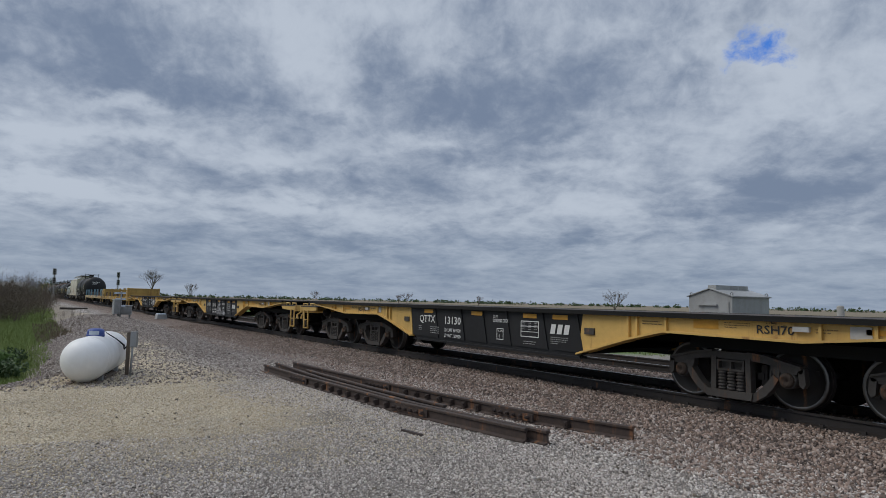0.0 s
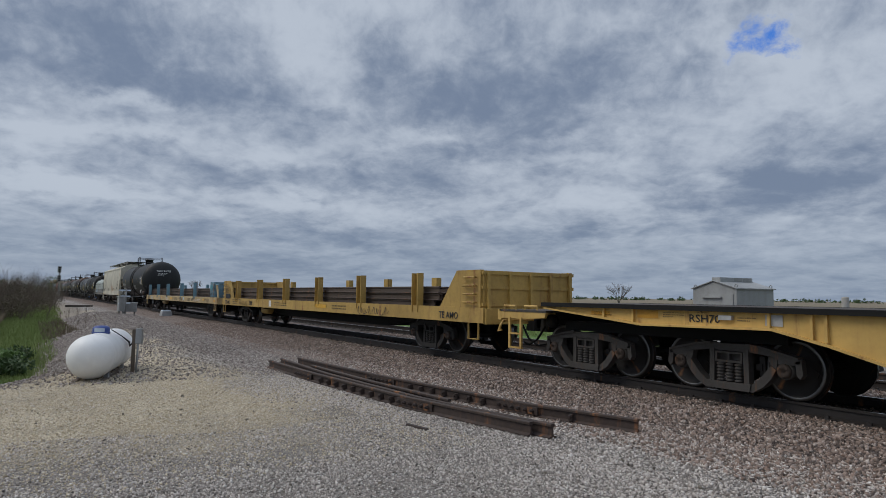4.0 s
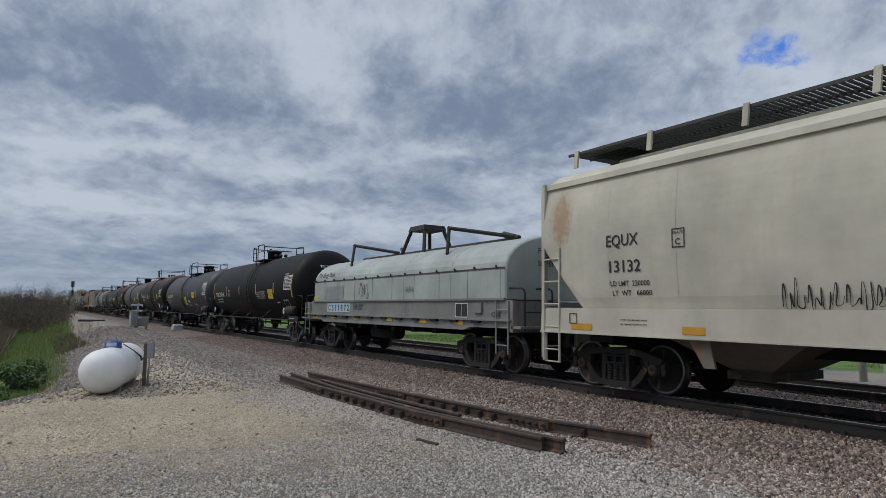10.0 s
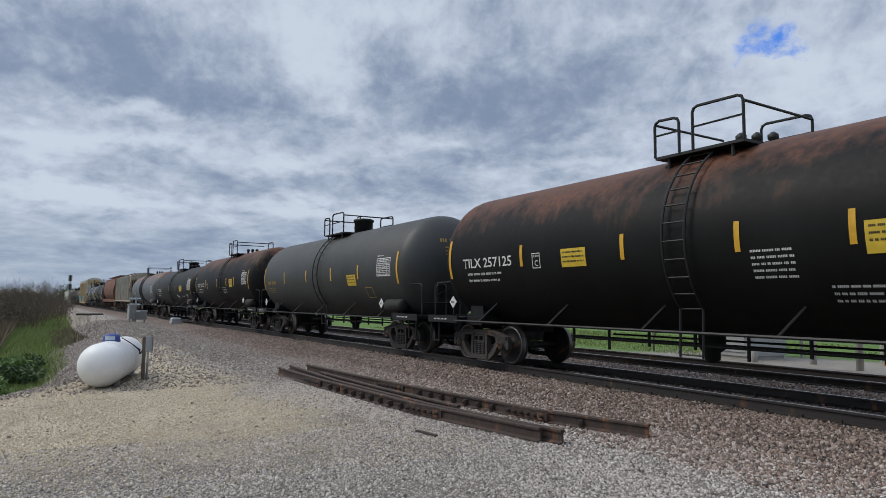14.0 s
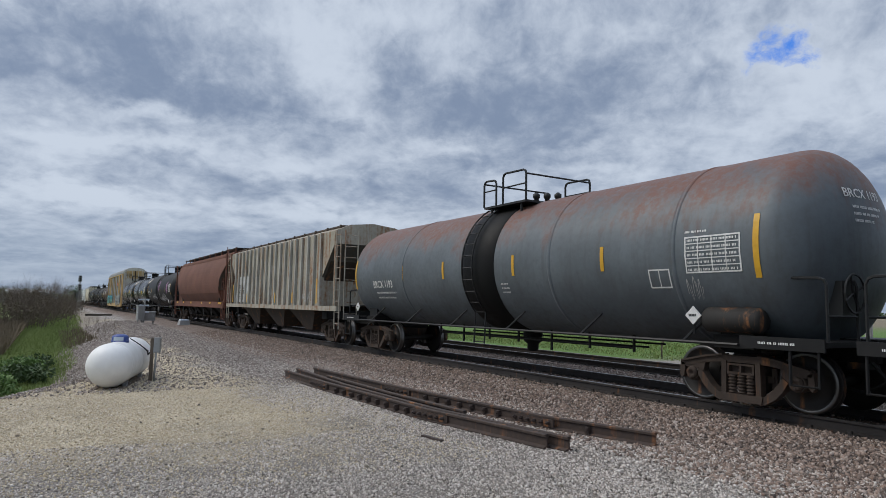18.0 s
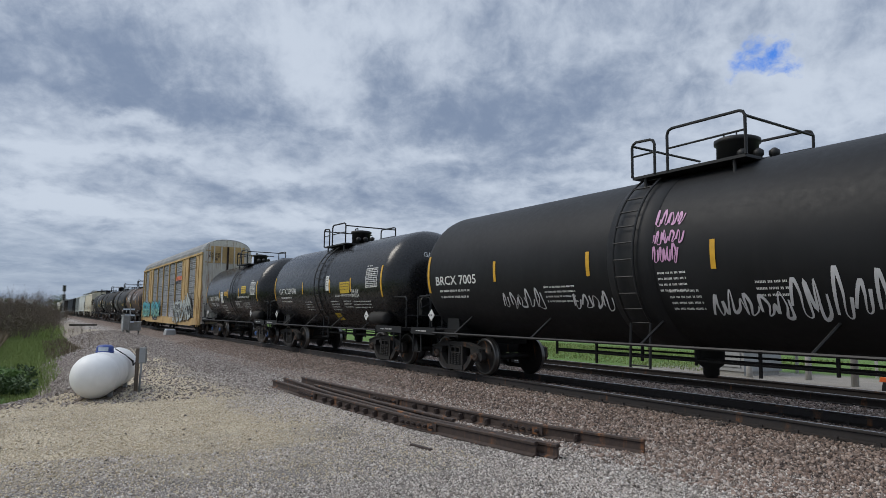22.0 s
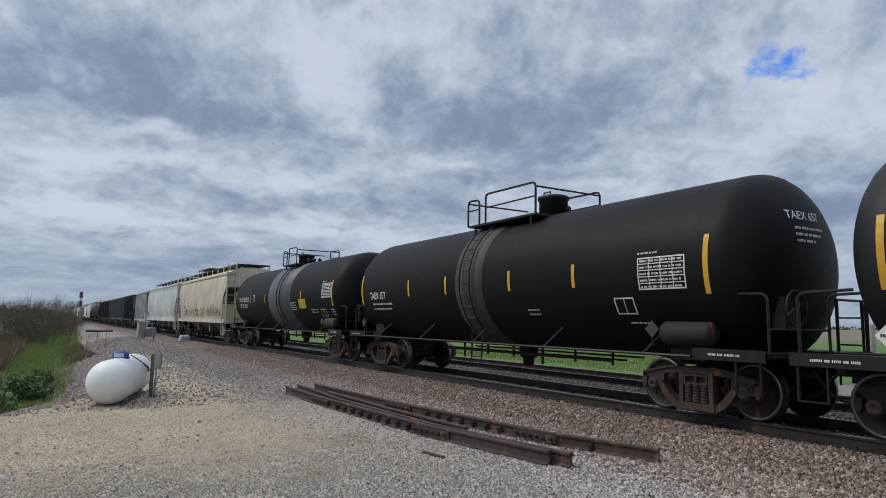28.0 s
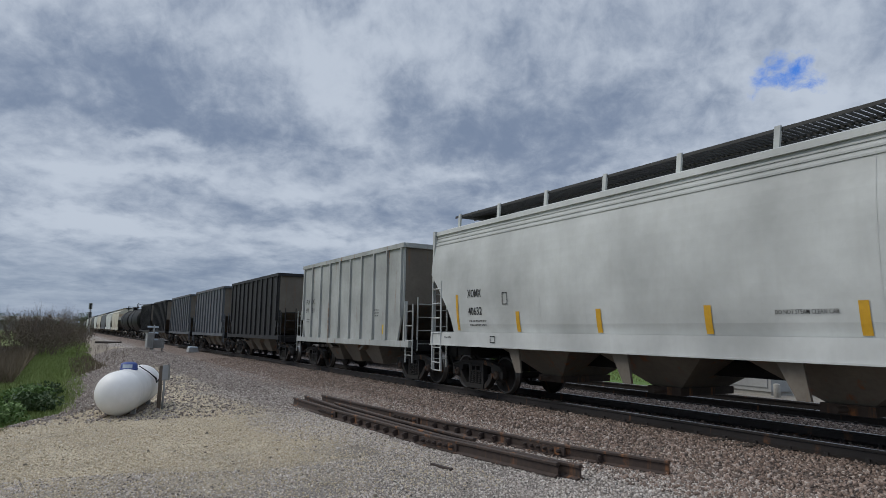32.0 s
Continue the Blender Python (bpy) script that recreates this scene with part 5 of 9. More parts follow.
def end_rail(car, x, d, mat="railing"):
    """Bent hand rails over an end platform."""
    for y in (-1.35, -0.55):
        part("end_handrail", tube(B(), [(x, y, 1.05), (x, y, 1.88), (x - d * 0.03, y, 1.95), (x - d * 0.10, y, 1.98), (x - d * 0.75, y, 2.00)], 0.022, 6), M[mat], car)
    part("cross_rail", tube(B(), [(x, -1.35, 1.45), (x, -0.55, 1.45)], 0.018, 6), M[mat], car)
    part("end_handrail", tube(B(), [(x, 0.55, 1.05), (x, 0.55, 1.95), (x, 1.35, 1.95), (x, 1.35, 1.05)], 0.022, 6), M[mat], car)


def brake_wheel(car, x, y, z, d, mat="railing"):
    bm = B()
    pts = [(x + d * 0.08, y + 0.28 * math.cos(a), z + 0.28 * math.sin(a)) for a in [i * math.tau / 16 for i in range(17)]]
    tube(bm, pts, 0.018, 5)
    for i in range(4):
        a = i * math.tau / 4 + 0.4
        rod(bm, (x + d * 0.05, y, z), (x + d * 0.08, y + 0.27 * math.cos(a), z + 0.27 * math.sin(a)), 0.015, 5)
    bx(bm, min(x, x - d * 0.2), max(x, x - d * 0.2), y - 0.18, y + 0.18, z - 0.35, z + 0.18)
    part("brake_wheel", bm, M[mat], car)


def stirrup(car, x, y, mat="black"):
    bm = B()
    tube(bm, [(x - 0.2, y, 1.05), (x - 0.2, y, 0.48), (x + 0.2, y, 0.48), (x + 0.2, y, 1.05)], 0.02, 6)
    part("step", bm, M[mat], car)


def car_root(name, label, category, s, group="train"):
    ob = thing(name, label, category, group, at=pose(s, TRACK_Y, 0))
    MOVING.append((ob, s))
    return ob


TRACK_Y = 10.45

# ---------------------------------------------------------------- tank cars
def tank_car(s, tc, radius=1.62, zc=2.52, over=1.35, shell="black", label="black tank car", mark="", small="", text="white",
             band=None, iron="iron", caps="iron_brown", marks=(), dome="black", placard="", seed=1, jacket_rings=(), near=True, head_text=True,
             lad=0.1, dome_x=0.3, plat=(-0.6, 1.25), strips=(), text_z=None, text_w=1.9, panel_at=None, text_x=0.92, sub="", plate=(), far_in=0.0):
    """A tank car about its middle; tc: distance of the truck centres."""
    car = car_root("tank_car", label, "tank car", s)
    h = tc / 2
    L = h + 0.82                 # half length of the shell
    rnd = random.Random(seed)
    bm = B()
    n = 48 if near else 24
    prof = []
    depth, tang = 0.50 * radius, L - 0.40            # dished heads beyond the weld line
    for i in range(11):
        a = math.pi / 2 * i / 10
        prof.append((-tang - depth * math.cos(a), max(0.03, radius * math.sin(a) ** 0.94)))
    tang += 0.27
    full = [(u - 0.05 + far_in, r) for u, r in prof] + [(-u + 0.27, r) for u, r in prof[::-1]]
    turned(bm, full, "x", n, (0, 0, zc))
    part("tank_shell", bm, M[shell], car)
    side = round_side(radius, zc)
    for x in jacket_rings:
        ring = B()
        turned(ring, [(x - 0.05, radius * 0.99), (x - 0.04, radius + 0.012), (x + 0.04, radius + 0.012), (x + 0.05, radius * 0.99)], "x", n, (0, 0, zc))
        part("jacket_ring", ring, M[shell], car)
    if band:
        ring = B()
        turned(ring, [(band[0], radius * 0.99), (band[0] + 0.02, radius + 0.02), (band[1] - 0.02, radius + 0.02), (band[1], radius * 0.99)], "x", n, (0, 0, zc))
        part("centre_band", ring, M[band[2]], car)
    # ends: stub sill, saddle, platform
    for d in (-1, 1):
        sill = B()
        x0, x1 = sorted((d * (h - 1.3), d * (h + over + 0.05)))
        bx(sill, x0, x1, -0.22, 0.22, 0.78, 1.12)
        bx(sill, d * h - 0.35, d * h + 0.35, -1.25, 1.25, 0.92, 1.12)
        part("stub_sill", sill, M["under"], car)
        sad = B()
        prism(sad, [(d * h - 0.30, 1.05), (d * h + 0.30, 1.05), (d * h + 0.22, zc - 0.9), (d * h - 0.22, zc - 0.9)], -1.15, 1.15)
        part("saddle", sad, M["black"], car)
        if near:
            deck_ = B()
            x0, x1 = sorted((d * (h + 0.30), d * (h + over)))
            bx(deck_, x0, x1, -1.52, 1.52, 1.02, 1.10)
            bx(deck_, x0, x1, -1.54, -1.50, 0.96, 1.14)
            part("end_platform", deck_, M["black"], car)
            part("stencil", on(flat_side(1.545), bars(min(x0, x1) + 0.3, 1.07, [abs(x1 - x0) * 0.45], 0.05)), M["white"], car)
            end_rail(car, d * (h + over - 0.05), d)
            stirrup(car, d * (h + over - 0.30), -1.50)
            ladder(car, d * (h + over - 0.30), 1.50, 0.5, 1.9)
        coupler(car, d * (h + over), d)
        truck(car, s, d * h, iron, caps, near)
    if near:
        brake_wheel(car, h + over - 0.12, -0.62, 1.78, 1)
        # side walk bars and their brackets
        walk_bar = B()
        z = zc - radius * 0.94
        y = -radius * 0.98
        rod(walk_bar, (-h - 0.3, y, z), (h + 0.3, y, z), 0.028, 6)
        rod(walk_bar, (-h - 0.3, -y, z), (h + 0.3, -y, z), 0.035, 6)
        part("side_rail", walk_bar, M["railing"], car)
        k = max(4, int(tc / 2.2))
        for i in range(k):
            x = -h + 0.7 + (tc - 1.4) * i / (k - 1)
            br = B()
            rod(br, (x, y + 0.01, z), (x + 0.20, -radius * 0.72, zc - radius * 0.67), 0.024, 6)
            part("bracket", br, M["railing"], car)
        res = B()
        turned(res, [(-0.52, 0.05), (-0.50, 0.15), (-0.44, 0.20), (0.44, 0.20), (0.50, 0.15), (0.52, 0.05)], "x", 16, (h + 0.05, -1.28, 1.36))
        part("air_reservoir", res, M["iron"], car)
        # bottom outlet and heater pipes
        for y_, z_, a_, b_ in ((-0.25, 0.76, -0.55, 0.62), (0.40, 0.80, -0.45, 0.60), (-0.52, 0.74, -0.50, 0.60)):
            part("heater_pipe", rod(B(), (h * a_, y_, z_), (h * b_, y_, z_), 0.022, 6), M["under"], car)
        for i in range(7):
            x = -h * 0.5 + h * 1.1 * i / 6
            part("pipe_hanger", bx(B(), x - 0.022, x + 0.022, -0.54, -0.50, 0.66 - 0.12 * (i % 3 == 1), zc - radius + 0.10), M["under"], car)
        out = B()
        turned(out, [(0.42, 0.09), (0.48, 0.14), (0.60, 0.14), (0.66, 0.22), (0.80, 0.24), (0.95, 0.24)], "z", 14, (0.25, 0, 0))
        part("outlet_valve", out, M["under"], car)
    # dome, platform, railing
    top = zc + radius
    if dome_x is not None:
        dm = turned(B(), [(top - 0.12, 0.35), (top + 0.38, 0.35), (top + 0.40, 0.39), (top + 0.47, 0.39), (top + 0.50, 0.33), (top + 0.53, 0.10)], "z", 24, (dome_x, 0, 0))
        dome_ = part("dome_housing", dm, M[dome], car)
        if near:
            part("dome_handle", tube(B(), [(dome_x - 0.12, -0.2, top + 0.47), (dome_x - 0.12, -0.2, top + 0.58), (dome_x + 0.12, -0.2, top + 0.58), (dome_x + 0.12, -0.2, top + 0.47)], 0.015, 5), M["railing"], dome_)
    pa, pb = plat
    py = 1.02
    for y in (-1, 1):
        pl = B()
        bx(pl, pa, pb, min(y * 0.42, y * py), max(y * 0.42, y * py), top - 0.12, top - 0.07)
        for x in (pa + 0.25, pb - 0.25):
            part("platform_leg", rod(B(), (x, y * 0.95, top - 0.10), (x, y * 0.95, zc + math.sqrt(max(0.01, radius ** 2 - 0.95 ** 2)) - 0.02), 0.03, 6), M["railing"], car)
        part("dome_platform", pl, M["railing"], car)
        zt = top + 0.72
        for u0, u1, zz in ((pa, pa + 0.52, zt - 0.13), (pa + 0.80, pb, zt - 0.05)):
            if y > 0 and u0 == pa:
                continue
            part("railing_hoop", tube(B(), [(u0, y * py, top - 0.08), (u0, y * py, zz - 0.10), (u0 + 0.03, y * py, zz - 0.03), (u0 + 0.10, y * py, zz), (u1 - 0.10, y * py, zz - 0.02), (u1 - 0.03, y * py, zz - 0.05), (u1, y * py, zz - 0.12), (u1, y * py, top - 0.08)], 0.026, 6), M["railing"], car)
            part("mid_rail", tube(B(), [(u0, y * py, top + 0.32), (u1, y * py, top + 0.32)], 0.018, 6), M["railing"], car)
    part("end_bar", tube(B(), [(pb, -py, zt - 0.17), (pb, py, zt - 0.17)], 0.024, 6), M["railing"], car)
    part("end_bar", tube(B(), [(pa, -py, zt - 0.19), (pa, py, zt - 0.19)], 0.024, 6), M["railing"], car)
    if near:
        for k in range(3):
            vv = turned(B(), [(top - 0.06, 0.06), (top + 0.08, 0.06), (top + 0.12, 0.09), (top + 0.19, 0.09), (top + 0.24, 0.03)], "z", 10, (pb - 0.55 + 0.17 * k, -0.25 + 0.2 * k, 0))
            part("valve", vv, M["railing"], car)
    angs = [math.radians(a) for a in range(-42, 59, 5)]
    rr = radius + 0.10
    for x in (lad - 0.22, lad + 0.22):
        pts = [(x, -rr * math.cos(a), zc + rr * math.sin(a)) for a in angs]
        part("ladder_rail", tube(B(), [(x, pts[0][1] - 0.03, 0.60)] + pts, 0.022, 6), M["railing"], car)
    for i in range(0, len(angs), 2):
        a = angs[i]
        part("rung", rod(B(), (lad - 0.22, -rr * math.cos(a), zc + rr * math.sin(a)), (lad + 0.22, -rr * math.cos(a), zc + rr * math.sin(a)), 0.015, 6), M["railing"], car)
    for z in (0.64, 1.0):
        part("rung", rod(B(), (lad - 0.22, -rr * math.cos(angs[0]) - 0.02, z), (lad + 0.22, -rr * math.cos(angs[0]) - 0.02, z), 0.015, 6), M["railing"], car)
    if not near:
        return car
    # marks
    for x in strips:
        part("reflector_strip", on(side, slab(B(), x - 0.045, x + 0.045, zc - 0.30, zc + 0.16, 4)), M["yellow_mark"], car)
    for x in (-L + 0.33 + far_in * 0.6, L - 0.18):
        part("reflector_strip", on(side, slab(B(), x - 0.048, x + 0.048, zc - 0.50, zc + 0.45, 8)), M["yellow_mark"], car)
    tz = (zc - 0.42) if text_z is None else text_z
    if mark:
        part("lettering", on(side, words(mark, 0.31, -L + text_x, tz, fit=text_w)), M[text], car)
        if sub:
            part("lettering", on(side, words(sub, 0.125, -L + text_x + 0.05, tz - 0.22, fit=1.6)), M[text], car)
        else:
            part("stencil", on(side, bars(-L + text_x + 0.15, tz - 0.12, [1.35, 1.25], 0.075, 0.075)), M[text], car)
    if plate:
        part("plate_mark", on(side, frame_box(plate[0], plate[0] + 0.25, plate[1], plate[1] + 0.32, 0.018)), M[text], car)
        part("lettering", on(side, words("PLATE", 0.062, plate[0] + 0.03, plate[1] + 0.23, fit=0.19)), M[text], car)
        part("lettering", on(side, words("C", 0.17, plate[0] + 0.07, plate[1] + 0.05)), M[text], car)
    if panel_at:
        x0, x1, z0, z1 = panel_at
        part("data_panel", on(side, frame_box(x0, x1, z0, z1, 0.025, 4, 5)), M["white"], car)
        part("stencil", on(side, bars(x0 + 0.05, z1 - 0.04, [x1 - x0 - 0.1] * 5, (z1 - z0) / 5 * 0.45, (z1 - z0) / 5 * 0.55)), M["white"], car)
        part("stencil", on(side, bars(x0, z1 + 0.10, [(x1 - x0) * 0.45], 0.05)), M["white"], car)
    if head_text:
        hd = lambda u, v, off=0.012: (tang + off + depth * math.sqrt(max(0.0, 1 - ((u * u + (v - zc) ** 2) / radius ** 2) ** (1 / 0.94))), u, v)
        part("lettering", on(hd, words(mark or "0000", 0.20, -0.55, zc + 0.72)) if mark else on(hd, bars(-0.55, zc + 0.85, [1.0], 0.16)), M[text], car)
        part("stencil", on(hd, bars(-0.42, zc + 0.60, [0.8, 0.7, 0.5], 0.06)), M[text], car)
    for kind, *a in marks:
        if kind == "bars":
            part("stencil", on(side, bars(a[0], a[1], [a[2]] * a[3], a[4] if len(a) > 4 else 0.05)), M[text], car)
        elif kind == "text":
            part("lettering", on(side, words(a[0], a[3], a[1], a[2])), M[a[4] if len(a) > 4 else text], car)
        elif kind == "plate":
            bmq = B()
            slab(bmq, a[0], a[0] + a[2], a[1], a[1] + a[3], 4)
            part("placard", on(side, bmq), M[a[4]], car)
            part("stencil", on(side, bars(a[0] + 0.05, a[1] + a[3] - 0.05, [a[2] - 0.1] * max(1, int(a[3] / 0.11)), 0.045), 0.013), M["ink"], car)
        elif kind == "box":
            part("stencil", on(side, frame_box(a[0], a[0] + a[2], a[1], a[1] + a[3], 0.025, a[4] if len(a) > 4 else 0)), M[text], car)
        elif kind == "spray":
            part("graffiti", on(side, scribble(a[0], a[1], a[2], a[3], a[4], a[6] if len(a) > 6 else 0.06, a[7] if len(a) > 7 else 5), 0.012), M[a[5]], car)
    # hazard diamonds in their holders at both ends
    for x, z in ((h - 0.55, zc - 1.08), (-L + 0.30, zc - 1.08)):
        dmd = B()
        y, q = -radius * 0.93, 0.15
        v = [dmd.verts.new(p) for p in ((x, y, z - q), (x + q, y, z), (x, y, z + q), (x - q, y, z),
                                        (x, y + 0.02, z - q), (x + q, y + 0.02, z), (x, y + 0.02, z + q), (x - q, y + 0.02, z))]
        dmd.faces.new(v[:4]), dmd.faces.new(v[4:][::-1])
        for i in range(4):
            dmd.faces.new((v[i], v[4 + i], v[4 + (i + 1) % 4], v[(i + 1) % 4]))
        sign = part("hazard_diamond", dmd, M[placard or "white"], car)
        if not placard:
            part("stencil", on(flat_side(-y + 0.002), bars(x - 0.075, z + 0.03, [0.15], 0.06)), M["ink"], sign)
        part("diamond_holder", rod(B(), (x, y + 0.03, z - 0.3), (x, y + 0.03, z + 0.1), 0.02, 5), M["black"], sign)
    return car


# ---------------------------------------------------------------- hoppers
def bay(bm, x0, x1, z0, z1, w0, w1, lip=0.35):
    """A tapering discharge bay."""
    xm = (x0 + x1) / 2
    top = [(x0, -w0, z1), (x1, -w0, z1), (x1, w0, z1), (x0, w0, z1)]
    bot = [(xm - lip, -w1, z0), (xm + lip, -w1, z0), (xm + lip, w1, z0), (xm - lip, w1, z0)]
    a, b = [bm.verts.new(p) for p in top], [bm.verts.new(p) for p in bot]
    bm.faces.new(a), bm.faces.new(b[::-1])
    for i in range(4):
        bm.faces.new((a[i], b[i], b[(i + 1) % 4], a[(i + 1) % 4]))


def roofwalk(car, L, z, w, mat, n, grate="walk_grey"):
    bm = B()
    k = int(L * 2 / 0.105)
    for i in range(k):
        x = -L + 2 * L * (i + 0.5) / k
        bx(bm, x - 0.027, x + 0.027, -w, w, z, z + 0.028)
    for y in (-w, -w / 3, w / 3, w):
        bx(bm, -L, L, y - 0.014, y + 0.014, z - 0.02, z + 0.035)
    part("roof_walk", bm, M[grate], car)
    for i in range(n):
        x = -L + 0.25 + (2 * L - 0.5) * i / (n - 1)
        for y0, y1 in ((-w - 0.05, -w), (w, w + 0.05)):
            part("walk_bracket", prism(B(), [(x - 0.06, z - 0.30), (x + 0.04, z - 0.30), (x + 0.08, z + 0.06), (x - 0.02, z + 0.06)], y0, y1), M[mat], car)


def covered_hopper(s, tc, half_len, body, label, eave=4.12, roof=4.5, sill=(1.09, 1.55), half=1.58, cut=1.75, cut_z=2.75, bulge=0.06, bays=4, mark=(),
                   walk_z=4.78, text="ink", iron="iron", near=True, seed=1, sill_mat=None, seams=(), dark="shade", marks=(), top_in=0.10, edge=None, tuck=None, end_sheet=False, cover=None, beads=0, slope="slope_shaded"):
    """A smooth-sided covered hopper about its middle."""
    car = car_root("covered_hopper", label, "hopper car", s)
    L = half_len
    bm = B()
    stations = []
    sect = [(half - 0.04, sill[1] - 0.05), (half + bulge * 0.6, 2.3), (half + bulge, 2.9), (half + bulge * 0.5, 3.6), (half - top_in * 0.6, eave - 0.15), (half - top_in, eave),
            (half * 0.72, eave + (roof - eave) * 0.55), (half * 0.42, eave + (roof - eave) * 0.9), (0, roof)]
    zt, ze, zm = (tuck[0] if tuck else sill[1] + 0.2), eave - 0.04, 2.7          # a smooth bulging side between sill and eave
    curve = [(half + bulge * (1 - 0.8 * ((zm - z) / (zm - zt)) ** 2) if z < zm else half + bulge - (bulge + top_in) * ((z - zm) / (ze - zm)) ** 2.2, z) for z in [zt + (ze - zt) * i / 13 for i in range(14)]]
    sect = [(half - (tuck[1] if tuck else 0.04), sill[1] - 0.05)] + curve + sect[6:]
    edge = edge or [(0, cut_z), (cut, sill[1] - 0.05)]
    xs_ = [-L, -L + 0.02, -L + cut * 0.5, -L + cut, -L + cut + 0.02] + [-L + cut + 0.02 + (2 * L - 2 * cut - 0.04) * i / 6 for i in range(1, 6)] + [L - cut - 0.02, L - cut, L - cut * 0.5, L - 0.02, L]
    xs_ = sorted(set(xs_) | {sg * (L - e_[0]) for e_ in edge for sg in (-1, 1)})
    for x in xs_:
        low = float(np.interp(L - abs(x), [e_[0] for e_ in edge], [e_[1] for e_ in edge]))
        pts = [(y if z >= low else float(np.interp(low, [q_[1] for q_ in sect], [q_[0] for q_ in sect])), max(z, low)) for y, z in sect]
        ringp = [(x, -y, z) for y, z in pts] + [(x, y, z) for y, z in pts[::-1][1:]]
        stations.append(ringp)
    loft(bm, stations)
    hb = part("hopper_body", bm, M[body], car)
    hb.data.materials.append(M[slope])              # dirty undersides of the end slopes, their shade put into the colour
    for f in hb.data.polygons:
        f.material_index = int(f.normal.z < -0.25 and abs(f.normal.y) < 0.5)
    sm = M[sill_mat or body]
    for y in (-1, 1):
        sl = B()
        bx(sl, -L, L, y * (half + 0.03) - 0.05, y * (half + 0.03) + 0.05, sill[0], sill[1], 0.012)
        bx(sl, -L, L, y * (half + 0.01) - 0.09, y * (half + 0.01) + 0.09, sill[0] - 0.03, sill[0])
        part("side_sill", sl, sm, car)
        gut = B()
        bx(gut, -L, L, y * (half - top_in + 0.03) - 0.05, y * (half - top_in + 0.03) + 0.05, eave - 0.13, eave - 0.02, 0.01)
        part("eave_rail", gut, M[body], car)
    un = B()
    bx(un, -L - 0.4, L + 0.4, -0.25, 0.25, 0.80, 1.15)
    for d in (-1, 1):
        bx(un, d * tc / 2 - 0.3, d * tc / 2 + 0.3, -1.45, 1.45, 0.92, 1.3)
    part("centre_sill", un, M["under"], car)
    # slope sheets and end platforms
    for d in (-1, 1):
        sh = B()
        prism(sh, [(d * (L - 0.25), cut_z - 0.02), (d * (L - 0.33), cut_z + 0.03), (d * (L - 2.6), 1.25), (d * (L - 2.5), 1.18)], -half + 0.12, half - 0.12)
        # dark brown sheet; the shade inside the end recess is painted into it
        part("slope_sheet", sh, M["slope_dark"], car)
        if end_sheet:
            xe = d * (L + 0.02)
            part("end_sheet", bx(B(), xe - 0.03, xe + 0.03, -half + 0.25, half - 0.25, sill[0], eave), M[body], car)
            for y in (-1, 1):
                part("end_gusset", prism(B(), [(xe, eave - 0.1)] + [(d * (L - a_), b_) for a_, b_ in edge] + [(xe, sill[1])], y * (half - 0.28) - 0.02, y * (half - 0.28) + 0.02), M[body], car)
            # black disc laid on the sheet, giving the darkness of an opening
            part("end_hole", turned(B(), [(xe + d * 0.031, 0.02), (xe + d * 0.034, 0.17)], "x", 16, (0, -0.55, 1.95)), M["under"], car)
        if near:
            en = B()
            bx(en, d * L - 0.04, d * L + 0.04, -half, half, sill[0], sill[1] + 0.02)
            bx(en, min(d * L, d * (L - 1.5)), max(d * L, d * (L - 1.5)), -half + 0.1, half - 0.1, sill[0] + 0.02, sill[0] + 0.08)
            part("end_sill", en, sm, car)
            for y in (-1, 1):
                ps = B()
                bx(ps, d * (L - 0.02) - 0.04, d * (L - 0.02) + 0.04, y * (half - 0.01) - 0.04, y * (half - 0.01) + 0.04, sill[0] - 0.06, eave)
                part("corner_post", ps, M[body], car)
            ladder(car, d * (L + 0.05), -half + 0.24, 0.55, walk_z if d > 0 else eave - 0.2, "y", 0.46, body)
            ladder(car, d * (L - 0.33), -half - 0.08, 0.5, min(cut_z, 3.0) - 0.1, "x", 0.45, body)
            ladder(car, d * (L + 0.02), half - 0.42, 0.95, roof - 0.1, "y", 0.5, body)
            stirrup(car, d * (L - 0.3), -half - 0.02, body)
            hd = B()
            tube(hd, [(d * (L + 0.06), -half + 0.7, 2.45), (d * (L + 0.06), half - 0.7, 2.40)], 0.02, 6)
            part("grab_iron", hd, M[body], car)
        coupler(car, d * (L + 0.25), d)
        truck(car, s, d * tc / 2, iron, "iron_brown", near)
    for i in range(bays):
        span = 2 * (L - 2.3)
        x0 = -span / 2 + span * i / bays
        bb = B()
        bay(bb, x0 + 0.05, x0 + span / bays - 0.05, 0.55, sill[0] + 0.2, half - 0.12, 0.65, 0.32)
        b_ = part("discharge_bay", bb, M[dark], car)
        if near:
            g = B()
            xm = x0 + span / bays / 2
            bx(g, xm - 0.38, xm + 0.38, -0.75, 0.75, 0.42, 0.56)
            rod(g, (xm, -1.05, 0.50), (xm, 1.05, 0.50), 0.05, 8)
            part("outlet_gate", g, M["iron_brown"], b_)
            rb = B()
            prism(rb, [(xm - 0.55, sill[0]), (xm - 0.15, sill[0]), (xm - 0.05, 0.62), (xm - 0.25, 0.62)], -half + 0.05, -half + 0.10)
            part("bay_gusset", rb, M[dark], b_)
    roofwalk(car, L - 0.1, walk_z, 0.95 if near else 0.6, body, 10)
    tr = B()
    bx(tr, -L + 1.0, L - 1.0, -0.42, 0.42, roof - 0.06, roof + 0.12, 0.03)
    part("hatch_trough", tr, M[body], car)
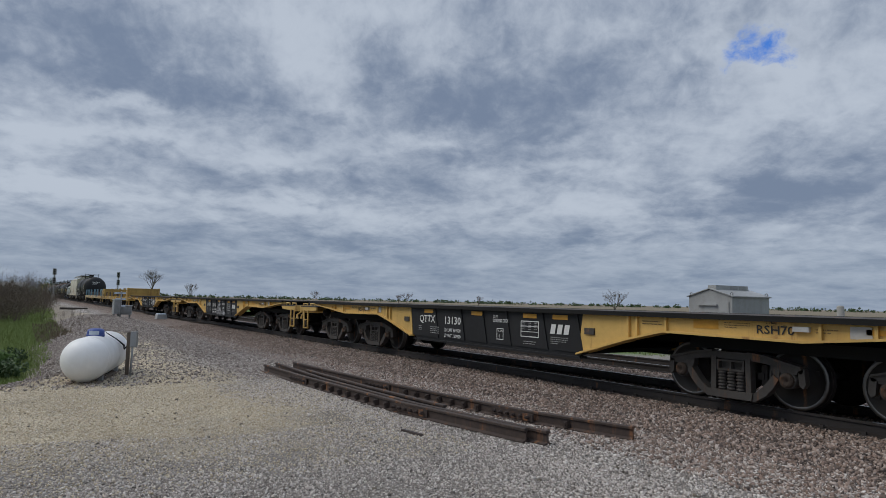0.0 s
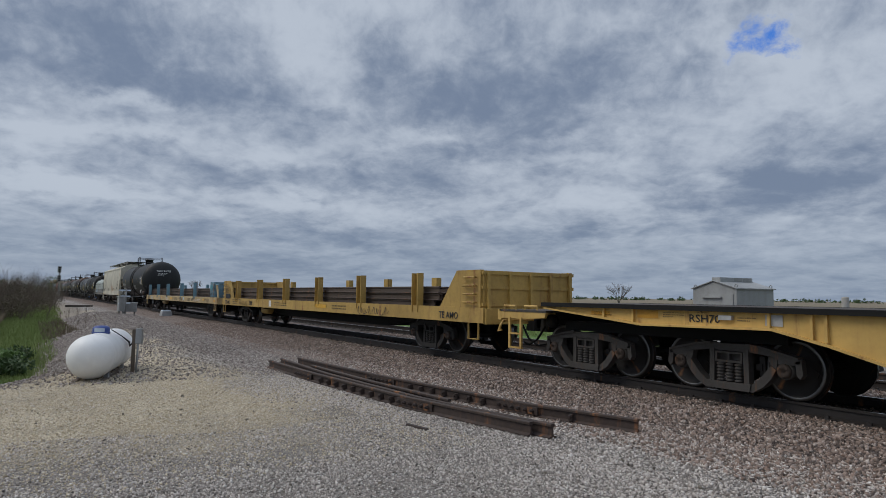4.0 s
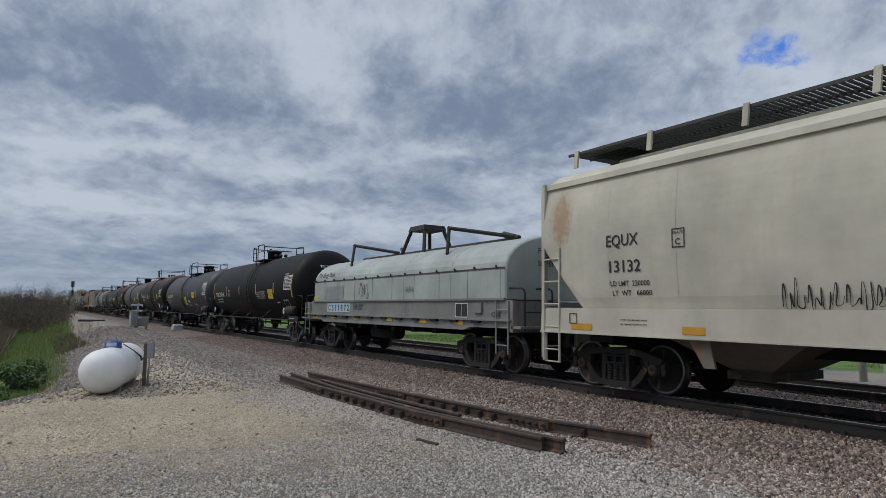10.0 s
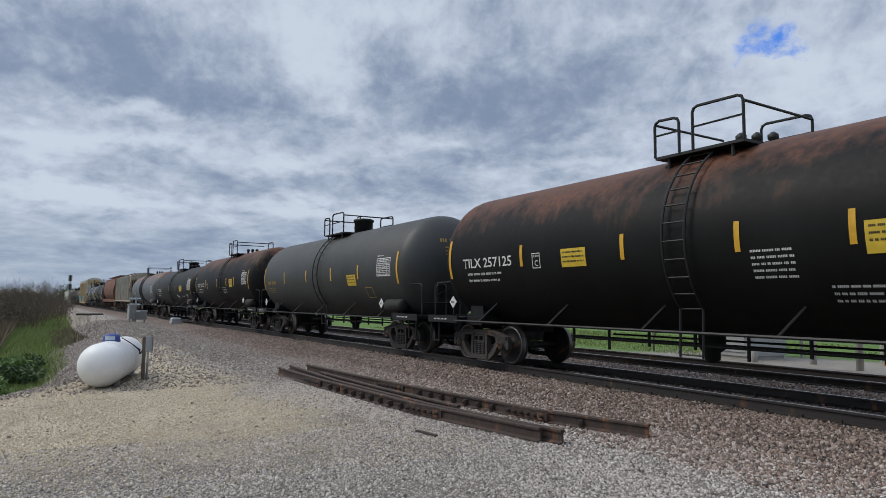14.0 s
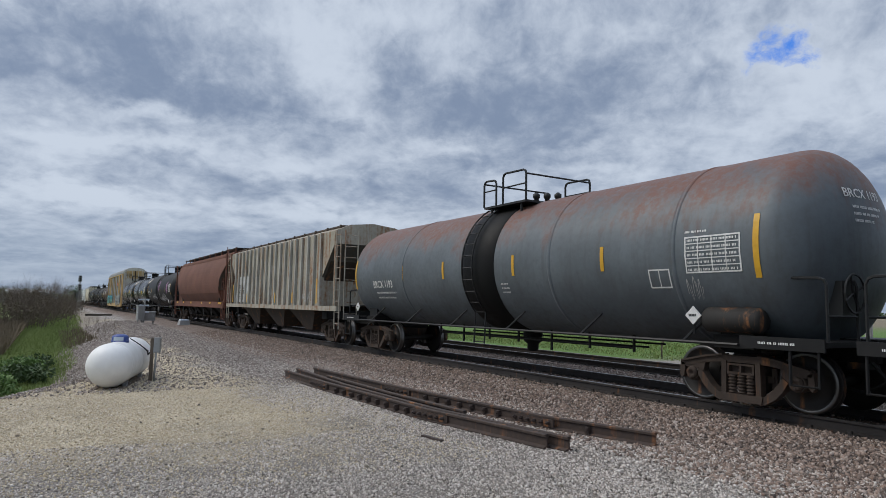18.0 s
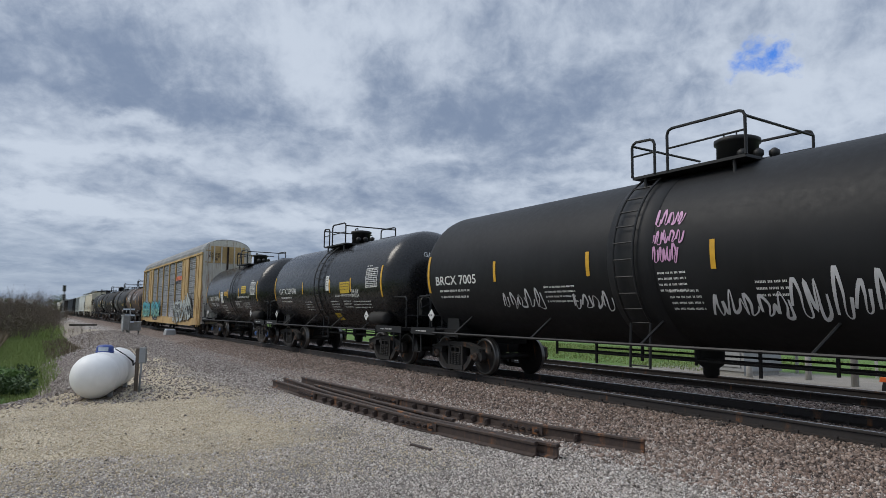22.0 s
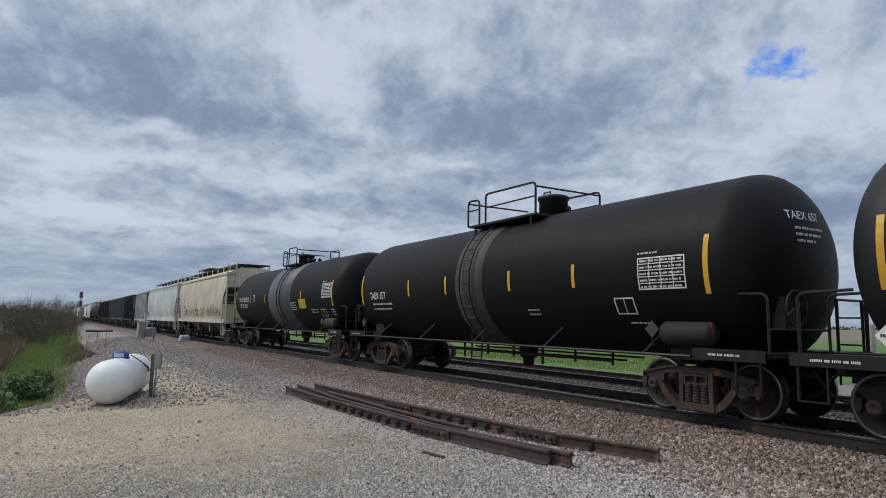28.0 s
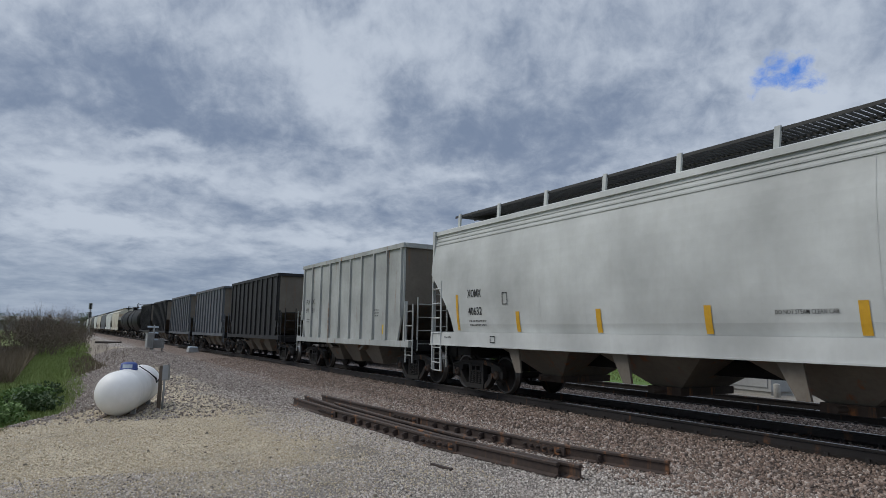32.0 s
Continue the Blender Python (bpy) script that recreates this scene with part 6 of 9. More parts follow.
    if cover:
        cv = part("upper_platform", bx(B(), cover[0], cover[1], -0.95, 0.95, cover[2], cover[2] + 0.04), M["rack_roof"], car, "raised galvanised grating platform")
        for x in (cover[0] + 0.1, (cover[0] + cover[1]) / 2, cover[1] - 0.1):
            for y in (-0.9, 0.9):
                part("platform_post", rod(B(), (x, y, walk_z), (x, y, cover[2] + 0.01), 0.025, 6), M["rack_roof"], cv)
    for k in range(beads):
        zb = eave - 0.20 - 0.10 * k
        part("side_bead", bx(B(), -L, L, -float(np.interp(zb, [q_[1] for q_ in sect], [q_[0] for q_ in sect])) - 0.02, -half + 0.2, zb - 0.015, zb + 0.015), M[body], car)
    if near:
        seam_side = lambda u, v, off=0.004: (u, -(float(np.interp(v, [q_[1] for q_ in sect], [q_[0] for q_ in sect])) + off), v)
        for x in seams:
            sp = on(seam_side, slab(B(), x - 0.006, x + 0.006, sill[1] + 0.25, eave - 0.25, 14))
            part("weld_seam", sp, M[body], car)
        for xx in (L - 0.9, -L + 0.9):
            part("end_walk", bx(B(), xx - 0.5, xx + 0.5, -0.6, 0.6, walk_z, walk_z + 0.04), M["walk_grey"], car)
        brake_wheel(car, L + 0.08, 0.55, 2.1, 1, body)
        side = lambda u, v, off=0.012: (u, -(float(np.interp(v, [q_[1] for q_ in sect], [q_[0] for q_ in sect])) + off), v)
        sills = flat_side(half + 0.082)
        for kind, *a in marks:
            tgt = sills if kind.startswith("sill") else side
            kind = kind.replace("sill_", "")
            if kind == "text":
                part("lettering", on(tgt, words(a[0], a[3], a[1], a[2], fit=a[4] if len(a) > 4 else None)), M[text], car)
            elif kind == "bars":
                part("stencil", on(tgt, bars(a[0], a[1], [a[2]] * a[3], a[4] if len(a) > 4 else 0.05)), M[a[5] if len(a) > 5 else text], car)
            elif kind == "plate":
                q = B()
                slab(q, a[0], a[0] + a[2], a[1], a[1] + a[3], 3)
                part("placard", on(tgt, q), M[a[4]], car)
            elif kind == "box":
                part("stencil", on(tgt, frame_box(a[0], a[0] + a[2], a[1], a[1] + a[3], 0.018)), M[text], car)
            elif kind == "spray":
                part("graffiti", on(tgt, scribble(a[0], a[1], a[2], a[3], a[4], a[6] if len(a) > 6 else 0.03, a[7] if len(a) > 7 else 6), 0.018), M[a[5]], car)
    return car


def ribbed_hopper(s, tc, half_len, body, label, top=4.05, sill=1.22, ribs=9, half=1.56, open_top=True, dark="shade", cut=1.5, cut_z=2.9, bays=3, text="ink", near=True, iron="iron",
                  marks=(), rib_mat=None, walk_z=None, rib_at=None):
    """A hopper with outside ribs, open or roofed."""
    car = car_root("hopper_car" if open_top else "ribbed_covered_hopper", label, "hopper car", s)
    L = half_len
    if open_top:
        for y in (-1, 1):
            sd = B()
            prism(sd, [(-L, top), (-L, cut_z), (-L + cut, sill), (L - cut, sill), (L, cut_z), (L, top)], y * half - 0.03, y * half + 0.03)
            part("side_sheet", sd, M[body], car)
        for d in (-1, 1):
            e = B()
            prism(e, [(d * L, top), (d * L - d * 0.06, top), (d * L - d * 0.06, cut_z), (d * (L - 3.4), 0.9), (d * (L - 3.3), 0.85), (d * L, cut_z)], -half + 0.04, half - 0.04)
            part("slope_sheet", e, M[dark], car)
    else:
        bm = B()
        pts = [(half, sill), (half, top), (half * 0.6, top + 0.26), (0, top + 0.36)]
        st = []
        for x in (-L, -L + 0.02, -L + cut - 0.06, -L + cut, L - cut, L - cut + 0.06, L - 0.02, L):
            low = float(np.interp(L - abs(x), [0, cut - 0.06, cut], [cut_z, 2.5, sill]))
            p = [(y, max(z, low)) for y, z in pts]
            st.append([(x, -y, z) for y, z in p] + [(x, y, z) for y, z in p[::-1][1:]])
        loft(bm, st)
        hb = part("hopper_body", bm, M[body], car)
        # downward faces of the end slopes get their shade as a darker colour
        hb.data.materials.append(M["slope_shaded"])
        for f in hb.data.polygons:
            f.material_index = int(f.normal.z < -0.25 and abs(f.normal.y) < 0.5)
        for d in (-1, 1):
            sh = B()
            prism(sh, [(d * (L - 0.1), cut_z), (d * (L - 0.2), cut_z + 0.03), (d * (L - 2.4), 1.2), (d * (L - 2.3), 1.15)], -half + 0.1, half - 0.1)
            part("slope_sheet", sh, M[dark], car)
    tc_ = B()
    for y in (-1, 1):
        bx(tc_, -L - 0.05, L + 0.05, y * half - 0.09, y * half + 0.09, top - 0.02, top + 0.12)
    for d in (-1, 1):
        bx(tc_, d * L - 0.08, d * L + 0.08, -half, half, top - 0.02, top + 0.12)
    if open_top:
        part("top_chord", tc_, M[rib_mat or body], car)
    else:
        tc_.free()
    for y in (-1, 1):
        places = rib_at or [-L + cut * 0.35 + (2 * L - cut * 0.7) * i / (ribs - 1) for i in range(ribs)]
        for x in places:
            e = (L - abs(x)) / cut
            low = sill if e >= 0.85 else cut_z + (sill - cut_z) * e
            r = B()
            bx(r, x - 0.06, x + 0.06, min(y * half, y * (half + 0.11)), max(y * half, y * (half + 0.11)), low, top, 0.02)
            part("rib", r, M[rib_mat or body], car)
        sl = B()
        bx(sl, -L - 0.5, L + 0.5, y * half - 0.10, y * half + 0.10, sill - 0.18, sill)
        part("side_sill", sl, M[body], car)
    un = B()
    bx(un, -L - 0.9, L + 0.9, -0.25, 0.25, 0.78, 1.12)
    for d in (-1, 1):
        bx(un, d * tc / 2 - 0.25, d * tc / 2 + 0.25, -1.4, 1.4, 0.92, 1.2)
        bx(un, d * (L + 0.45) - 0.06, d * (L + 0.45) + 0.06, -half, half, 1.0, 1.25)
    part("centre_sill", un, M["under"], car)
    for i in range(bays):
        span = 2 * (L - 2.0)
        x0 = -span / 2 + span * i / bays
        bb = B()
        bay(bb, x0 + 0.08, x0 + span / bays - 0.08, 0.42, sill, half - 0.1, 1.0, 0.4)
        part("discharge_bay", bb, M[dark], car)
    for d in (-1, 1):
        coupler(car, d * (L + 0.65), d)
        truck(car, s, d * tc / 2, iron, "iron_brown", near)
        if near:
            ladder(car, d * (L + 0.42), -half - 0.03, 0.6, cut_z if open_top else top, "x", 0.42, body)
            ladder(car, d * (L + 0.50), -half + 0.45, 0.95, top if not open_top else 2.5, "y", 0.5, body)
            ladder(car, d * (L + 0.50), half - 0.45, 0.95, top if not open_top else 2.5, "y", 0.5, body)
            for y in (-half + 0.05, half - 0.05):
                part("end_post", bx(B(), d * L - 0.05, d * L + 0.05, y - 0.05, y + 0.05, sill - 0.1, cut_z + 0.1), M[body], car)
    if near:
        brake_wheel(car, L + 0.5, 0.6, 2.0, 1, body)
        side = flat_side(half + 0.032)
        for kind, *a in marks:
            if kind == "text":
                part("lettering", on(side, words(a[0], a[3], a[1], a[2], fit=a[4] if len(a) > 4 else None)), M[text], car)
            elif kind == "bars":
                part("stencil", on(side, bars(a[0], a[1], [a[2]] * a[3], a[4] if len(a) > 4 else 0.05)), M[text], car)
            elif kind == "plate":
                q = B()
                slab(q, a[0], a[0] + a[2], a[1], a[1] + a[3])
                part("placard", on(side, q, (0.002 if a[4] == "stencil_ground" else 0.01) if len(a) < 6 else 0.12), M[a[4]], car)
            elif kind == "spray":
                part("graffiti", on(side, scribble(a[0], a[1], a[2], a[3], a[4], 0.03), 0.012), M[a[5]], car)
    if walk_z:
        roofwalk(car, L - 0.2, walk_z, 1.15, "rail_rust", 12, "rail_rust")
    return car


# ---------------------------------------------------------------- flat cars
def heavy_flat(s, label, graf=(), mark="", kind="flat"):
    """An eight-axle flat car with a deep black middle and four trucks."""
    car = car_root("flat_car", label, "flat car", s)
    L = 10.75
    part("deck", bx(B(), -9.95, 9.95, -1.52, 1.52, 1.345, 1.38), M["deck"], car)
    for y in (-1, 1):
        part("deck_edge", bx(B(), -9.95, 9.95, y * 1.50 - 0.04, y * 1.50 + 0.04, 1.305, 1.385), M["under"], car)
        sd = B()
        prism(sd, [(-3.24, 1.33), (-3.05, 0.56), (-2.9, 0.50), (3.1, 0.50), (3.3, 0.56), (3.24, 1.33)], y * 1.38 - 0.04, y * 1.38 + 0.04)
        part("centre_side_plate", sd, M["flat_black"], car, "black steel centre plate with white stencils")
        edges = (-3.24, -1.84, -0.68, 0.20, 1.08, 2.25, 3.24)
        for a, b in zip(edges, edges[1:]):
            pn = B()
            prism(pn, [(a + 0.02, 1.32), (a + 0.17, 0.58), (b + 0.02, 0.56), (b - 0.16, 1.32)], y * 1.43 - 0.015, y * 1.43 + 0.015)
            part("centre_panel", pn, M["flat_black"], car)
        part("bottom_flange", bx(B(), -3.0, 3.2, y * 1.38 - 0.10, y * 1.38 + 0.10, 0.46, 0.50), M["flat_black"], car)
        for d in (-1, 1):
            ye = B()
            low = [(d * 3.12, 0.57), (d * 4.36, 0.92), (d * 5.1, 1.09), (d * 7.4, 1.06), (d * 9.9, 1.29)]
            prism(ye, [(d * 3.24, 1.33)] + low + [(d * 9.9, 1.33)], y * 1.40 - 0.04, y * 1.40 + 0.04)
            ob = part("side_girder", ye, M["flat_yellow"], car)
            for (xa, za), (xb, zb) in zip(low, low[1:]):
                part("girder_flange", prism(B(), [(xa, za), (xb, zb), (xb, zb - 0.035), (xa, za - 0.035)], y * 1.37 - 0.15, y * 1.37 + 0.15), M["flat_yellow"], ob)
            for x in (4.36, 4.55, 5.15, 7.62, 8.3):
                zl = 0.94 + 0.11 * (x > 5) if x < 8 else 1.14
                part("stiffener", bx(B(), d * x - 0.02, d * x + 0.02, min(y * 1.40, y * 1.49), max(y * 1.40, y * 1.49), zl, 1.33), M["flat_yellow"], ob)
            part("vent_box", bx(B(), d * 3.42 - 0.12, d * 3.42 + 0.12, min(y * 1.42, y * 1.47), max(y * 1.42, y * 1.47), 0.93, 1.05), M["deck"], ob)
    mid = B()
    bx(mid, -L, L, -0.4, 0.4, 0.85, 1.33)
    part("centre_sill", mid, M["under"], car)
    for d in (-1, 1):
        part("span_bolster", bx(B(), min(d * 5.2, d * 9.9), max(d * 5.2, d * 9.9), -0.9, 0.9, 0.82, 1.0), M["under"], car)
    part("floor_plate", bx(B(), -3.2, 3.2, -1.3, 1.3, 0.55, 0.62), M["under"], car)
    for d in (-1, 1):
        for x in (6.05, 9.15):
            truck(car, s, d * x, "iron_grey", "iron_brown")
        coupler(car, d * (L + 0.45), d)
        part("end_platform", bx(B(), min(d * 9.85, d * 11.38), max(d * 9.85, d * 11.38), -1.5, 1.5, 1.17, 1.21), M["deck"], car)
        for y in (-1, 1):
            part("end_sill", prism(B(), [(d * 9.85, 1.20), (d * 9.9, 1.06), (d * 10.6, 1.02), (d * 11.38, 1.02), (d * 11.38, 1.20)], y * 1.46 - 0.03, y * 1.46 + 0.03), M["flat_yellow"], car)
        part("end_beam", bx(B(), d * 11.38 - 0.05, d * 11.38 + 0.05, -1.5, 1.5, 0.98, 1.21), M["flat_yellow"], car)
        for x in (10.4, 11.1):
            part("grab_iron", tube(B(), [(d * x - 0.2, -1.42, 1.2), (d * x - 0.2, -1.42, 1.29), (d * x + 0.2, -1.42, 1.29), (d * x + 0.2, -1.42, 1.2)], 0.018, 6), M["flat_yellow"], car)
        lx = 11.15 if d > 0 else -10.82
        for x in (lx - 0.19, lx + 0.19):
            part("step_rail", bx(B(), x - 0.03, x + 0.03, -1.52, -1.48, 0.38, 1.05), M["flat_yellow"], car)
        for z in (0.40, 0.70):
            part("step", bx(B(), lx - 0.19, lx + 0.19, -1.53, -1.44, z - 0.015, z + 0.015), M["flat_yellow"], car)
        hr = tube(B(), [(d * 11.4, -1.42, 0.75), (d * 11.5, -1.42, 0.72), (d * 11.44, -1.42, 0.85), (d * 11.5, -1.3, 0.95), (d * 11.5, -0.4, 0.95)], 0.025, 6)
        part("uncoupling_lever", hr, M["flat_yellow"], car)
        rag = turned(B(), [(-0.09, 0.05), (-0.06, 0.14), (0.06, 0.14), (0.09, 0.05)], "x", 12, (d * 10.3, -0.9, 0.98))
        part("air_hose_reel", rag, M["iron"], car)
    side, blk = flat_side(1.445), flat_side(1.448)
    yw = lambda name, bm, m: part(name, on(side, bm), M[m], car)
    bw = lambda name, bm, m="white": part(name, on(blk, bm), M[m], car)
    bw("lettering", words("QTTX", 0.26, -2.74, 0.94, fit=0.76))
    bw("stencil", bars(-2.0 - 0.2, 0.84, [0.42] * 4, 0.028, 0.022), "pale")
    bw("stencil", bars(-2.78, 0.84, [0.16] * 3, 0.025, 0.02), "pale")
    bw("lettering", words(mark, 0.26, -1.56, 0.93, fit=0.74))
    bw("lettering", words("LD LMT 469100", 0.115, -1.55, 0.74, fit=0.73))
    bw("lettering", words("LT WT 160900", 0.115, -1.55, 0.60, fit=0.73))
    bw("lettering", words("70 FT\nLOADING DECK", 0.10, 0.46, 1.14, fit=0.55))
    bw("plate_mark", frame_box(0.60, 0.84, 0.67, 0.92, 0.018))
    bw("lettering", words("PLATE", 0.055, 0.64, 0.84, fit=0.17))
    bw("lettering", words("F", 0.10, 0.68, 0.71))
    bw("data_panel", frame_box(1.43, 2.00, 0.78, 1.12, 0.02, 0, 3))
    for k in range(3):
        bw("stencil", bars(1.48 + 0.19 * k, 1.08, [0.10] * 4, 0.022, 0.02), "pale")
    bw("stencil", bars(1.52, 0.70, [0.40, 0.36], 0.025, 0.02), "pale")
    bw("logo_block", prism_letters(2.34, 0.89, 0.58, 0.19, 3))
    bw("stencil", bars(2.36, 0.83, [0.5, 0.5, 0.46, 0.2], 0.022, 0.018), "pale")
    for x in (-2.51, -0.38, 1.50, 2.41):
        bw("reflector_strip", slab(B(), x, x + 0.43, 1.18, 1.27), "flat_orange")
    for d in (-1, 1):
        c = d * 6.6
        yw("lettering", words("RSH70", 0.17, c + 0.10, 1.13, fit=0.56), "ink")
        yw("lettering", words("L-76-0", 0.06, c + 0.25, 1.27), "ink")
        yw("reflector_strip", slab(B(), c - 0.94, c - 0.5, 1.16, 1.29), "flat_orange")
        yw("stencil", bars(c - 0.4, 1.27, [0.42, 0.42, 0.2], 0.016, 0.018), "ink")
        yw("stencil", bars(c - 1.95, 1.24, [0.36, 0.42], 0.025, 0.018), "ink")
        yw("placard", slab(B(), c + 1.38, c + 1.64, 1.12, 1.28), "pale")
        yw("stencil", bars(c + 0.95, 1.23, [0.3, 0.2], 0.022, 0.018), "rail_rust")
        part("light_fixture", bx(B(), c + 0.66, c + 0.88, -1.50, -1.44, 1.18, 1.25), M["pale"], car)
        yw("reflector_strip", slab(B(), d * 8.4 - 0.23, d * 8.4 + 0.23, 1.18, 1.25), "flat_orange")
        yw("stencil", bars(d * 10.45 - 0.35, 1.16, [0.25, 0.25], 0.02, 0.015), "ink")
    for a in graf:
        part("graffiti", on(blk, scribble(*a[:5], a[5] if len(a) > 5 else 0.035, a[6] if len(a) > 6 else 6), 0.012), M["spray_white"], car)
    return car


def prism_letters(x, z, w, h, n=3):
    """A maker's mark drawn as plain slanting blocks."""
    bm, step = B(), w / n
    for k in range(n):
        a = x + step * k
        bm.faces.new([bm.verts.new(p) for p in ((a, z, 0), (a + step * 0.7, z, 0), (a + step * 0.92, z + h, 0), (a + step * 0.22, z + h, 0))])
    return bm


def rail_flat(s, half, label, main, post, yellow, marks=()):
    """A flat car with side stakes and a load of long rails."""
    name = "rail_carrying_flat_car"
    car = car_root(name, label, "flat car", s)
    L = half
    for y in (-1, 1):
        sl = B()
        bx(sl, -L, L, y * 1.45 - 0.05, y * 1.45 + 0.05, 0.86, 1.22, 0.01)
        part("side_sill", sl, M[main], car)
    dk = B()
    for i in range(int(L * 2 / 0.32)):
        bx(dk, -L + i * 0.32, -L + i * 0.32 + 0.30, -1.4, 1.4, 1.12, 1.17)
    part("deck", dk, M["deck_wood"], car)
    mid = B()
    prism(mid, [(-L, 1.1), (-L, 0.85), (-L + 4.2, 0.85), (-L + 6.5, 0.5), (L - 6.5, 0.5), (L - 4.2, 0.85), (L, 0.85), (L, 1.1)], -0.5, 0.5)
    for i in range(9):
        x = -L + 2 + (2 * L - 4) * i / 8
        prism(mid, [(x - 0.06, 1.1), (x + 0.06, 1.1), (x + 0.06, 0.80), (x - 0.06, 0.80)], -1.4, 1.4)
    part("centre_sill", mid, M["under"], car)
    xs_ = [-9.03 + 3.54 * i for i in range(6)] if yellow else [-L + 1.3, -L + 5.4, -L + 9.6, -L + 14.7, -L + 18.9]
    for x in xs_:
        for y in (-1, 1):
            p = B()
            bx(p, x - 0.16, x + 0.16, y * 1.36 - 0.03, y * 1.36 + 0.03, 1.17, 2.1)
            for q in (-0.15, 0.15):
                bx(p, x + q - 0.015, x + q + 0.015, min(y * 1.36, y * 1.52), max(y * 1.36, y * 1.52), 1.05, 2.1)
            part("stake", p, M[post], car)
    # load of rails, two tiers of long rails
    n = 13
    lo, hi = (-L + 0.9, L - 2.6) if yellow else (-L + 0.8, L - 2.0)
    for tier in range(3):
        for i in range(n):
            y = -1.18 + 2.36 * i / (n - 1)
            z = 1.18 + tier * 0.19
            if tier == 2 and not yellow and i % 3 == 1:
                continue
            r = part("rail", shared("rail_load", rail_piece, M["rail_rust"]), None, car, at=Matrix.Translation((0.5 * (lo + hi) + 0.25 * math.sin(i * 2.1 + tier), y, z)) @ Matrix.Diagonal(((hi - lo) / 10.0, 1, 1, 1)))
    for x in xs_:
        for z in (1.345, 1.535):
            part("spacer_bar", bx(B(), x - 0.05, x + 0.05, -1.26, 1.26, z + 0.0, z + 0.028), M["rail_rust"], car)
    # bulkheads
    ends = ((-1, 0.0), (1, 0.0)) if yellow else ((1, 0.0),)
    for d, _ in ends:
        x = d * (L - (0.15 if yellow else 0.1))
        bh = B()
        for y in (-1, 1):
            if yellow:
                prism(bh, [(x, 1.22), (x, 2.12), (x - d * 1.0, 2.12), (x - d * 1.75, 1.22)], y * 1.42 - 0.05, y * 1.42 + 0.05)
            else:
                prism(bh, [(x - d * 1.60, 1.05), (x - d * 1.60, 2.08), (x - d * 0.78, 2.02), (x - d * 0.78, 1.05)], y * 1.42 - 0.05, y * 1.42 + 0.05)
        xx = x if yellow else x - d * 1.60
        bx(bh, xx - 0.05, xx + 0.05, -1.42, 1.42, 1.17, 2.1)
        ob = part("bulkhead", bh, M[post], car)
        if yellow:
            for k in range(4):
                part("grab_iron", tube(B(), [(x - d * 0.15, -1.47, 1.34 + 0.2 * k), (x - d * 0.15, -1.55, 1.34 + 0.2 * k), (x - d * 0.62, -1.55, 1.34 + 0.2 * k), (x - d * 0.62, -1.47, 1.34 + 0.2 * k)], 0.016, 6), M[post], ob)
        for y in (-1.3, -0.65, 0, 0.65, 1.3):
            part("bulkhead_brace", prism(B(), [(xx, 2.05), (xx + d * 0.12, 2.05), (xx + d * (0.15 if yellow else 0.30), 1.2), (xx, 1.2)], y - 0.04, y + 0.04), M[post], ob)
        for z in (1.3, 1.7, 2.05):
            part("bulkhead_beam", bx(B(), xx - 0.08, xx + 0.08, -1.45, 1.45, z - 0.04, z + 0.04), M[post], ob)
        if not yellow:
            top = B()
            bx(top, xx, x, -1.40, -1.30, 1.92, 1.99)
            bx(top, xx, x, 1.30, 1.40, 1.92, 1.99)
            part("bulkhead_rail", top, M[post], ob)
            for y in (-1, 1):
                part("bulkhead_strut", prism(B(), [(x - d * 0.62, 1.95), (x - d * 0.42, 1.95), (x - d * 0.02, 1.15), (x - d * 0.22, 1.15)], y * 1.36 - 0.03, y * 1.36 + 0.03), M["old_yellow"], ob, "rust-stained pale strut")
            for z in (1.30, 1.52, 1.74):
                part("grab_iron", tube(B(), [(x - d * 0.85, -1.47, z), (x - d * 0.85, -1.55, z), (x - d * 0.62, -1.55, z), (x - d * 0.62, -1.40, z)], 0.016, 6), M[post], ob)
    for d in (-1, 1):
        e = B()
        bx(e, d * L - 0.06, d * L + 0.06, -1.45, 1.45, 0.84, 1.2)
        part("end_beam", e, M[main], car)
        coupler(car, d * L, d)
        truck(car, s, d * (L - 3.0), "iron", "iron_brown")
        stirrup(car, d * (L - 0.4), -1.48, main)
    cyl = B()
    turned(cyl, [(-0.45, 0.05), (-0.42, 0.18), (0.42, 0.18), (0.45, 0.05)], "x", 14, (-L + 6.0, -0.95, 0.72))
    part("brake_cylinder", cyl, M[main], car)
    side = flat_side(1.50)
    for kind, *a in marks:
        if kind == "text":
            part("lettering", on(side, words(a[0], a[3], a[1], a[2])), M["ink"], car)
        elif kind == "bars":
            part("stencil", on(side, bars(a[0], a[1], [a[2]] * a[3], 0.05)), M["ink"], car)
        elif kind == "plate":
            part("placard", on(side, slab(B(), a[0], a[0] + a[2], a[1], a[1] + a[3])), M[a[4]], car)
        elif kind == "spray":
            part("graffiti", on(side, scribble(*a[:5], 0.035, 6), a[6] if len(a) > 6 else 0.01), M[a[5]], car)
    return car


def rail_piece():
    """Ten metres of flat-bottomed rail, foot at z = 0."""
    bm = B()
    sec = [(-0.070, 0), (0.070, 0), (0.070, 0.012), (0.012, 0.032), (0.010, 0.135), (0.036, 0.145), (0.036, 0.172), (0.028, 0.181),
           (-0.028, 0.181), (-0.036, 0.172), (-0.036, 0.145), (-0.010, 0.135), (-0.012, 0.032), (-0.070, 0.012)]
    loft(bm, [[(x, y, z) for y, z in sec] for x in (-5, 5)])
    return bm


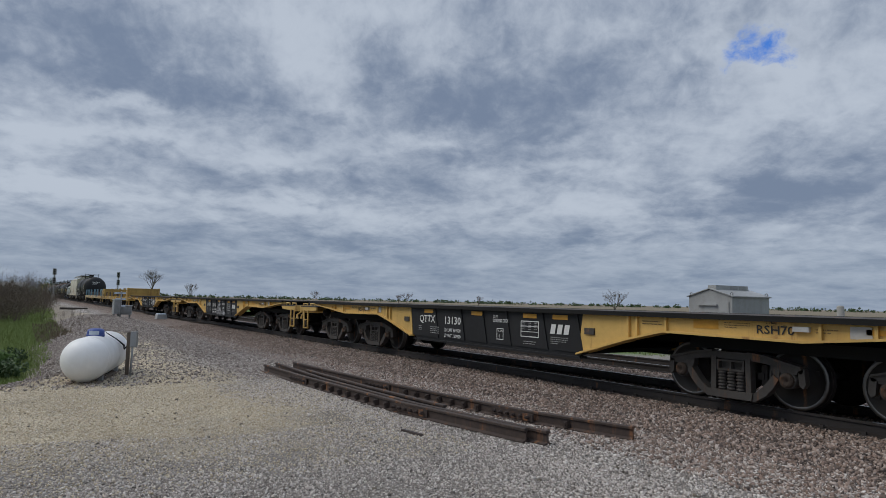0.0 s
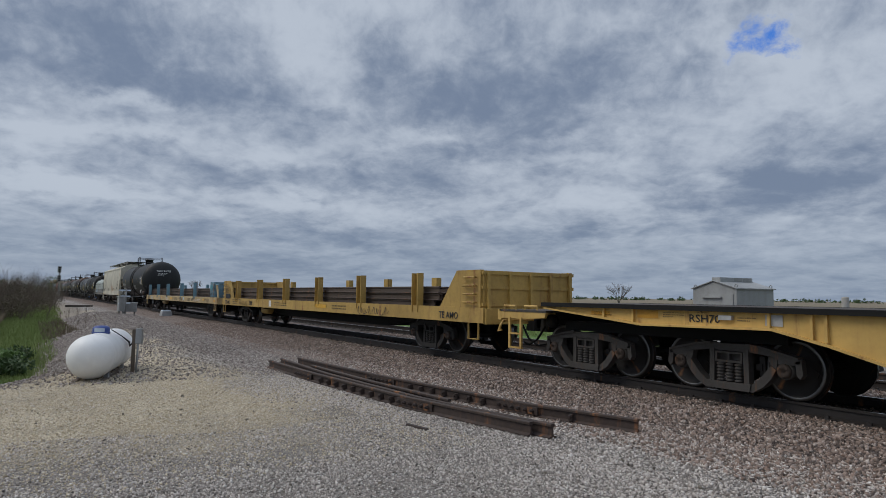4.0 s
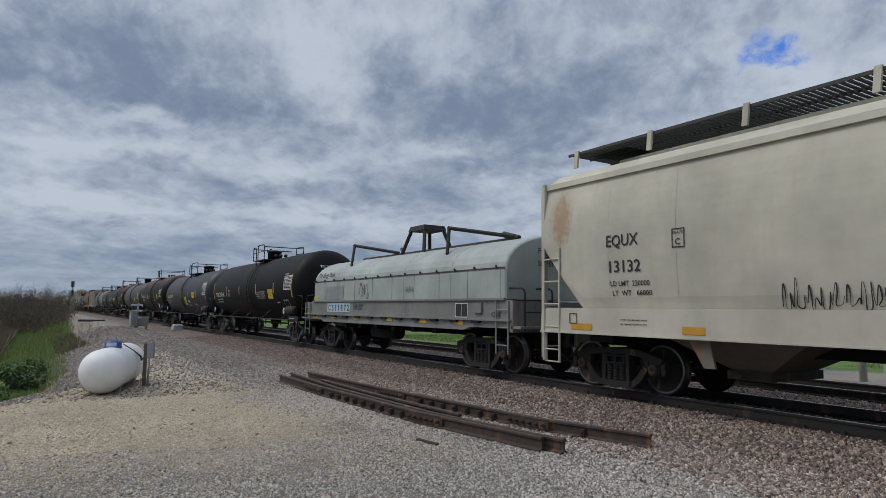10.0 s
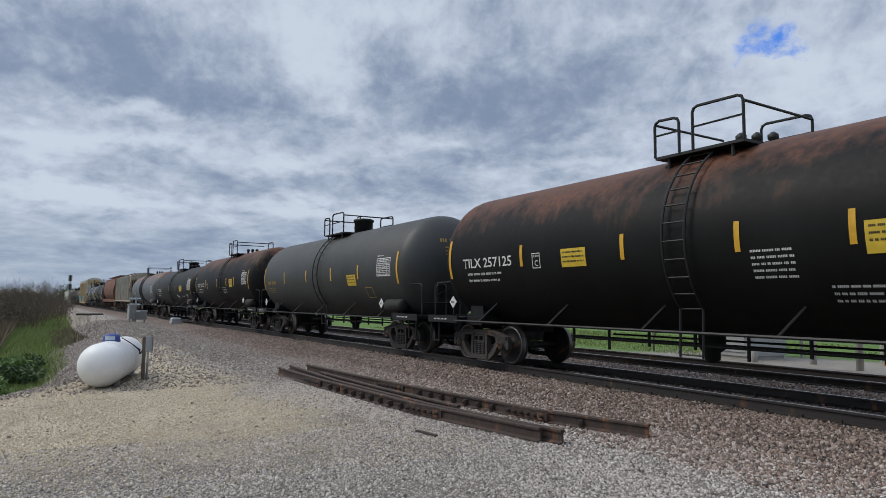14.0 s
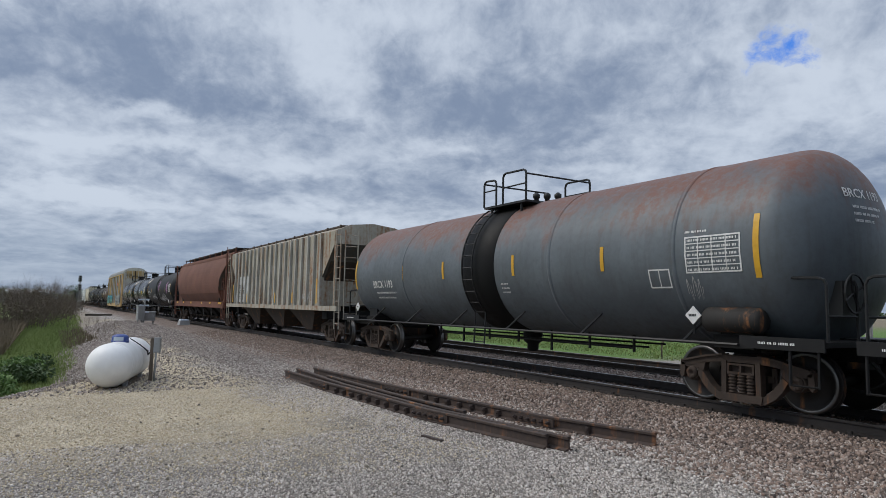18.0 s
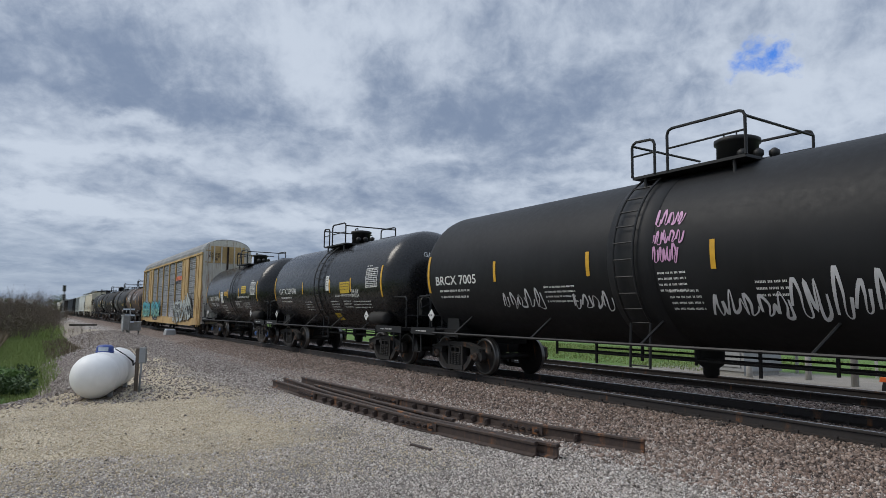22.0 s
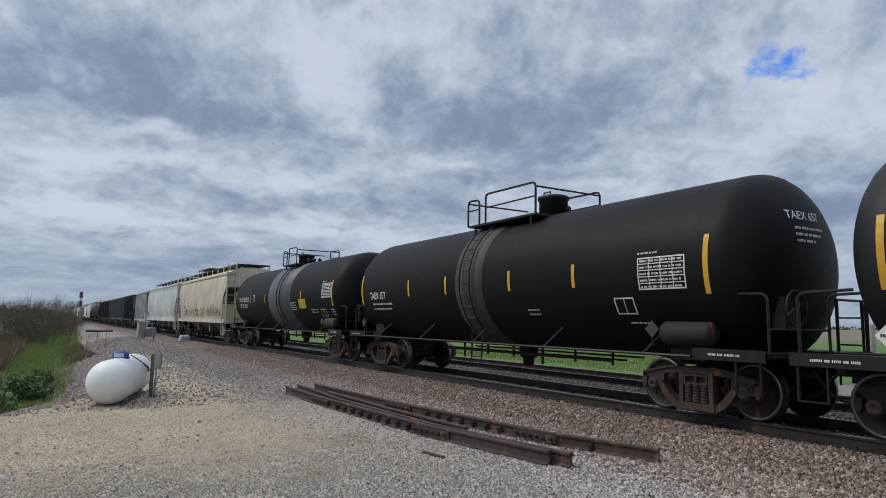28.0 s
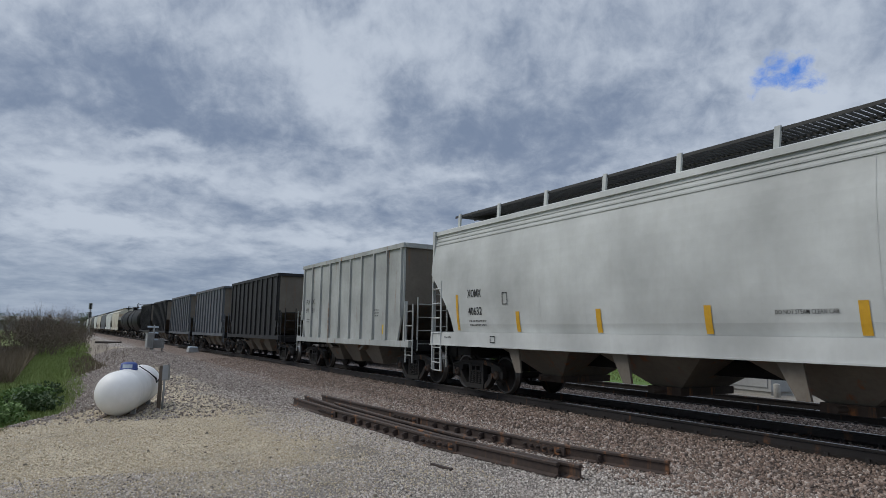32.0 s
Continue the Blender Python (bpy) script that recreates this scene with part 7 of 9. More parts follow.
# ---------------------------------------------------------------- coil car
def coil_car(s, tc, label):
    car = car_root("coil_car", label, "coil car", s)
    L, hx, hl = 6.55, 0.27, 6.03
    for y in (-1, 1):
        part("side_sill", bx(B(), -L, L, y * 1.42 - 0.05, y * 1.42 + 0.05, 1.08, 1.72), M["coil_grey"], car)
        part("sill_flange", bx(B(), -L, L, y * 1.46 - 0.09, y * 1.46 + 0.09, 1.24, 1.285), M["coil_grey"], car)
        part("sill_flange", prism(B(), [(-L + 1.6, 1.08), (-L + 1.9, 1.0), (L - 1.9, 1.0), (L - 1.6, 1.08)], y * 1.42 - 0.08, y * 1.42 + 0.08), M["coil_grey"], car)
        # black blocks added in place of the shaded slot openings under the flange
        for i in range(12):
            x = -L + 0.95 + 0.98 * i
            part("stake_slot", prism(B(), [(x - 0.20, 1.24), (x + 0.20, 1.24), (x + 0.14, 1.18), (x - 0.14, 1.18)], min(y * 1.45, y * 1.54), max(y * 1.45, y * 1.54)), M["under"], car)
        part("side_ladder_box", bx(B(), 5.1, 5.42, min(y * 1.45, y * 1.53), max(y * 1.45, y * 1.53), 1.42, 1.66), M["coil_grey"], car)
    hood = B()
    st = []
    for x, k in ((-hl, 0.965), (-hl + 0.03, 0.985), (-hl + 0.10, 1.0), (-hl * 0.33, 1.0), (0, 1.0), (hl * 0.33, 1.0), (hl - 0.10, 1.0), (hl - 0.03, 0.985), (hl, 0.965)):
        ring = [(-1.48, 1.74), (-1.48, 2.40)]
        for i in range(0, 17):
            a = math.pi * (1 - i / 16)
            ring.append((1.48 * math.cos(a), 2.40 + 0.90 * max(0.0, math.sin(a)) ** 0.9))
        ring += [(1.48, 2.40), (1.48, 1.74)]
        st.append([(x + hx, y * k, 1.74 + (z - 1.74) * k) for y, z in ring])
    loft(hood, st, True)
    h = part("hood", hood, M["coil_white"], car, "pale grey steel hood with rounded top")
    for x in (-hl * 0.62, -hl * 0.2, hl * 0.2, hl * 0.62):
        pts = [(x + hx, -1.482, 1.76), (x + hx, -1.482, 2.40)] + [(x + hx, -1.482 * math.cos(math.pi * i / 12), 2.40 + 0.902 * math.sin(math.pi * i / 12) ** 0.9) for i in range(1, 12)]
        part("hood_seam", tube(B(), pts, 0.008, 5), M["coil_white"], h)
    for i in range(9):
        x = -hl + 1.1 + 1.35 * i
        part("panel_seam", bx(B(), x + hx - 0.006, x + hx + 0.006, -1.487, -1.47, 1.76, 2.47), M["coil_grey"], h)
    part("hood_ledge", bx(B(), -hl + 0.02 + hx, hl - 0.02 + hx, -1.50, -1.46, 2.46, 2.485), M["iron_grey"], h)
    part("hood_foot", bx(B(), -hl + hx, hl + hx, -1.52, -1.46, 1.72, 1.77), M["coil_grey"], h)
    for i in range(14):
        x = -hl + 0.3 + hx + (2 * hl - 0.6) * i / 13
        part("latch", rod(B(), (x, -1.49, 2.47), (x, -1.53, 2.53), 0.026, 6), M["iron_grey"], h)
    part("hood_ridge", bx(B(), -hl + 1.5 + hx, hl - 1.5 + hx, -0.12, 0.12, 3.28, 3.38), M["iron_grey"], h)
    for x in (-2.95, 3.35):
        for sg in (-1, 1):
            arm = tube(B(), [(x, sg * 1.18, 2.98), (x - 0.28, sg * 0.95, 3.74)], 0.05, 6)
            part("stacking_arm", arm, M["iron"], h)
        part("stacking_arm", tube(B(), [(x - 0.30, -0.97, 3.74), (x + 1.5, -0.1, 3.40)], 0.055, 6), M["iron"], h)
        part("stacking_arm", tube(B(), [(x - 0.30, 0.97, 3.74), (x + 1.5, 0.1, 3.40)], 0.055, 6), M["iron"], h)
    lift = part("lifting_frame", bx(B(), hx - 0.50, hx + 0.50, -0.42, 0.42, 3.98, 4.14, 0.05), M["iron"], h)
    for q, y in itertools.product((-1, 1), (-1, 1)):
        part("frame_leg", tube(B(), [(hx + q * 0.75, y * 0.55, 3.15), (hx + q * 0.42, y * 0.34, 4.02)], 0.06, 6), M["iron"], lift)
    mid = B()
    bx(mid, -L - 0.3, L + 0.3, -0.35, 0.35, 0.80, 1.25)
    for i in range(6):
        x = -3 + 6 * i / 5
        bx(mid, x - 0.1, x + 0.1, -1.35, 1.35, 0.85, 1.15)
    rod(mid, (-1.5, -0.9, 0.75), (0.2, -0.9, 0.75), 0.2, 12)
    part("centre_sill", mid, M["under"], car)
    for d in (-1, 1):
        coupler(car, d * (L + 0.1), d)
        truck(car, s, d * tc / 2, "iron", "iron_brown")
        e = B()
        bx(e, d * L - 0.06, d * L + 0.06, -1.5, 1.5, 1.0, 1.7)
        bx(e, min(d * L, d * (L + 0.35)), max(d * L, d * (L + 0.35)), -1.5, 1.5, 1.08, 1.14)
        part("end_platform", e, M["coil_grey"], car)
        ladder(car, d * (L - 0.3), -1.52, 0.5, 1.7, "x", 0.45, "coil_grey", 3)
        end_rail(car, d * (L + 0.3), d)
    side, hd = flat_side(1.472), flat_side(1.484)
    arch = lambda u, v, off=0.01: (u, -1.484 * math.cos(math.asin(min(1.0, max(0.0, (v - 2.40) / 0.90) ** (1 / 0.9)))) - off, v + off)
    for x in (-5.5, -3.73, -1.79, 0.59, 2.62, 4.41):
        part("reflector_strip", on(flat_side(1.48), slab(B(), x - 0.2, x + 0.2, 1.12, 1.21)), M["yellow_mark"], car)
    part("number_plate_panel", on(side, slab(B(), -4.36, -2.35, 1.36, 1.67)), M["pale_blue"], car)
    part("lettering", on(side, words("C S S 1 8 7 2", 0.30, -4.26, 1.41, fit=1.85), 0.012), M["ink"], car)
    part("lettering", on(side, words("LD LMT  225600\nLT WT   60400", 0.12, -2.08, 1.55, fit=0.8), 0.012), M["ink"], car)
    part("lettering", on(side, words("CS-18", 0.15, 5.78, 1.34, fit=0.36), 0.012), M["ink"], car)
    part("placard", on(side, slab(B(), 4.24, 4.80, 1.30, 1.66)), M["ink"], car)
    part("stencil", on(side, frame_box(4.24, 4.80, 1.30, 1.66, 0.02, 2), 0.014), M["white"], car)
    part("stencil", on(side, bars(-3.2, 1.19, [0.8, 0.8], 0.022, 0.02)), M["ink"], car)
    part("lettering", on(arch, words("The Bang Train", 0.24, -5.44, 2.62, fit=1.6)), M["ink"], car)
    part("graffiti", on(hd, scribble(-1.55, 1.85, 0.75, 0.6, 9, 0.03, 2)), M["ink"], car)
    part("graffiti", on(hd, scribble(1.6, 1.95, 0.5, 0.2, 10, 0.012, 5)), M["ink"], car)
    part("placard", on(hd, slab(B(), -5.66, -5.28, 1.80, 1.92)), M["sign_yellow"], car)
    part("repair_patch", on(hd, slab(B(), -4.65, -2.89, 1.80, 2.26)), M["galv"], car)
    part("lettering", on(end_side(hl + hx + 0.01), words("FOR USE ON\nCSS 1800\nSERIES ONLY", 0.18, 0.0, 2.85, "CENTER")), M["ink"], car)
    return car


# ---------------------------------------------------------------- autorack
def autorack(s, half, tc, label):
    car = car_root("autorack", label, "autorack", s)
    L = half
    sect = [(1.50, 5.15), (1.49, 5.38), (1.38, 5.62), (1.12, 5.84), (0.75, 5.99), (0.38, 6.06), (0, 6.08)]
    k = 96
    roof = B()
    st = []
    for i in range(k * 2 + 1):
        x = -L + 2 * L * i / (k * 2)
        o = 0.03 if i % 2 else 0.0
        pts = [(y + (o if j else 0), z + o) for j, (y, z) in enumerate(sect)]
        pts[-1] = (0, pts[-1][1])
        st.append([(x, -y, z) for y, z in pts] + [(x, y, z) for y, z in pts[::-1][1:]])
    loft(roof, st)
    part("roof", roof, M["rack_roof"], car, "corrugated galvanised roof")
    xsn = [-L, -11.1, -8.77, -6.83, -4.28, -1.69, 0.96, 3.59, 6.20, 8.21, 10.60, L]
    for y in (-1, 1):
        for j, (x0, x1) in enumerate(zip(xsn, xsn[1:])):
            post = B()
            bx(post, x0 - 0.07, x0 + 0.07, y * 1.52 - 0.06, y * 1.52 + 0.06, 1.02, 5.12)
            part("side_post", post, M["rack_yellow"], car)
            if j in (2, 8, 10):
                pn = B()
                bx(pn, x0 + 0.07, x1 - 0.02, y * 1.52 - 0.03, y * 1.52 + 0.03, 1.02, 5.12)
                for u in (x0 + (x1 - x0) * 0.5,):
                    bx(pn, u - 0.03, u + 0.03, y * 1.56 - 0.02, y * 1.56 + 0.02, 1.02, 5.12)
                part("yellow_panel", pn, M["rack_yellow"], car)
                continue
            rows_n = 10
            for r in range(rows_n):
                z0 = 1.04 + (5.08 - 1.04) * r / rows_n
                z1 = 1.04 + (5.08 - 1.04) * (r + 1) / rows_n
                pn = B()
                m_ = 6
                outl = []
                for q in range(m_ + 1):
                    z = z0 + (z1 - z0 - 0.02) * q / m_
                    outl.append((y * (1.485 + (0.022 if q % 2 else 0.0) * (0 if r in (3, 7) else 1)), z))
                v0 = [pn.verts.new((x0 + 0.07, yy, z)) for yy, z in outl] + [pn.verts.new((x0 + 0.07, yy - y * 0.03, z)) for yy, z in outl[::-1]]
                v1 = [pn.verts.new((x1 - 0.07, yy, z)) for yy, z in outl] + [pn.verts.new((x1 - 0.07, yy - y * 0.03, z)) for yy, z in outl[::-1]]
                nn = len(v0)
                for i in range(nn):
                    pn.faces.new((v0[i], v0[(i + 1) % nn], v1[(i + 1) % nn], v1[i]))
                part("screen_panel", pn, M["rack_screen"], car)
        tr = B()
        bx(tr, -L, L, y * 1.53 - 0.07, y * 1.53 + 0.07, 5.08, 5.20)
        part("top_rail", tr, M["rack_yellow"], car)
        sl = B()
        prism(sl, [(-L, 1.05), (-L, 0.62), (-L + 2.0, 0.62), (-L + 2.6, 0.54), (L - 2.6, 0.54), (L - 2.0, 0.62), (L, 0.62), (L, 1.05)], y * 1.52 - 0.06, y * 1.52 + 0.06)
        part("side_sill", sl, M["rack_yellow"], car)
    for d in (-1, 1):
        e = B()
        st2 = [(1.48, 0.7), (1.48, 5.36), (1.36, 5.60), (1.10, 5.81), (0.73, 5.96), (0, 6.04)]
        loft(e, [[(x, -y, z) for y, z in st2] + [(x, y, z) for y, z in st2[::-1][1:]] for x in (d * L, d * (L + 0.05))])
        ob = part("end_door", e, M["rack_white"], car, "dirty white end door with vertical ribs")
        for y in (-1.25, -0.85, -0.40, -0.02, 0.02, 0.40, 0.85, 1.25):
            r = B()
            bx(r, d * (L + 0.09) - 0.05, d * (L + 0.09) + 0.05, y - 0.035, y + 0.035, 0.75, 5.2 if abs(y) > 1 else 5.6)
            part("door_rib", r, M["rack_white"] if abs(y) > 0.1 else M["iron_brown"], ob)
        ytop = B()
        for z in (4.55, 5.30):
            bx(ytop, d * (L + 0.06) - 0.02, d * (L + 0.06) + 0.02, -1.36, 1.36, z, z + 0.06)
        part("door_cross_bar", ytop, M["rack_yellow"], ob)
        part("placard", on(end_side(d * (L + 0.055), d), slab(B(), -1.05, 1.05, 4.62, 5.62)), M["rack_yellow"], ob)
        if d > 0:
            part("lettering", on(end_side(L + 0.075), words("EXCESS\nHEIGHT\nCAR", 0.20, -0.80, 5.05, "CENTER")), M["ink"], ob)
            part("stencil", on(end_side(L + 0.06), bars(-0.72, 3.6, [0.35] * 12, 0.05)), M["ink"], ob)
        coupler(car, d * (L + 0.45), d)
        truck(car, s, d * tc / 2, "iron", "iron_brown")
        pl = B()
        bx(pl, min(d * L, d * (L + 0.5)), max(d * L, d * (L + 0.5)), -1.4, 1.4, 0.86, 0.95)
        part("end_platform", pl, M["under"], car)
        end_rail(car, d * (L + 0.48), d)
        ladder(car, d * (L - 0.4), -1.60, 0.5, 2.4, "x", 0.45, "rack_yellow")
    mid = B()
    bx(mid, -L, L, -0.4, 0.4, 0.70, 1.0)
    bx(mid, -L, L, -1.45, 1.45, 0.95, 1.03)
    for i in range(14):
        x = -L + 3 + (2 * L - 6) * i / 13
        bx(mid, x - 0.05, x + 0.05, -1.45, 1.45, 0.72, 0.96)
    part("underframe", mid, M["under"], car)
    for z in (2.45, 3.8):
        dk = B()
        bx(dk, -L + 0.1, L - 0.1, -1.42, 1.42, z, z + 0.06)
        part("inner_deck", dk, M["under"], car)
    side = flat_side(1.56)
    pl = B()
    slab(pl, -5.8, -3.5, 0.72, 0.98)
    part("number_plate_panel", on(side, pl, 0.025), M["ink"], car)
    part("lettering", on(side, words("CTTX  690399", 0.22, -5.7, 0.77, fit=2.1), 0.032), M["white"], car)
    lg = B()
    x0 = 3.95
    for i in range(4):
        u = x0 + i * 0.54
        lg.faces.new([lg.verts.new(p) for p in ((u, 3.68, 0), (u + 0.42, 3.68, 0), (u + 0.56, 3.98, 0), (u + 0.14, 3.98, 0))])
    part("logo_shapes", on(side, lg), M["orange"], car)
    lg = B()
    lg.faces.new([lg.verts.new(p) for p in ((x0 - 0.25, 3.50, 0), (x0 + 2.0, 3.56, 0), (x0 + 2.0, 3.60, 0), (x0 - 0.2, 3.60, 0))])
    part("logo_swoosh", on(side, lg), M["ink"], car)
    for x, z, w, h, seed, mat, n in ((-11.3, 1.02, 4.3, 1.10, 3, "teal", 7), (-6.2, 1.06, 4.1, 1.1, 4, "teal", 6), (3.75, 0.85, 3.5, 1.25, 17, "spray_grey", 5), (7.2, 0.95, 2.7, 1.4, 19, "spray_grey", 4)):
        fill, line = burner(x, z, w, h, seed, n, 0.20 if mat == "teal" else 0.15)
        part("graffiti_outline", on(side, line, 0.075), M["ink"], car)
        part("graffiti", on(side, fill, 0.086), M[mat], car)
        if mat == "teal":
            low, line = burner(x, z, w, h * 0.5, seed, n, 0.20)
            line.free()
            part("graffiti_shade", on(side, low, 0.099), M["mint"], car)
        part("graffiti_stroke", on(side, scribble(x + 0.2, z + 0.1, w - 0.4, h * 0.8, seed, 0.028, n + 3), 0.112), M["ink"], car)
    part("graffiti", on(side, scribble(2.2, 0.95, 1.3, 0.9, 8, 0.04, 8), 0.03), M["spray_white"], car)
    part("lettering", on(side, words("SPECIAL NO. 58\nBRAKE BEAM REQUIRED", 0.11, 7.3, 0.86), 0.03), M["ink"], car)
    part("graffiti", on(side, scribble(1.8, 0.66, 2.6, 0.28, 31, 0.03, 9), 0.012), M["red"], car)
    for x, w in ((L - 8.0, 0.8), (L - 2.0, 0.5), (-2.5, 0.5)):
        part("stencil", on(side, bars(x, 0.92, [w, w], 0.04)), M["ink"], car)
    return car


# ---------------------------------------------------------------- the train, front to rear
M.update({
    "flat_yellow": paint("flatcar_yellow", (0.62, 0.40, 0.115), 0.55, 0.12, 0.22, (0.30, 0.17, 0.06), 0.3),
    "flat_black": paint("flatcar_black", (0.011, 0.0115, 0.013), 0.6, 0, 0.2, (0.028, 0.026, 0.024), 0.2, spec=0.35),
    "flat_orange": plain("flatcar_orange_patch", (0.62, 0.31, 0.03), 0.5),
    "deck": paint("deck_steel", (0.05, 0.045, 0.04), 0.8, 0.3, 0.5),
    "deck_wood": paint("deck_wood", (0.12, 0.095, 0.07), 0.9, 0, 0.5),
    "rail_rust": paint("rail_rust", (0.075, 0.052, 0.040), 0.7, 0.2, 0.5, (0.05, 0.04, 0.035), 0.2),
    "mow_yellow": paint("stake_car_yellow", (0.45, 0.29, 0.075), 0.6, 0.2, 0.35, (0.2, 0.12, 0.05), 0.35),
    "old_yellow": paint("faded_yellow_sill", (0.50, 0.38, 0.20), 0.65, 0.40, 0.4, (0.24, 0.16, 0.09), 0.5),
    "mow_blue": paint("stake_light_blue", (0.16, 0.29, 0.36), 0.6, 0.2, 0.3, (0.12, 0.10, 0.08), 0.4),
    "tank_charcoal": paint("tank_charcoal", (0.012, 0.0125, 0.014), 0.5, 0, 0.2, (0.034, 0.033, 0.034), 0.45, seed=1, spec=0.3, grain=0.3, dent=5.0),
    "tank_black": paint("tank_black", (0.005, 0.005, 0.0054), 0.5, 0, 0.15, (0.010, 0.0098, 0.0098), 0.3, seed=2, spec=0.16, grain=0.25, dent=4.0),
    "tank_dull": paint("tank_dull_black", (0.009, 0.0095, 0.011), 0.5, 0, 0.2, (0.017, 0.017, 0.018), 0.45, seed=8, spec=0.26, dent=4.0),
    "tank_gloss": paint("tank_gloss_black", (0.005, 0.005, 0.006), 0.22, 0, 0.0, (0.02, 0.02, 0.02), 0.12, seed=3, grain=0.03, dent=2.0),
    "tank_slate": paint("tank_slate", (0.026, 0.030, 0.037), 0.45, 0, 0.2, (0.014, 0.014, 0.014), 0.55, seed=4, spec=0.4, grain=0.3, dent=4.0),
    "tank_rusty": paint("tank_black_rusty_top", (0.005, 0.005, 0.005), 0.5, 0, 0.2, (0.012, 0.011, 0.010), 0.35, top_rust=3.2, spec=0.18, top_col=(0.13, 0.058, 0.036)),
    "tank_grey_rust": paint("tank_grey_rusty_top", (0.115, 0.135, 0.152), 0.5, 0, 0.3, (0.06, 0.058, 0.056), 0.5, top_rust=2.95, top_col=(0.15, 0.062, 0.04)),
    "tank_olive": paint("tank_dark_olive", (0.038, 0.040, 0.040), 0.5, 0, 0.3, (0.05, 0.045, 0.04), 0.35, seed=5),
    "tank_brown": paint("tank_brown", (0.040, 0.026, 0.022), 0.55, 0.5, 0.4, (0.05, 0.035, 0.03), 0.4, seed=6),
    "band_worn": paint("band_worn_grey", (0.034, 0.034, 0.036), 0.6, 0.05, 0.5, (0.09, 0.085, 0.08), 0.5, seed=9),
    "band_slate": paint("band_slate", (0.075, 0.083, 0.095), 0.45, 0, 0.4, (0.04, 0.04, 0.04), 0.5),
    "cream": paint("hopper_cream", (0.52, 0.49, 0.41), 0.6, 0.0, 0.12, (0.36, 0.31, 0.23), 0.22, seed=1, spots=((8.05, 3.5, 0.30, 0.38, 0.6), (-8.5, 3.3, 0.35, 0.6, 0.6), (1.3, 1.75, 1.1, 0.5, 0.5), (0.2, 2.0, 0.5, 0.7, 0.35), (7.9, 1.9, 0.4, 0.5, 0.35))),
    "cream2": paint("hopper_cream_plain", (0.56, 0.51, 0.40), 0.6, 0.0, 0.2, (0.34, 0.29, 0.2), 0.3, seed=2),
    "hopper_white": paint("hopper_white_grey", (0.54, 0.56, 0.55), 0.5, 0.0, 0.12, (0.36, 0.36, 0.34), 0.18, seed=3),
    "hopper_rust_red": paint("hopper_oxide_red", (0.160, 0.060, 0.038), 0.75, 0.22, 0.6, (0.075, 0.038, 0.028), 0.5, grain=0.7),
    "hopper_worn": paint("hopper_worn_white", (0.40, 0.375, 0.315), 0.7, 0.62, 0.42, (0.20, 0.135, 0.08), 0.55),
    "hopper_worn_rib": paint("hopper_worn_rib", (0.42, 0.42, 0.385), 0.65, 0.32, 0.35, (0.25, 0.19, 0.12), 0.45),
    "stencil_ground": paint("repainted_white_square", (0.55, 0.56, 0.55), 0.6, 0.1, 0.3, (0.35, 0.3, 0.22), 0.3),
    "open_grey": paint("open_hopper_grey", (0.40, 0.42, 0.41), 0.55, 0.05, 0.2, (0.2, 0.19, 0.17), 0.3),
    "open_slate": paint("open_hopper_slate", (0.085, 0.098, 0.115), 0.6, 0.1, 0.3),
    "open_black": paint("open_hopper_black", (0.008, 0.0085, 0.0105), 0.6, 0, 0.2, (0.02, 0.018, 0.017)),
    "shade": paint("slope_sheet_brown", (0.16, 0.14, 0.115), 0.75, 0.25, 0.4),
    # dirty grey for slope undersides, with their shade mixed into the colour
    "slope_shaded": paint("slope_sheet_shaded", (0.105, 0.10, 0.09), 0.75, 0.15, 0.4, (0.06, 0.05, 0.04), 0.5),
    # dark brown that also holds the shade of the end recesses
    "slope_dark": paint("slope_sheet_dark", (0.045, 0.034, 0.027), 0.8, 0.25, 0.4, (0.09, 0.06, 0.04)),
    "coil_grey": paint("coil_car_grey", (0.21, 0.215, 0.205), 0.65, 0.08, 0.3),
    "coil_white": paint("coil_hood_pale", (0.38, 0.42, 0.405), 0.55, 0.0, 0.2, (0.27, 0.26, 0.23), 0.25),
    "pale_blue": plain("panel_pale_blue", (0.45, 0.60, 0.72)),
    "rack_yellow": paint("rack_yellow", (0.50, 0.34, 0.145), 0.6, 0.10, 0.3, (0.30, 0.18, 0.07), 0.3),
    "rack_white": paint("rack_dirty_white", (0.56, 0.535, 0.48), 0.65, 0.22, 0.3, (0.28, 0.2, 0.12), 0.4),
    "rack_roof": paint("rack_roof_galvanised", (0.27, 0.28, 0.29), 0.6, 0, 0.3, (0.17, 0.165, 0.155), 0.2),
    "rack_screen": perforated("rack_screen_galvanised", (0.25, 0.265, 0.28)),
})

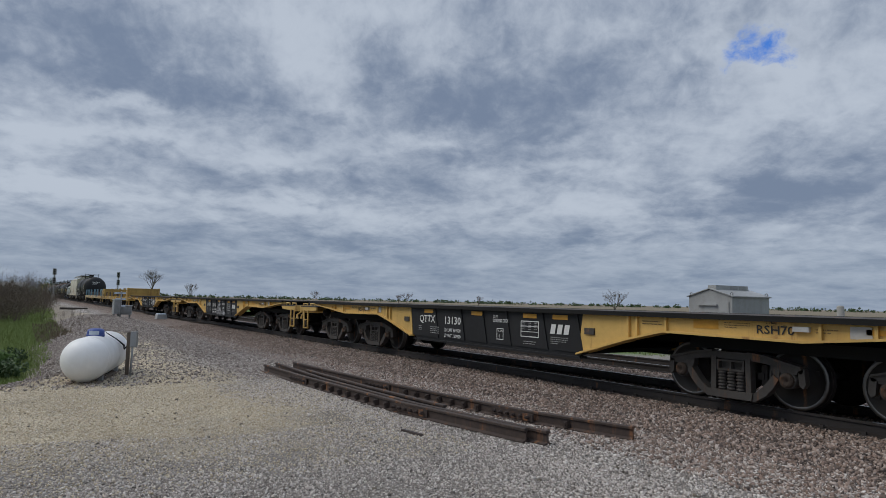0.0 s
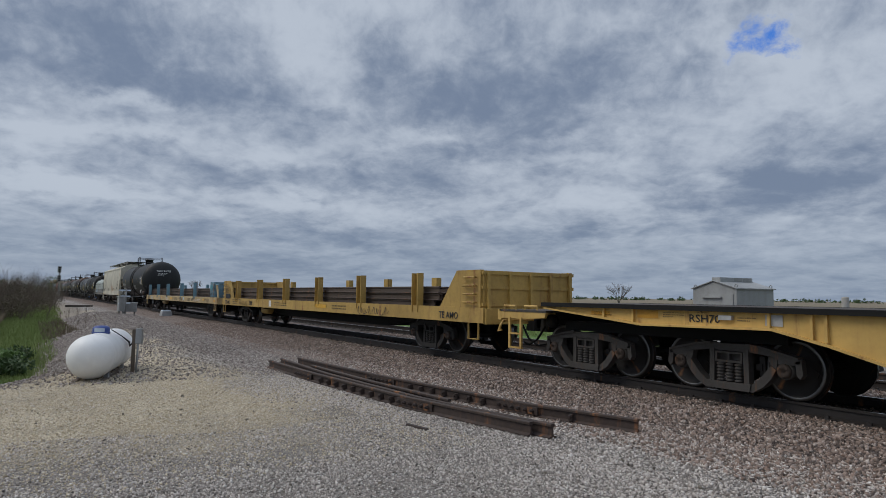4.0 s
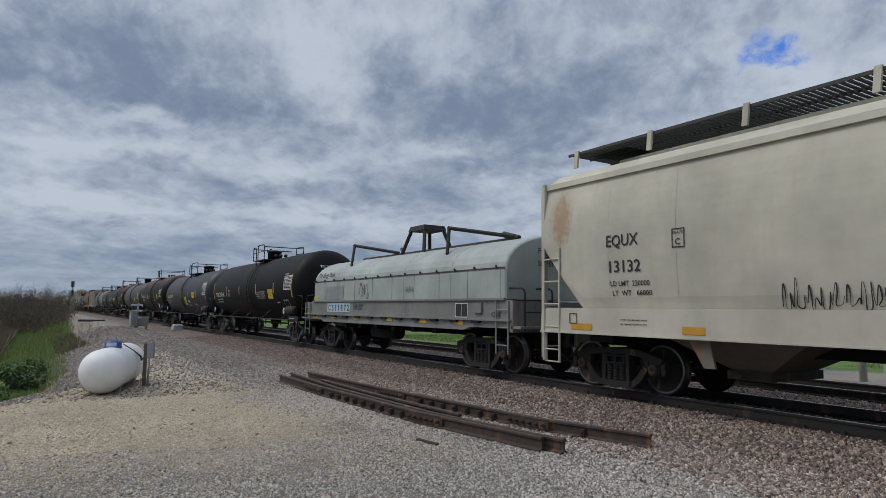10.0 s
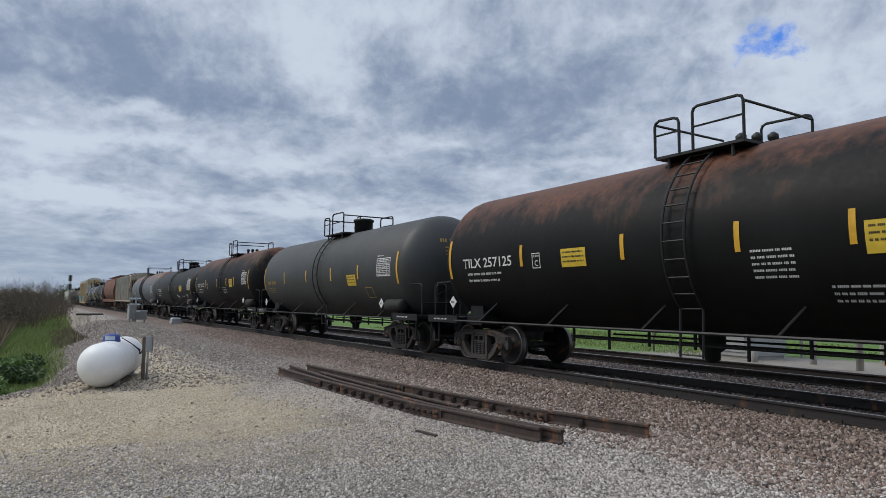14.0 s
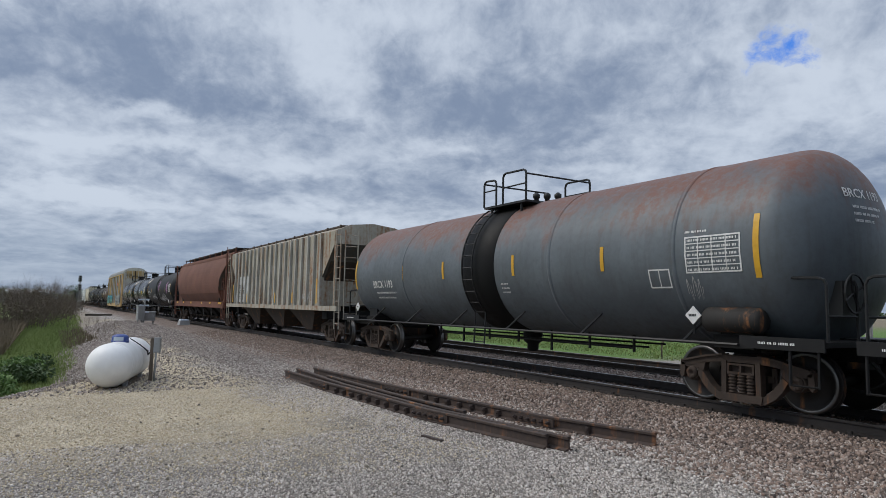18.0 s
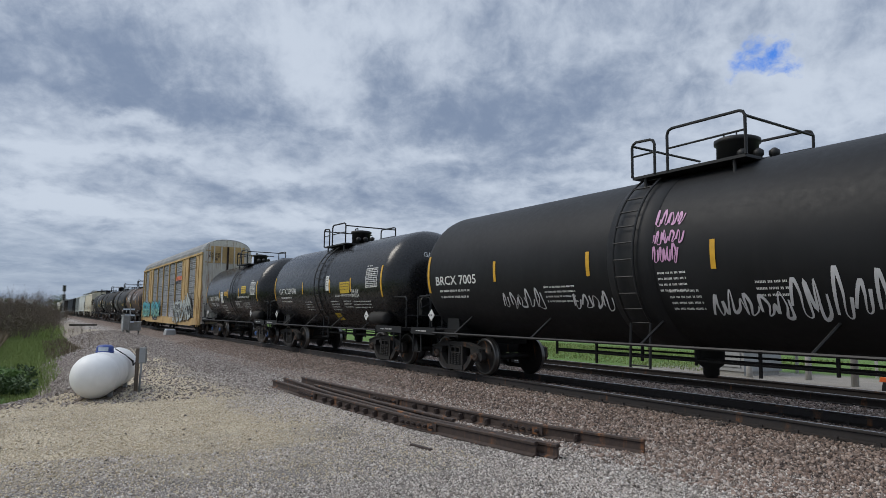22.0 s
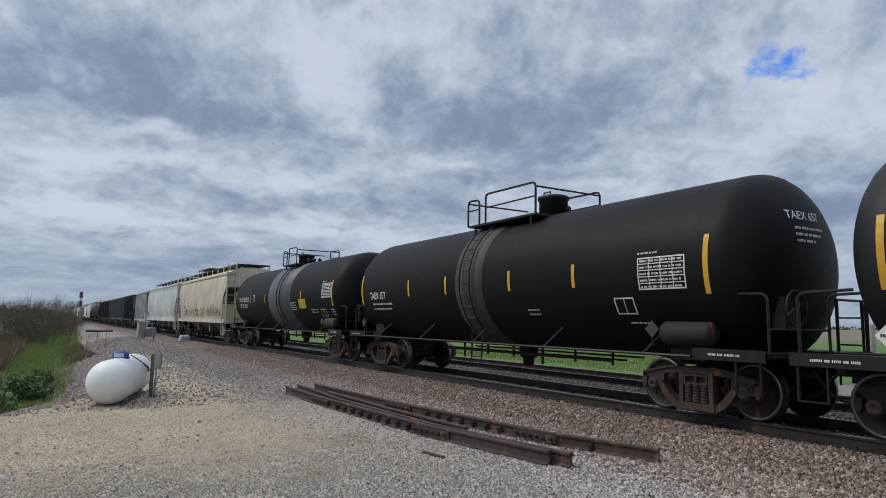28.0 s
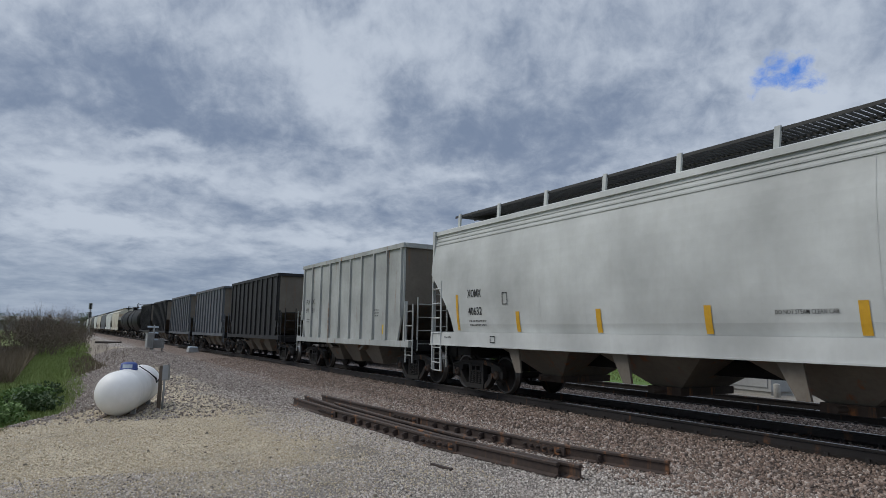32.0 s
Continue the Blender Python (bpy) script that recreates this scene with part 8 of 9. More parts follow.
heavy_flat(-12.1, "yellow heavy flat car with black centre plates", mark="13130")
heavy_flat(-35.5, "yellow heavy flat car, white graffiti on its black middle", ((-0.62, 0.56, 0.92, 0.40, 11, 0.035, 7), (-0.25, 0.9, 0.35, 0.36, 14, 0.03, 3), (0.28, 0.54, 0.9, 0.20, 12, 0.035, 6)), "131443")
heavy_flat(-58.7, "yellow heavy flat car with black middle and one tag", ((2.3, 0.62, 0.85, 0.6, 13, 0.045, 6),), "13127")
rail_flat(-82.5, 11.8, "yellow stake flat car loaded with rusty rails", "mow_yellow", "mow_yellow", True,
          (("bars", -9.2, 1.18, 0.9, 1), ("text", "7008", -6.95, 0.92, 0.30), ("bars", -3.2, 1.12, 1.6, 2), ("plate", -3.9, 0.92, 0.3, 0.26, "white"),
           ("plate", 1.5, 1.0, 1.0, 0.12, "yellow_mark"), ("spray", -8.6, 0.90, 1.5, 0.26, 41, "ink"), ("text", "TE AMO", 9.9, 0.93, 0.24), ("plate", -11.1, 1.20, 0.85, 0.24, "ink"), ("bars", 3.0, 1.12, 1.2, 2), ("text", "TE AMO", -11.15, 0.92, 0.26), ("bars", -9.75, 1.17, 0.9, 3), ("spray", -11.2, 1.5, 0.9, 0.4, 47, "rail_rust", 0.04), ("spray", 5.0, 0.9, 2.2, 0.26, 48, "rail_rust")))
rail_flat(-107.9, 12.35, "stake flat car, faded yellow sill, light blue posts, rail load", "old_yellow", "mow_blue", False,
          (("spray", 0.0, 0.92, 1.3, 0.24, 42, "ink"), ("spray", -9.8, 0.9, 0.9, 0.28, 43, "pale_blue"), ("spray", -6.2, 0.9, 0.9, 0.24, 44, "mow_blue"),
           ("plate", -5.0, 1.0, 0.4, 0.12, "yellow_mark"), ("plate", 8.9, 1.0, 0.5, 0.12, "yellow_mark"), ("plate", -1.5, 0.95, 0.9, 0.16, "yellow_mark"), ("plate", 3.2, 0.95, 0.35, 0.22, "pale_blue"),
           ("spray", 10.72, 1.22, 0.66, 0.42, 45, "ink", 0.03), ("spray", 10.72, 1.68, 0.66, 0.30, 46, "teal", 0.02), ("text", "ZENKO", 4.6, 0.95, 0.24), ("spray", 6.6, 0.92, 1.6, 0.24, 49, "white"), ("spray", 9.2, 0.92, 1.4, 0.26, 50, "rail_rust"), ("plate", 5.9, 0.93, 0.3, 0.2, "ink"), ("plate", 11.6, 0.95, 0.4, 0.12, "flat_orange"), ("spray", -11.6, 0.92, 1.3, 0.24, 52, "rail_rust"), ("spray", -3.2, 0.92, 1.2, 0.24, 53, "white"), ("spray", 2.0, 0.92, 1.0, 0.24, 54, "rail_rust")))
tank_car(-129.65, 13.1, 1.66, 2.58, 1.45, "tank_charcoal", "matt charcoal tank car, yellow reflector strips", "CRGX 290703", band=(0.15, 1.15, "tank_black"), lad=0.6, dome_x=-0.2, plat=(-0.5, 1.2), strips=(-4.0, -1.22, 1.37, 4.31), text_z=2.10, text_w=2.2, far_in=0.25,
         panel_at=(6.0, 7.02, 2.17, 2.76), marks=(("bars", 2.05, 2.10, 0.8, 4), ("bars", -2.3, 1.98, 0.55, 2), ("plate", 5.19, 1.58, 0.28, 0.12, "white")))
covered_hopper(-147.5, 15.15, 9.05, "cream", "cream covered hopper with rust stains and black roof walk", eave=4.12, roof=4.50, bays=4, walk_z=4.80, cut=1.15, cut_z=2.86, seams=(-7.2, -5.71, 4.16, 7.34),
               marks=(("text", "EQUX", -7.25, 2.67, 0.30, 0.76), ("text", "13132", -7.23, 2.20, 0.30, 0.78), ("text", "LD LMT  220000", -7.17, 1.95, 0.13, 0.9), ("text", "LT  WT   66000", -7.13, 1.78, 0.13, 0.9), ("spray", -4.0, 1.56, 1.9, 0.42, 51, "ink", 0.024, 11), ("bars", 5.86, 3.12, 0.6, 3, 0.06),
                      ("bars", 5.86, 2.65, 1.1, 6, 0.05), ("plate", 5.42, 1.73, 0.4, 0.27, "ink"), ("sill_plate", 7.6, 1.10, 0.9, 0.12, "yellow_mark"), ("sill_plate", 4.9, 1.14, 0.3, 0.10, "yellow_mark"),
                      ("sill_plate", -0.6, 1.2, 0.5, 0.12, "yellow_mark"), ("sill_plate", -5.6, 1.14, 0.42, 0.12, "flat_orange"), ("sill_plate", -8.15, 1.14, 0.55, 0.12, "flat_orange"), ("sill_bars", -6.9, 1.36, 0.6, 2, 0.03), ("text", "PLATE", -5.76, 2.78, 0.06, 0.2), ("text", "C", -5.72, 2.60, 0.15), ("sill_text", "PULL HERE", 7.85, 1.36, 0.09), ("sill_box", -8.2, 1.25, 0.2, 0.2), ("bars", 0.95, 1.84, 1.8, 2, 0.05), ("box", -5.78, 2.55, 0.25, 0.32)))
coil_car(-164.3, 9.7, "pale grey coil car with a rounded steel hood")
tank_car(-179.65, 12.9, 1.55, 2.43, 1.55, "tank_black", "black tank car with a yellow sign", "TILX 257346", caps="blue_cap", iron="iron_grey", lad=0.8, dome_x=-0.3, plat=(-0.6, 1.3), strips=(-3.95, -1.23, 1.83, 4.66), text_z=2.09,
         panel_at=(6.1, 7.1, 2.25, 2.85), marks=(("plate", 3.77, 1.89, 0.72, 0.42, "sign_yellow"), ("bars", 1.91, 2.24, 1.4, 4), ("bars", 4.8, 1.75, 0.5, 1), ("box", 5.81, 1.53, 0.6, 0.30, 2)), plate=(-3.5, 2.08))
tank_car(-196.5, 13.3, 1.535, 2.425, 1.55, "tank_slate", "slate grey tank car with a yellow notice", "TCBX 251045", iron="iron_grey", lad=-0.18, dome_x=1.0, plat=(-0.75, 2.1), strips=(-4.59, -1.08, 1.73, 4.38), text_z=2.13, text_w=1.72,
         panel_at=(6.3, 7.35, 2.25, 3.0), marks=(("plate", 0.27, 1.60, 0.68, 0.58, "sign_yellow"), ("plate", 3.0, 2.07, 0.8, 0.42, "sign_yellow"), ("bars", 1.47, 1.95, 0.75, 5, 0.045), ("box", -4.45, 2.10, 0.2, 0.26), ("bars", 3.4, 1.75, 0.9, 3)))
tank_car(-212.3, 11.1, 1.64, 2.56, 1.70, "tank_rusty", "black tank car with a rust-brown top", "TILX 257125", iron="iron_grey", lad=0.8, dome_x=None, plat=(-0.1, 1.65), strips=(-3.21, -0.37, 1.87, 3.49), text_z=2.30,
         panel_at=(5.0, 5.9, 2.3, 2.9), marks=(("plate", -1.96, 2.19, 0.68, 0.36, "sign_yellow"), ("plate", 3.63, 2.13, 0.6, 0.42, "sign_yellow"), ("bars", 2.06, 2.28, 0.65, 5), ("bars", 3.1, 1.75, 0.8, 3)), plate=(-2.85, 2.20))
tank_car(-227.8, 11.75, 1.60, 2.50, 1.75, "tank_olive", "dark grey tank car with gold lettering", "", text="gold", lad=0.2, dome_x=0.8, strips=(-3.6, -1.0, 1.5, 3.8), panel_at=(5.2, 6.1, 2.25, 2.8),
         marks=(("bars", -5.9, 2.35, 1.3, 1, 0.2), ("bars", -5.9, 2.05, 1.0, 3), ("plate", 2.9, 2.0, 0.7, 0.36, "sign_yellow"), ("box", 4.2, 1.6, 0.5, 0.34)))
tank_car(-243.1, 11.2, 1.64, 2.56, 1.80, "tank_rusty", "black tank car with a rusty top and yellow sign", "TILX 257122", lad=0.8, dome_x=None, plat=(-0.1, 1.65), strips=(-3.21, -0.37, 1.87, 3.49), text_z=2.30, panel_at=(5.0, 5.9, 2.3, 2.9),
         marks=(("plate", 2.5, 2.2, 0.62, 0.42, "sign_yellow"), ("bars", 0.95, 2.2, 0.9, 4)), plate=(-2.85, 2.20))
tank_car(-259.05, 13.3, 1.535, 2.425, 1.55, "tank_dull", "dull black tank car with a yellow phone placard", "TCBX257050", iron="iron_grey", lad=-0.1, dome_x=0.6, plat=(-0.7, 1.9), strips=(-4.5, -1.1, 1.7, 4.4), text_z=2.15, text_w=1.8, panel_at=(6.2, 7.2, 2.2, 2.9),
         marks=(("plate", 3.27, 2.1, 0.75, 0.42, "sign_yellow"), ("bars", 2.1, 1.85, 0.8, 4), ("bars", 4.1, 1.85, 0.7, 2), ("bars", 5.6, 1.9, 0.6, 3)))
tank_car(-275.85, 13.3, 1.60, 2.50, 1.55, "tank_grey_rust", "grey tank car streaked with rust along its top", "BRCX 1193", band=(-0.6, 0.75, "tank_black"), jacket_rings=(-3.84, 2.66, 5.8), lad=-0.25, dome_x=None, plat=(-0.5, 1.2), strips=(-3.83, -1.54, 1.46, 4.19), text_z=2.03, text_w=1.33, text_x=1.62,
         panel_at=(6.04, 7.04, 2.10, 2.69), marks=(("box", 5.26, 1.87, 0.45, 0.32, 2), ("bars", 0.95, 2.05, 0.3, 3), ("spray", 6.0, 1.7, 0.3, 0.4, 61, "pale", 0.015, 3)), iron="iron_brown")
ribbed_hopper(-292.85, 13.1, 7.75, "hopper_worn", "worn white ribbed covered hopper with rust patches", top=4.2, sill=1.42, ribs=19, rib_at=[-6.48 + 0.72 * i for i in range(19)], half=1.54, open_top=False, cut=1.3, cut_z=3.72, bays=3, iron="iron_brown", rib_mat="hopper_worn_rib", walk_z=4.42, dark="slope_dark",
              marks=(("plate", -5.72, 1.5, 0.46, 1.36, "stencil_ground"), ("plate", -5.03, 1.5, 0.52, 1.36, "stencil_ground"), ("plate", -4.29, 1.5, 0.54, 1.36, "stencil_ground"), ("text", "TR", -5.69, 2.22, 0.30, 0.36), ("text", "LX", -4.98, 2.22, 0.30, 0.34), ("text", "47", -5.65, 1.93, 0.30, 0.34), ("text", "89", -4.95, 1.93, 0.30, 0.34), ("bars", -5.7, 1.82, 0.9, 2, 0.07), ("plate", -6.62, 1.5, 0.12, 0.95, "yellow_mark", 1), ("plate", -3.74, 1.5, 0.12, 0.45, "yellow_mark", 1), ("plate", 1.06, 1.5, 0.12, 0.45, "yellow_mark", 1), ("plate", 3.46, 1.5, 0.12, 0.45, "yellow_mark", 1), ("plate", 6.33, 1.5, 0.12, 0.95, "yellow_mark", 1),
                     ("spray", -6.5, 1.6, 0.6, 0.6, 71, "spray_white"), ("spray", -4.1, 1.8, 0.8, 0.4, 72, "pale"), ("spray", 4.5, 1.6, 1.0, 0.4, 73, "spray_white")))
covered_hopper(-310.3, 14.65, 8.45, "hopper_rust_red", "oxide red covered hopper, dusty and dented", eave=4.36, roof=4.55, sill=(1.17, 1.50), half=1.56, cut=1.9, cut_z=3.95, edge=[(0, 4.0), (0.4, 3.66), (1.2, 2.85), (1.6, 2.2), (1.75, 1.45)], tuck=(2.05, 0.30), end_sheet=True, bulge=0.12, bays=5, walk_z=4.72, iron="iron_brown", dark="under", top_in=0.40,
               marks=(("text", "3319", -6.8, 2.24, 0.30, 0.62), ("bars", -6.8, 2.75, 0.6, 1, 0.22), ("spray", -3.9, 1.75, 0.8, 0.3, 74, "ink", 0.02), ("sill_plate", -7.4, 1.36, 0.76, 0.12, "yellow_mark"), ("sill_plate", -4.65, 1.36, 0.4, 0.12, "yellow_mark"),
                      ("sill_plate", -1.65, 1.36, 0.4, 0.12, "yellow_mark"), ("sill_plate", 2.0, 1.36, 0.4, 0.12, "yellow_mark"), ("sill_plate", 4.6, 1.36, 0.4, 0.12, "yellow_mark"), ("sill_plate", 7.1, 1.36, 0.9, 0.12, "yellow_mark")))
tank_car(-328.65, 12.95, 1.63, 2.55, 1.55, "tank_dull", "black tank car tagged with white and pink graffiti", "BRCX 7005", band=(-0.7, 0.35, "tank_charcoal"), lad=-0.24, dome_x=0.9, plat=(-0.6, 1.7), strips=(-4.10, -1.19, 1.47, 4.4), text_z=2.24, text_w=1.8, text_x=0.66,
         panel_at=(6.1, 7.1, 2.3, 2.9), marks=(("spray", -4.0, 1.66, 1.4, 0.42, 81, "spray_white", 0.05), ("spray", -1.8, 1.64, 1.1, 0.38, 82, "spray_white", 0.05, 4), ("spray", 1.27, 1.54, 1.3, 0.42, 83, "spray_white", 0.06), ("spray", 2.57, 1.53, 1.9, 0.65, 84, "spray_white", 0.06, 7),
                ("spray", 0.02, 3.02, 0.9, 0.30, 85, "pink", 0.045, 6), ("spray", -0.05, 2.72, 1.0, 0.28, 88, "pink", 0.045, 7), ("spray", 0.05, 2.42, 0.8, 0.28, 89, "pink", 0.045, 6), ("spray", 4.9, 2.2, 0.7, 1.1, 86, "pink", 0.07, 4), ("bars", 0.4, 2.25, 0.55, 4), ("bars", -2.5, 2.1, 0.9, 4), ("bars", 2.1, 2.05, 0.5, 3), ("bars", 0.55, 1.95, 0.6, 4)))
tank_car(-343.5, 8.85, 1.60, 2.50, 1.85, "tank_gloss", "glossy black tank car for caustic soda", "GATX 229500", lad=0.1, dome_x=0.2, plat=(-0.95, 1.05), strips=(-1.58, 1.08, 2.86), text_z=2.24, text_w=2.0, panel_at=(4.0, 4.8, 2.3, 2.9),
         marks=(("bars", -4.5, 2.45, 0.0, 1, 0.01), ("plate", 0.74, 2.28, 0.28, 0.52, "white"), ("plate", 1.99, 2.16, 0.75, 0.38, "sign_yellow"), ("text", "FRA AIP\nSR-8754", 2.86, 2.16, 0.17), ("text", "SODIUM HYDROXIDE SOLUTION", 1.50, 2.05, 0.105), ("bars", 1.0, 1.92, 0.7, 4), ("bars", 2.1, 1.92, 0.6, 3),
                ("bars", 2.86, 1.90, 1.3, 3), ("bars", -1.5, 1.92, 0.7, 4), ("plate", 0.82, 1.26, 0.5, 0.24, "sign_yellow")))
tank_car(-356.25, 8.9, 1.60, 2.50, 1.75, "tank_gloss", "glossy black tank car with white stencils and placards", "CAOX 120886", caps="blue_cap", iron="iron_grey", lad=0.94, dome_x=0.14, plat=(-0.65, 1.3), strips=(-1.83, -0.10, 2.0), text_z=2.11, text_w=2.2, text_x=1.12, sub="LD LMT 216 300    98100 KG\nLT  WT   69 700    31600 KG", panel_at=(4.0, 4.8, 2.3, 2.9),
         marks=(("plate", -1.62, 1.98, 0.5, 0.58, "white"), ("plate", -0.87, 2.34, 0.66, 0.22, "yellow_mark"), ("bars", -1.6, 1.85, 0.9, 5), ("text", "SODIUM HYDROXIDE SOLUTION", 1.77, 2.17, 0.14), ("text", "MAXIMUM OPERATING PRESSURE FOR\nHEATER COILS 25 PSI\nEXTERIOR HEATER PIPES\nNO INLET OR OUTLET\nPIPE CAPS REQUIRED\nVENT TANK WHEN UNLOADING", 1.20, 1.99, 0.066), ("plate", 2.5, 2.4, 0.8, 0.36, "sign_yellow"), ("bars", 2.6, 1.95, 1.2, 4)))
autorack(-375.4, 12.2, 19.2, "yellow and grey autorack covered in teal and white graffiti")
tank_car(-395.6, 8.3, 1.55, 2.46, 1.75, "tank_brown", "brown tank car with white spray tags", "", lad=0.2, dome_x=0.4, strips=(-2, 1, 3), marks=(("spray", -3.5, 2.45, 2.0, 0.75, 91, "spray_white", 0.09, 5), ("spray", 0.8, 2.5, 1.9, 0.75, 92, "spray_white", 0.09, 5), ("plate", -1.6, 1.9, 0.6, 0.3, "sign_yellow")))
tank_car(-407.5, 8.3, 1.57, 2.48, 1.75, "tank_charcoal", "charcoal tank car with yellow placard", "17337", lad=0.2, dome_x=None, strips=(-1.8, 0.6, 2.6), text_w=1.2, marks=(("plate", 3.2, 2.0, 0.9, 0.2, "sign_yellow"), ("bars", 0.9, 2.6, 0.3, 3)))
tank_car(-421.3, 12.0, 1.60, 2.50, 1.55, "tank_black", "dull black tank car with a worn patch by its dome", "TAEX 657", band=(-0.75, 0.45, "band_worn"), iron="iron_brown", placard="iron_grey", lad=-0.2, dome_x=1.2, plat=(-1.05, 1.75), strips=(-3.27, -1.24, 1.5, 3.6), text_z=2.16, text_w=1.1,
         panel_at=(5.25, 6.25, 2.10, 2.66), marks=(("box", 4.6, 1.68, 0.47, 0.30, 2), ("bars", 2.0, 1.8, 0.4, 2), ("bars", 4.8, 1.55, 0.5, 1)))
tank_car(-437.75, 13.1, 1.58, 2.50, 1.60, "tank_black", "black tank car with a grey centre band", "TILX 255812", band=(-0.8, 2.4, "band_slate"), iron="iron_brown", placard="iron_grey", lad=0.95, dome_x=-0.2, plat=(-0.5, 1.4), strips=(-3.9, -1.39, 1.34, 3.74), text_z=2.36, text_x=1.15,
         panel_at=(6.15, 7.1, 2.32, 2.86), marks=(("plate", 1.35, 1.73, 0.75, 0.34, "yellow_mark"), ("bars", 2.3, 2.2, 0.8, 4), ("plate", 3.47, 1.94, 0.8, 0.37, "sign_yellow"), ("bars", 4.8, 1.9, 0.7, 2), ("bars", 6.9, 1.9, 0.4, 3), ("box", 5.82, 1.62, 0.56, 0.28, 2)), plate=(-3.45, 2.33), sub="LD LMT 206100 LB 93500 KG\nLT  WT   79900 LB 36200 KG")
covered_hopper(-454.95, 13.1, 7.85, "cream2", "pale yellow covered hopper with black graffiti scrawls", eave=4.20, roof=4.5, sill=(1.22, 1.42), half=1.58, cut=1.25, cut_z=2.9, edge=[(0, 3.30), (0.25, 3.02), (0.65, 2.55), (0.90, 2.15), (0.95, 1.75), (0.80, 1.37)], cover=(-4.45, -0.6, 4.96), slope="slope_dark", bays=3, walk_z=4.70, iron="iron_grey", seams=(-5.6, -2.2, 2.2, 5.6),
               marks=(("text", "TILX", -5.52, 2.61, 0.28, 0.5), ("text", "517024", -5.46, 2.13, 0.28, 0.75), ("text", "LD LMT 223000", -5.4, 1.86, 0.13, 0.8), ("text", "LT WT 63000", -5.35, 1.67, 0.13, 0.75), ("box", -3.8, 2.25, 0.24, 0.30), ("spray", -4.73, 1.58, 0.6, 0.55, 101, "ink", 0.025), ("spray", -3.9, 1.62, 1.1, 0.55, 102, "pale", 0.02), ("spray", -2.6, 1.66, 1.4, 0.48, 103, "ink", 0.03),
                      ("text", "MERRY\nX-MAS", -0.98, 1.86, 0.30, 1.1), ("spray", 0.64, 1.6, 1.3, 0.6, 104, "ink", 0.026, 8), ("spray", 2.75, 1.6, 1.2, 0.6, 108, "ink", 0.026, 8), ("spray", 3.9, 1.6, 1.1, 0.85, 109, "ink", 0.03, 6), ("spray", 5.05, 1.62, 1.8, 0.6, 105, "ink", 0.03, 10), ("spray", -0.9, 1.55, 1.4, 0.3, 110, "pale", 0.02, 9), ("spray", -7.7, 2.3, 0.7, 1.1, 106, "ink", 0.03, 4), ("plate", -4.1, 1.6, 0.12, 0.55, "yellow_mark"), ("plate", -1.2, 1.6, 0.12, 0.55, "yellow_mark"),
                      ("plate", 6.9, 1.6, 0.12, 0.8, "yellow_mark"), ("plate", 2.02, 1.70, 0.6, 0.36, "sign_yellow"), ("bars", -3.3, 1.95, 0.5, 2)))
covered_hopper(-472.75, 14.7, 8.75, "hopper_white", "clean white covered hopper with yellow reflector strips", eave=4.27, roof=4.49, sill=(1.18, 1.50), half=1.58, cut=1.3, cut_z=2.95, edge=[(0, 3.05), (0.4, 2.65), (0.85, 2.1), (1.0, 1.8), (1.05, 1.45)], beads=3, bays=4, walk_z=4.72, bulge=0.08, seams=(-6.9, -4.1, 2.6, 6.0),
               marks=(("text", "XOMX", -6.9, 2.37, 0.27, 0.6), ("text", "40632", -6.89, 1.93, 0.27, 0.6), ("bars", -6.86, 1.80, 0.75, 2, 0.05), ("box", -5.44, 2.15, 0.2, 0.28), ("plate", -7.45, 1.55, 0.1, 0.9, "yellow_mark"), ("plate", -4.95, 1.53, 0.13, 0.45, "yellow_mark"), ("plate", -2.43, 1.53, 0.13, 0.45, "yellow_mark"),
                      ("plate", -0.02, 1.53, 0.13, 0.45, "yellow_mark"), ("plate", 2.3, 1.53, 0.13, 0.45, "yellow_mark"), ("plate", 4.9, 1.53, 0.13, 0.45, "yellow_mark"), ("plate", 7.38, 1.55, 0.12, 0.9, "yellow_mark"),
                      ("text", "DO NOT STEAM CLEAN CAR", 1.16, 1.82, 0.09, 0.9), ("bars", 5.93, 2.11, 0.6, 4), ("sill_text", "PULL HERE", -8.0, 1.35, 0.07), ("sill_box", -5.9, 1.26, 0.2, 0.16)))
